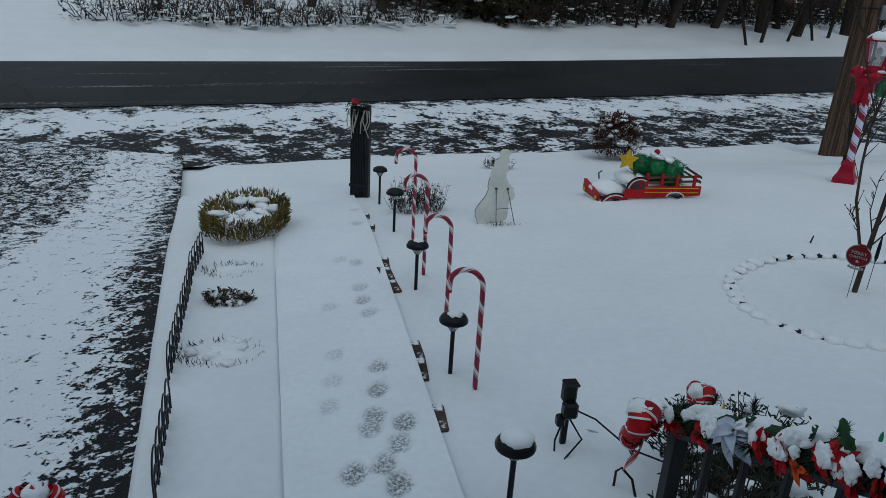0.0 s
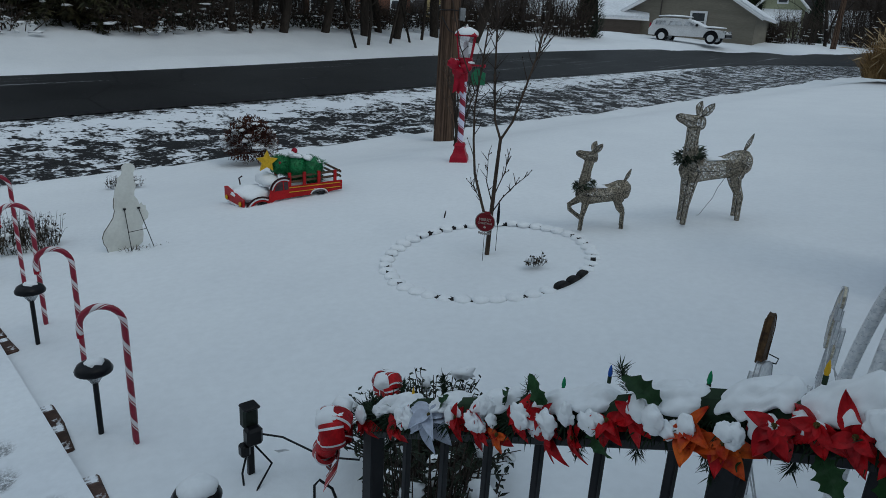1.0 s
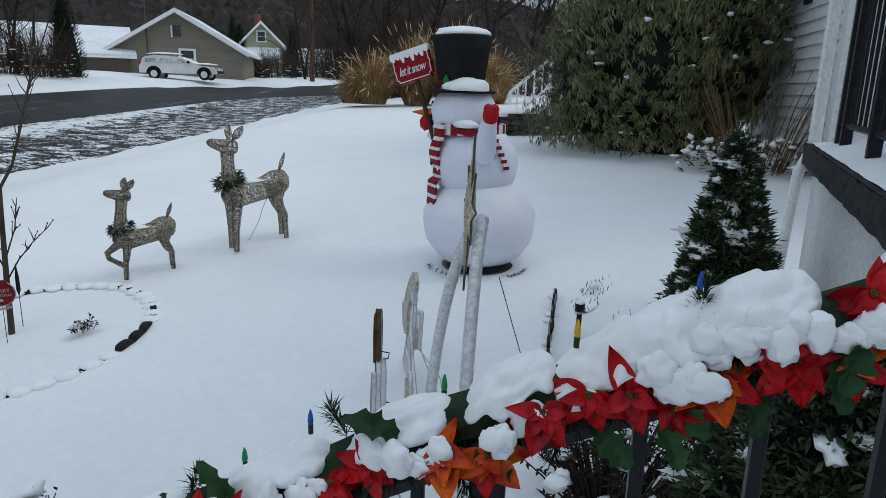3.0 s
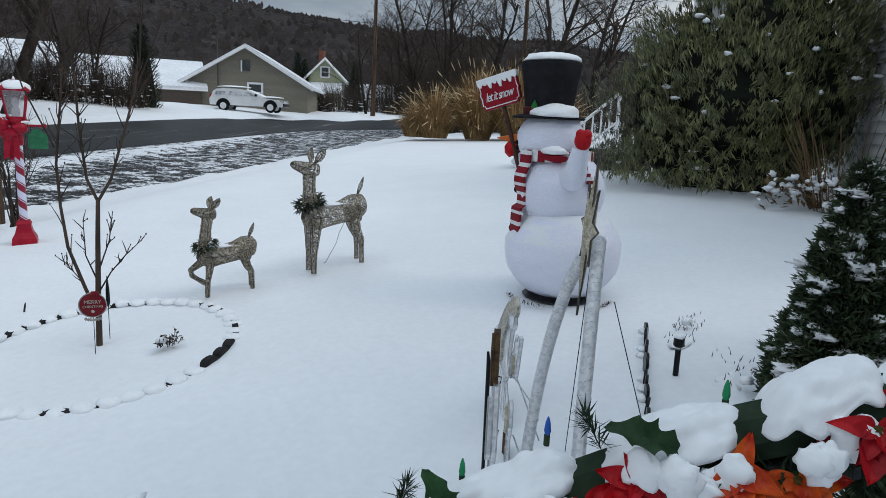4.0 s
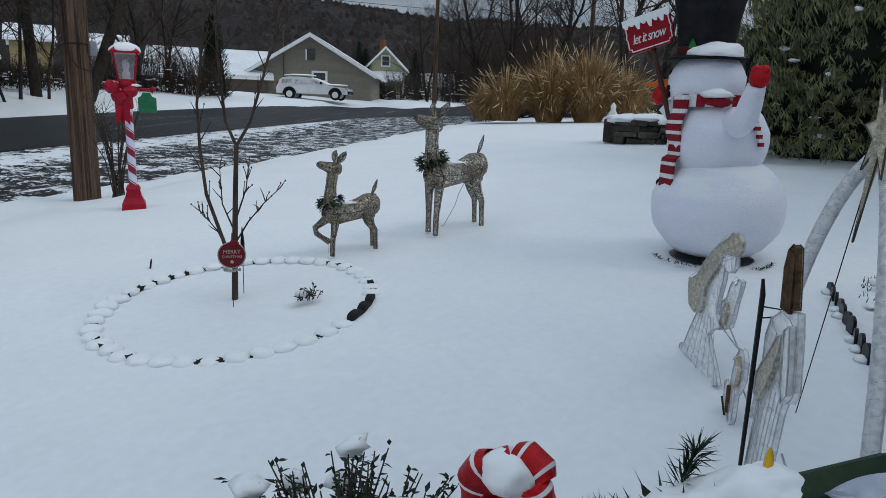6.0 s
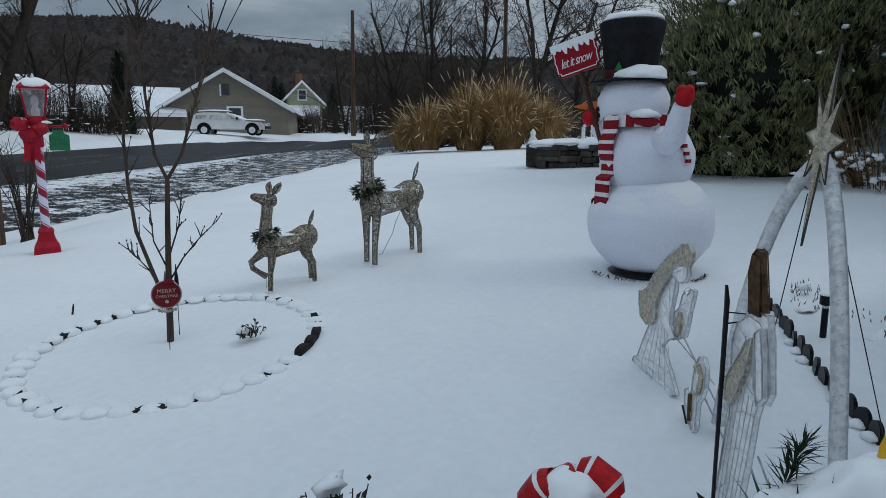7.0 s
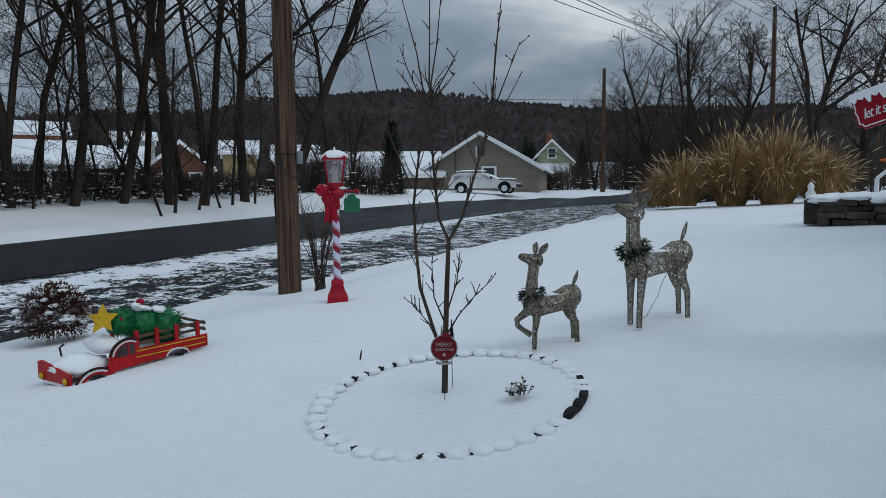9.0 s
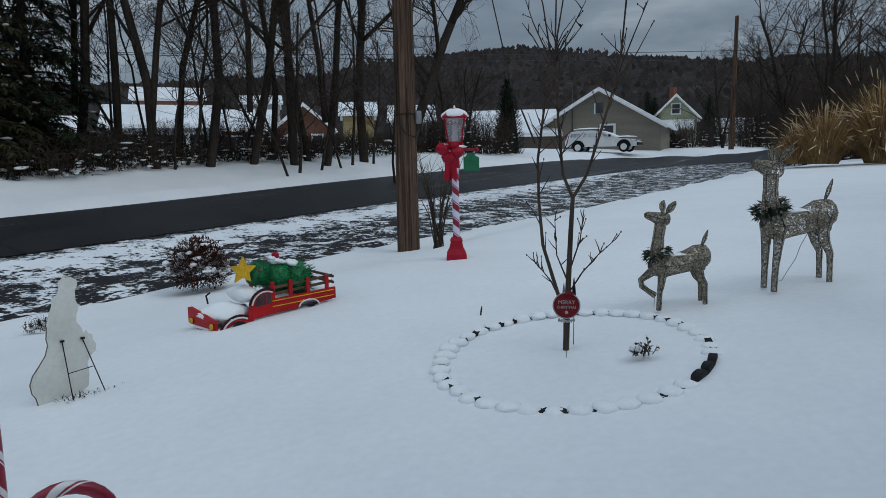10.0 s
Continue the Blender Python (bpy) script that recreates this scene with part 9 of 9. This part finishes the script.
    if porch:
        slab([P(0.3, -2.2, H * 0.62), P(width - 0.3, -2.2, H * 0.62), P(width - 0.3, 0, H * 0.86), P(0.3, 0, H * 0.86)], "porch_roof")
        for u in (0.06, 0.5, 0.94):
            part("porch_post", M().box(P(u * width, -2.0, H * 0.3), (0.15, 0.15, H * 0.64)), TRIM, t)
        part("porch_rail", M().box(P(width / 2, -2.05, 0.55), (width * 0.9, 0.1, 0.9), Matrix.Rotation(math.atan2(ex.y, ex.x), 3, "Z")), surface("dark_red_panel", (0.12, 0.02, 0.02)), t, "dark red porch rail")
        part("door", M().box(P(width * 0.3, -0.06, 1.1), (0.95, 0.1, 2.1), Matrix.Rotation(math.atan2(ex.y, ex.x), 3, "Z")), TRIM, t, "white front door")
    if chimney:
        part("chimney", M().box(P(width * 0.42, depth * 0.5, G + 0.5), (0.6, 0.6, 1.6)), surface("chimney_brick", (0.2, 0.08, 0.05), None, 3, 20), t, "brick chimney")
    return t, P, width


TAN = (0.235, 0.215, 0.175)
t, P, w = house(47.1, 37.7, 54, 1.0, 3.45, 6.05, 10, TAN, "tan clapboard house with a snow-edged gable", True, [(0.57, 1.85, 0.95, 1.2)], d1=52.5)
part("gable_vent", M().box(P(w * 0.5, -0.05, 3.75), (0.5, 0.1, 0.75), Matrix.Rotation(radians(-54), 3, "Z")), DARK_GLASS, t, "dark louvred vent")
part("vent_trim", M().box(P(w * 0.46, -0.06, 3.7), (0.1, 0.12, 0.8), Matrix.Rotation(radians(-54), 3, "Z")), TRIM, t)
part("meter_pole", M().tube([P(w * 0.27, -0.15, 0), P(w * 0.27, -0.15, 5.6)], 0.05, 6), DEER_FRAME, t, "grey service mast")
house(54.6, 46.0, 53.4, 1.0, 3.0, 4.9, 9, (0.16, 0.13, 0.11), "brown low house wing under a broad snowy roof", False, [(0.3, 1.6, 1.4, 1.0)])
house(38.15, 35.0, 84, 1.2, 5.6, 7.9, 8, (0.40, 0.42, 0.28), "pale yellow-green cottage with a porch roof", True, [(0.5, 5.2, 0.9, 1.1)], porch=True, chimney=True)
house(81.5, 73.5, 58, -1.0, 4.2, 5.9, 9, (0.42, 0.44, 0.45), "white ranch house behind the trees", False, [(0.2, 3.9, 1.2, 1.2), (0.36, 3.9, 1.2, 1.2), (0.56, 3.9, 2.4, 1.2), (0.8, 3.9, 1.2, 1.2)])
house(73.2, 69.5, 60, -1.0, 4.0, 5.7, 9, (0.13, 0.075, 0.055), "dark brick house with a snowy roof behind the trees", False, [(0.3, 3.7, 1.0, 1.3), (0.7, 3.7, 1.0, 1.3)])
house(69.0, 64.6, 57, -1.0, 3.9, 5.7, 10, (0.17, 0.085, 0.06), "red brick gabled house behind the trees", True, [(0.3, 3.6, 0.8, 1.4), (0.75, 3.6, 0.8, 1.4)])
house(63.6, 61.0, 82, 0.0, 6.6, 8.2, 9, (0.34, 0.27, 0.14), "yellowish house far behind the trees", False, [(0.4, 3.2, 1.4, 1.0)])
house(79.5, 74.5, 95, 0.0, 9.4, 11.2, 10, (0.28, 0.14, 0.1), "distant brick house under snow", False, [(0.3, 4, 1.5, 1.2), (0.7, 4, 1.5, 1.2)])
house(71.5, 68.6, 105, 0.0, 9.8, 11.2, 10, (0.4, 0.4, 0.4), "distant pale house under snow", False, [(0.4, 4, 1.5, 1.2)])
house(59.6, 56.2, 78, 0.2, 5.6, 7.4, 9, (0.4, 0.4, 0.42), "distant white house with a snowy roof", False, [(0.5, 2.6, 1.2, 1.0)])
house(88.5, 83.5, 62, -1.0, 3.0, 5.2, 9, (0.36, 0.38, 0.4), "pale house half hidden by evergreens", False, [(0.4, 1.4, 1.4, 1.2)])
house(34.2, 31.0, 110, 1.5, 4.6, 6.4, 9, (0.36, 0.34, 0.32), "distant low house at the end of the road", False, [(0.4, 3, 1.4, 1.0)])


# ---- parked car ----
FROSTED = surface("snowed_glass", (0.62, 0.64, 0.67), (0.16, 0.17, 0.18), 3, 20, 0.4, mix=(0.3, 0.55))


def suv():
    ax, ay = bearing(44.9, 47.6)
    bx, by = bearing(39.3, 46.4)
    ln = math.hypot(bx - ax, by - ay)
    zc = min(ground_z(ax, ay), ground_z(bx, by))
    t = thing("parked_suv", ((ax + bx) / 2, (ay + by) / 2, 1.40), "silver SUV under snow parked beside the tan house", "car", turn=math.degrees(math.atan2(by - ay, bx - ax)))
    paint = surface("silver_paint", (0.80, 0.81, 0.82), (0.72, 0.73, 0.74), 2, 30, 0.35, 0.15)
    k = ln / 4.6
    S = lambda pts: [(u * k, v * 0.93) for u, v in pts]
    body = S([(-2.3, 0.42), (-2.32, 0.8), (-2.2, 1.02), (1.0, 1.0), (1.9, 0.9), (2.28, 0.72), (2.3, 0.42)])
    part("body", M().plate(body, 1.75), paint, t)
    cabin = S([(-2.24, 0.98), (-2.12, 1.36), (-1.9, 1.5), (-1.5, 1.56), (-0.6, 1.56), (-0.1, 1.5), (0.3, 1.36), (1.15, 0.98)])
    part("cabin", M().plate(cabin, 1.5), paint, t)
    for u0, u1 in ((-2.0, -1.25), (-1.15, -0.3), (-0.2, 0.62)):
        for sd in (-1, 1):
            part("side_window", M().plate(S([(u0, 1.1), (u0 + 0.08, 1.36), (u1 - 0.1 if u1 < 0.5 else 0.1, 1.36), (u1, 1.1)]), 0.03, (0, sd * 0.755, 0)), FROSTED, t, "frosted side window")
    for u in (-1.45, 1.5):
        for sd in (-1, 1):
            wh = part("wheel", M().lathe([(0.2, -0.1), (0.33, -0.1), (0.35, -0.05), (0.35, 0.05), (0.33, 0.1), (0.2, 0.1)], 20, (u * k, sd * 0.8, 0.35), Matrix.Rotation(radians(90), 3, "X")), BLACK_PLASTIC, t, "black tyre", True)
            part("rim", M().lathe([(0.02, -0.11), (0.21, -0.105), (0.21, 0.105), (0.02, 0.11)], 16, (u * k, sd * 0.8, 0.35), Matrix.Rotation(radians(90), 3, "X")), paint, wh, "grey wheel rim", True)
            part("arch_trim", M().plate([(u * k + 0.46 * math.cos(a / 8 * math.pi), 0.36 + 0.46 * math.sin(a / 8 * math.pi)) for a in range(9)], 0.03, (0, sd * 0.875, 0)), BLACK_PLASTIC, t)
    part("bumper", M().box((2.28 * k, 0, 0.5), (0.14, 1.7, 0.24), None, 0.04), BLACK_PLASTIC, t)
    part("bumper", M().box((-2.3 * k, 0, 0.52), (0.12, 1.7, 0.26), None, 0.04), BLACK_PLASTIC, t)
    for sd in (-1, 1):
        part("headlight", M().box((2.2 * k, sd * 0.68, 0.74), (0.18, 0.3, 0.14), None, 0.03), LENS, t, "clear headlight")
        part("mirror", M().box((0.6 * k, sd * 0.88, 1.08), (0.14, 0.2, 0.15), None, 0.03), BLACK_PLASTIC, t)
        part("tail_light", M().box((-2.28 * k, sd * 0.74, 0.95), (0.08, 0.14, 0.34), None, 0.02), RED, t, "red tail light")
    part("roof_snow", M().blob((-1.0 * k, 0, 1.55), (1.1 * k, 0.74, 0.11), 3, 0.06, 2, 20, 8, 0.3), SNOW_LUMP, t, "snow on the roof", True)
    part("hood_snow", M().blob((1.35 * k, 0, 0.97), (0.8 * k, 0.8, 0.10), 5, 0.06, 2, 20, 8, 0.3), SNOW_LUMP, t, "snow on the hood", True)
    part("screen_snow", M().plate(S([(-0.05, 1.54), (0.3, 1.42), (1.16, 1.03), (1.16, 0.98), (0.3, 1.34), (-0.05, 1.46)]), 1.35), SNOW_LUMP, t, "snow on the windscreen")


suv()


# ---- small far things ----
def far_stair_rail():
    a, b = Vector((13.8, 4.0, 2.12)), Vector((13.65, 4.78, 1.42))
    t = thing("white_stair_railing", (13.7, 4.4, 0.9), "white wooden stair railing beyond the stone planter", "railing")
    o = Vector((13.7, 4.4, 0.9))
    part("handrail", M().tube([a - o, b - o], 0.032, 6), TRIM, t)
    part("lower_rail", M().tube([a - o - Vector((0, 0, 0.55)), b - o - Vector((0, 0, 0.55))], 0.022, 6), TRIM, t)
    for i in range(6):
        p = a.lerp(b, i / 5) - o
        part("baluster", M().box(p - Vector((0, 0, 0.29)), (0.028, 0.028, 0.56)), TRIM, t)
    for p in (a, b):
        zb = lawn_z(p.x, p.y)
        part("post", M().box(Vector((p.x, p.y, (p.z + zb) / 2)) - o, (0.06, 0.06, p.z - zb)), TRIM, t)


far_stair_rail()


def statuette():
    x, y = bearing(17.6, 15.5, (0.2, 1.55))
    m = M().lathe([(0.13, 0.0), (0.12, 0.1), (0.08, 0.3), (0.1, 0.42), (0.05, 0.5), (0.065, 0.58), (0.01, 0.66)], 12)
    solid("garden_statue", m, CONCRETE, "small pale garden statue beside the planter", "statue", True, (x, y, lawn_z(x, y)))


statuette()


# ---- wooded ridge on the horizon ----
def ridge_el(az):
    pts = [(-60, 3), (-10, 4), (10, 5.2), (20, 6.0), (30, 6.4), (37.8, 7.0), (44, 7.7), (50, 8.3), (54, 8.1), (60, 7.2), (66, 6.4), (78, 5.6), (95, 4.8), (140, 3.5), (200, 2.5)]
    for (a, e), (b, g) in zip(pts, pts[1:]):
        if a <= az <= b:
            f = (az - a) / (b - a)
            f = f * f * (3 - 2 * f)
            return e + (g - e) * f
    return 3


def ridge():
    forest = surface("winter_forest", (0.052, 0.045, 0.044), (0.032, 0.029, 0.030), 0.02, 0.35, 1.0, 0, 1.0, 3.0, 0.1, fine_amt=0.5, extra=lambda nt, c, co: mix_col(nt, ramp(nt, noise_tex(nt, co, 0.05, 8, 0.75), [(0.56, (0, 0, 0)), (0.72, (0.22, 0.22, 0.22))]), c, (0.22, 0.23, 0.25)))
    m = M()
    rng = random.Random(2)

    def f(u, v):
        az = -60 + 260 * u
        d = 260 + 640 * v
        top = 900 * math.tan(radians(ridge_el(az)))
        z = -4 + (top + 4) * step(0.0, 1.0, v) ** 0.9
        x, y = bearing(az, d)
        z += (9 * noise.noise(Vector((x * 0.012, y * 0.012, 0))) + 4 * noise.noise(Vector((x * 0.05, y * 0.05, 3)))) * step(0.1, 0.5, v)
        return (x, y, z)
    m.grid(240, 26, f)
    solid("backdrop", m, forest, "brown wooded ridge under a grey sky", "hill", True, kind="structure")
    tw = M()
    for i in range(15000):
        az = rnd(rng, 5, 110)
        v = rng.choice((1.0, 0.985, 0.97, 0.94, rnd(rng, 0.3, 0.95), rnd(rng, 0.3, 0.95)))
        x, y, z = f((az + 60) / 260, v)
        h = rnd(rng, 4, 9)
        w = Vector((-math.sin(radians(az)), math.cos(radians(az)), 0))
        p = Vector((x, y, z - 2))
        tw.add([p - w * 0.5, p + w * 0.5, p + Vector((0, 0, h * 0.6)) + w * rnd(rng, 1.2, 3.0), p + Vector((0, 0, h)) + w * rnd(rng, -1, 1), p + Vector((0, 0, h * 0.6)) - w * rnd(rng, 1.2, 3.0)], [(0, 1, 2, 3, 4)])
    tagged(solid("far_woods", tw, surface("far_crowns", (0.085, 0.074, 0.070), (0.055, 0.048, 0.047), 0.03, 0.3, 1.0, 0, 0, 1.0, 0.1, extra=island_tint(0.5)), "bare trees along the far ridge", "woods"), kind="stuff")


ridge()
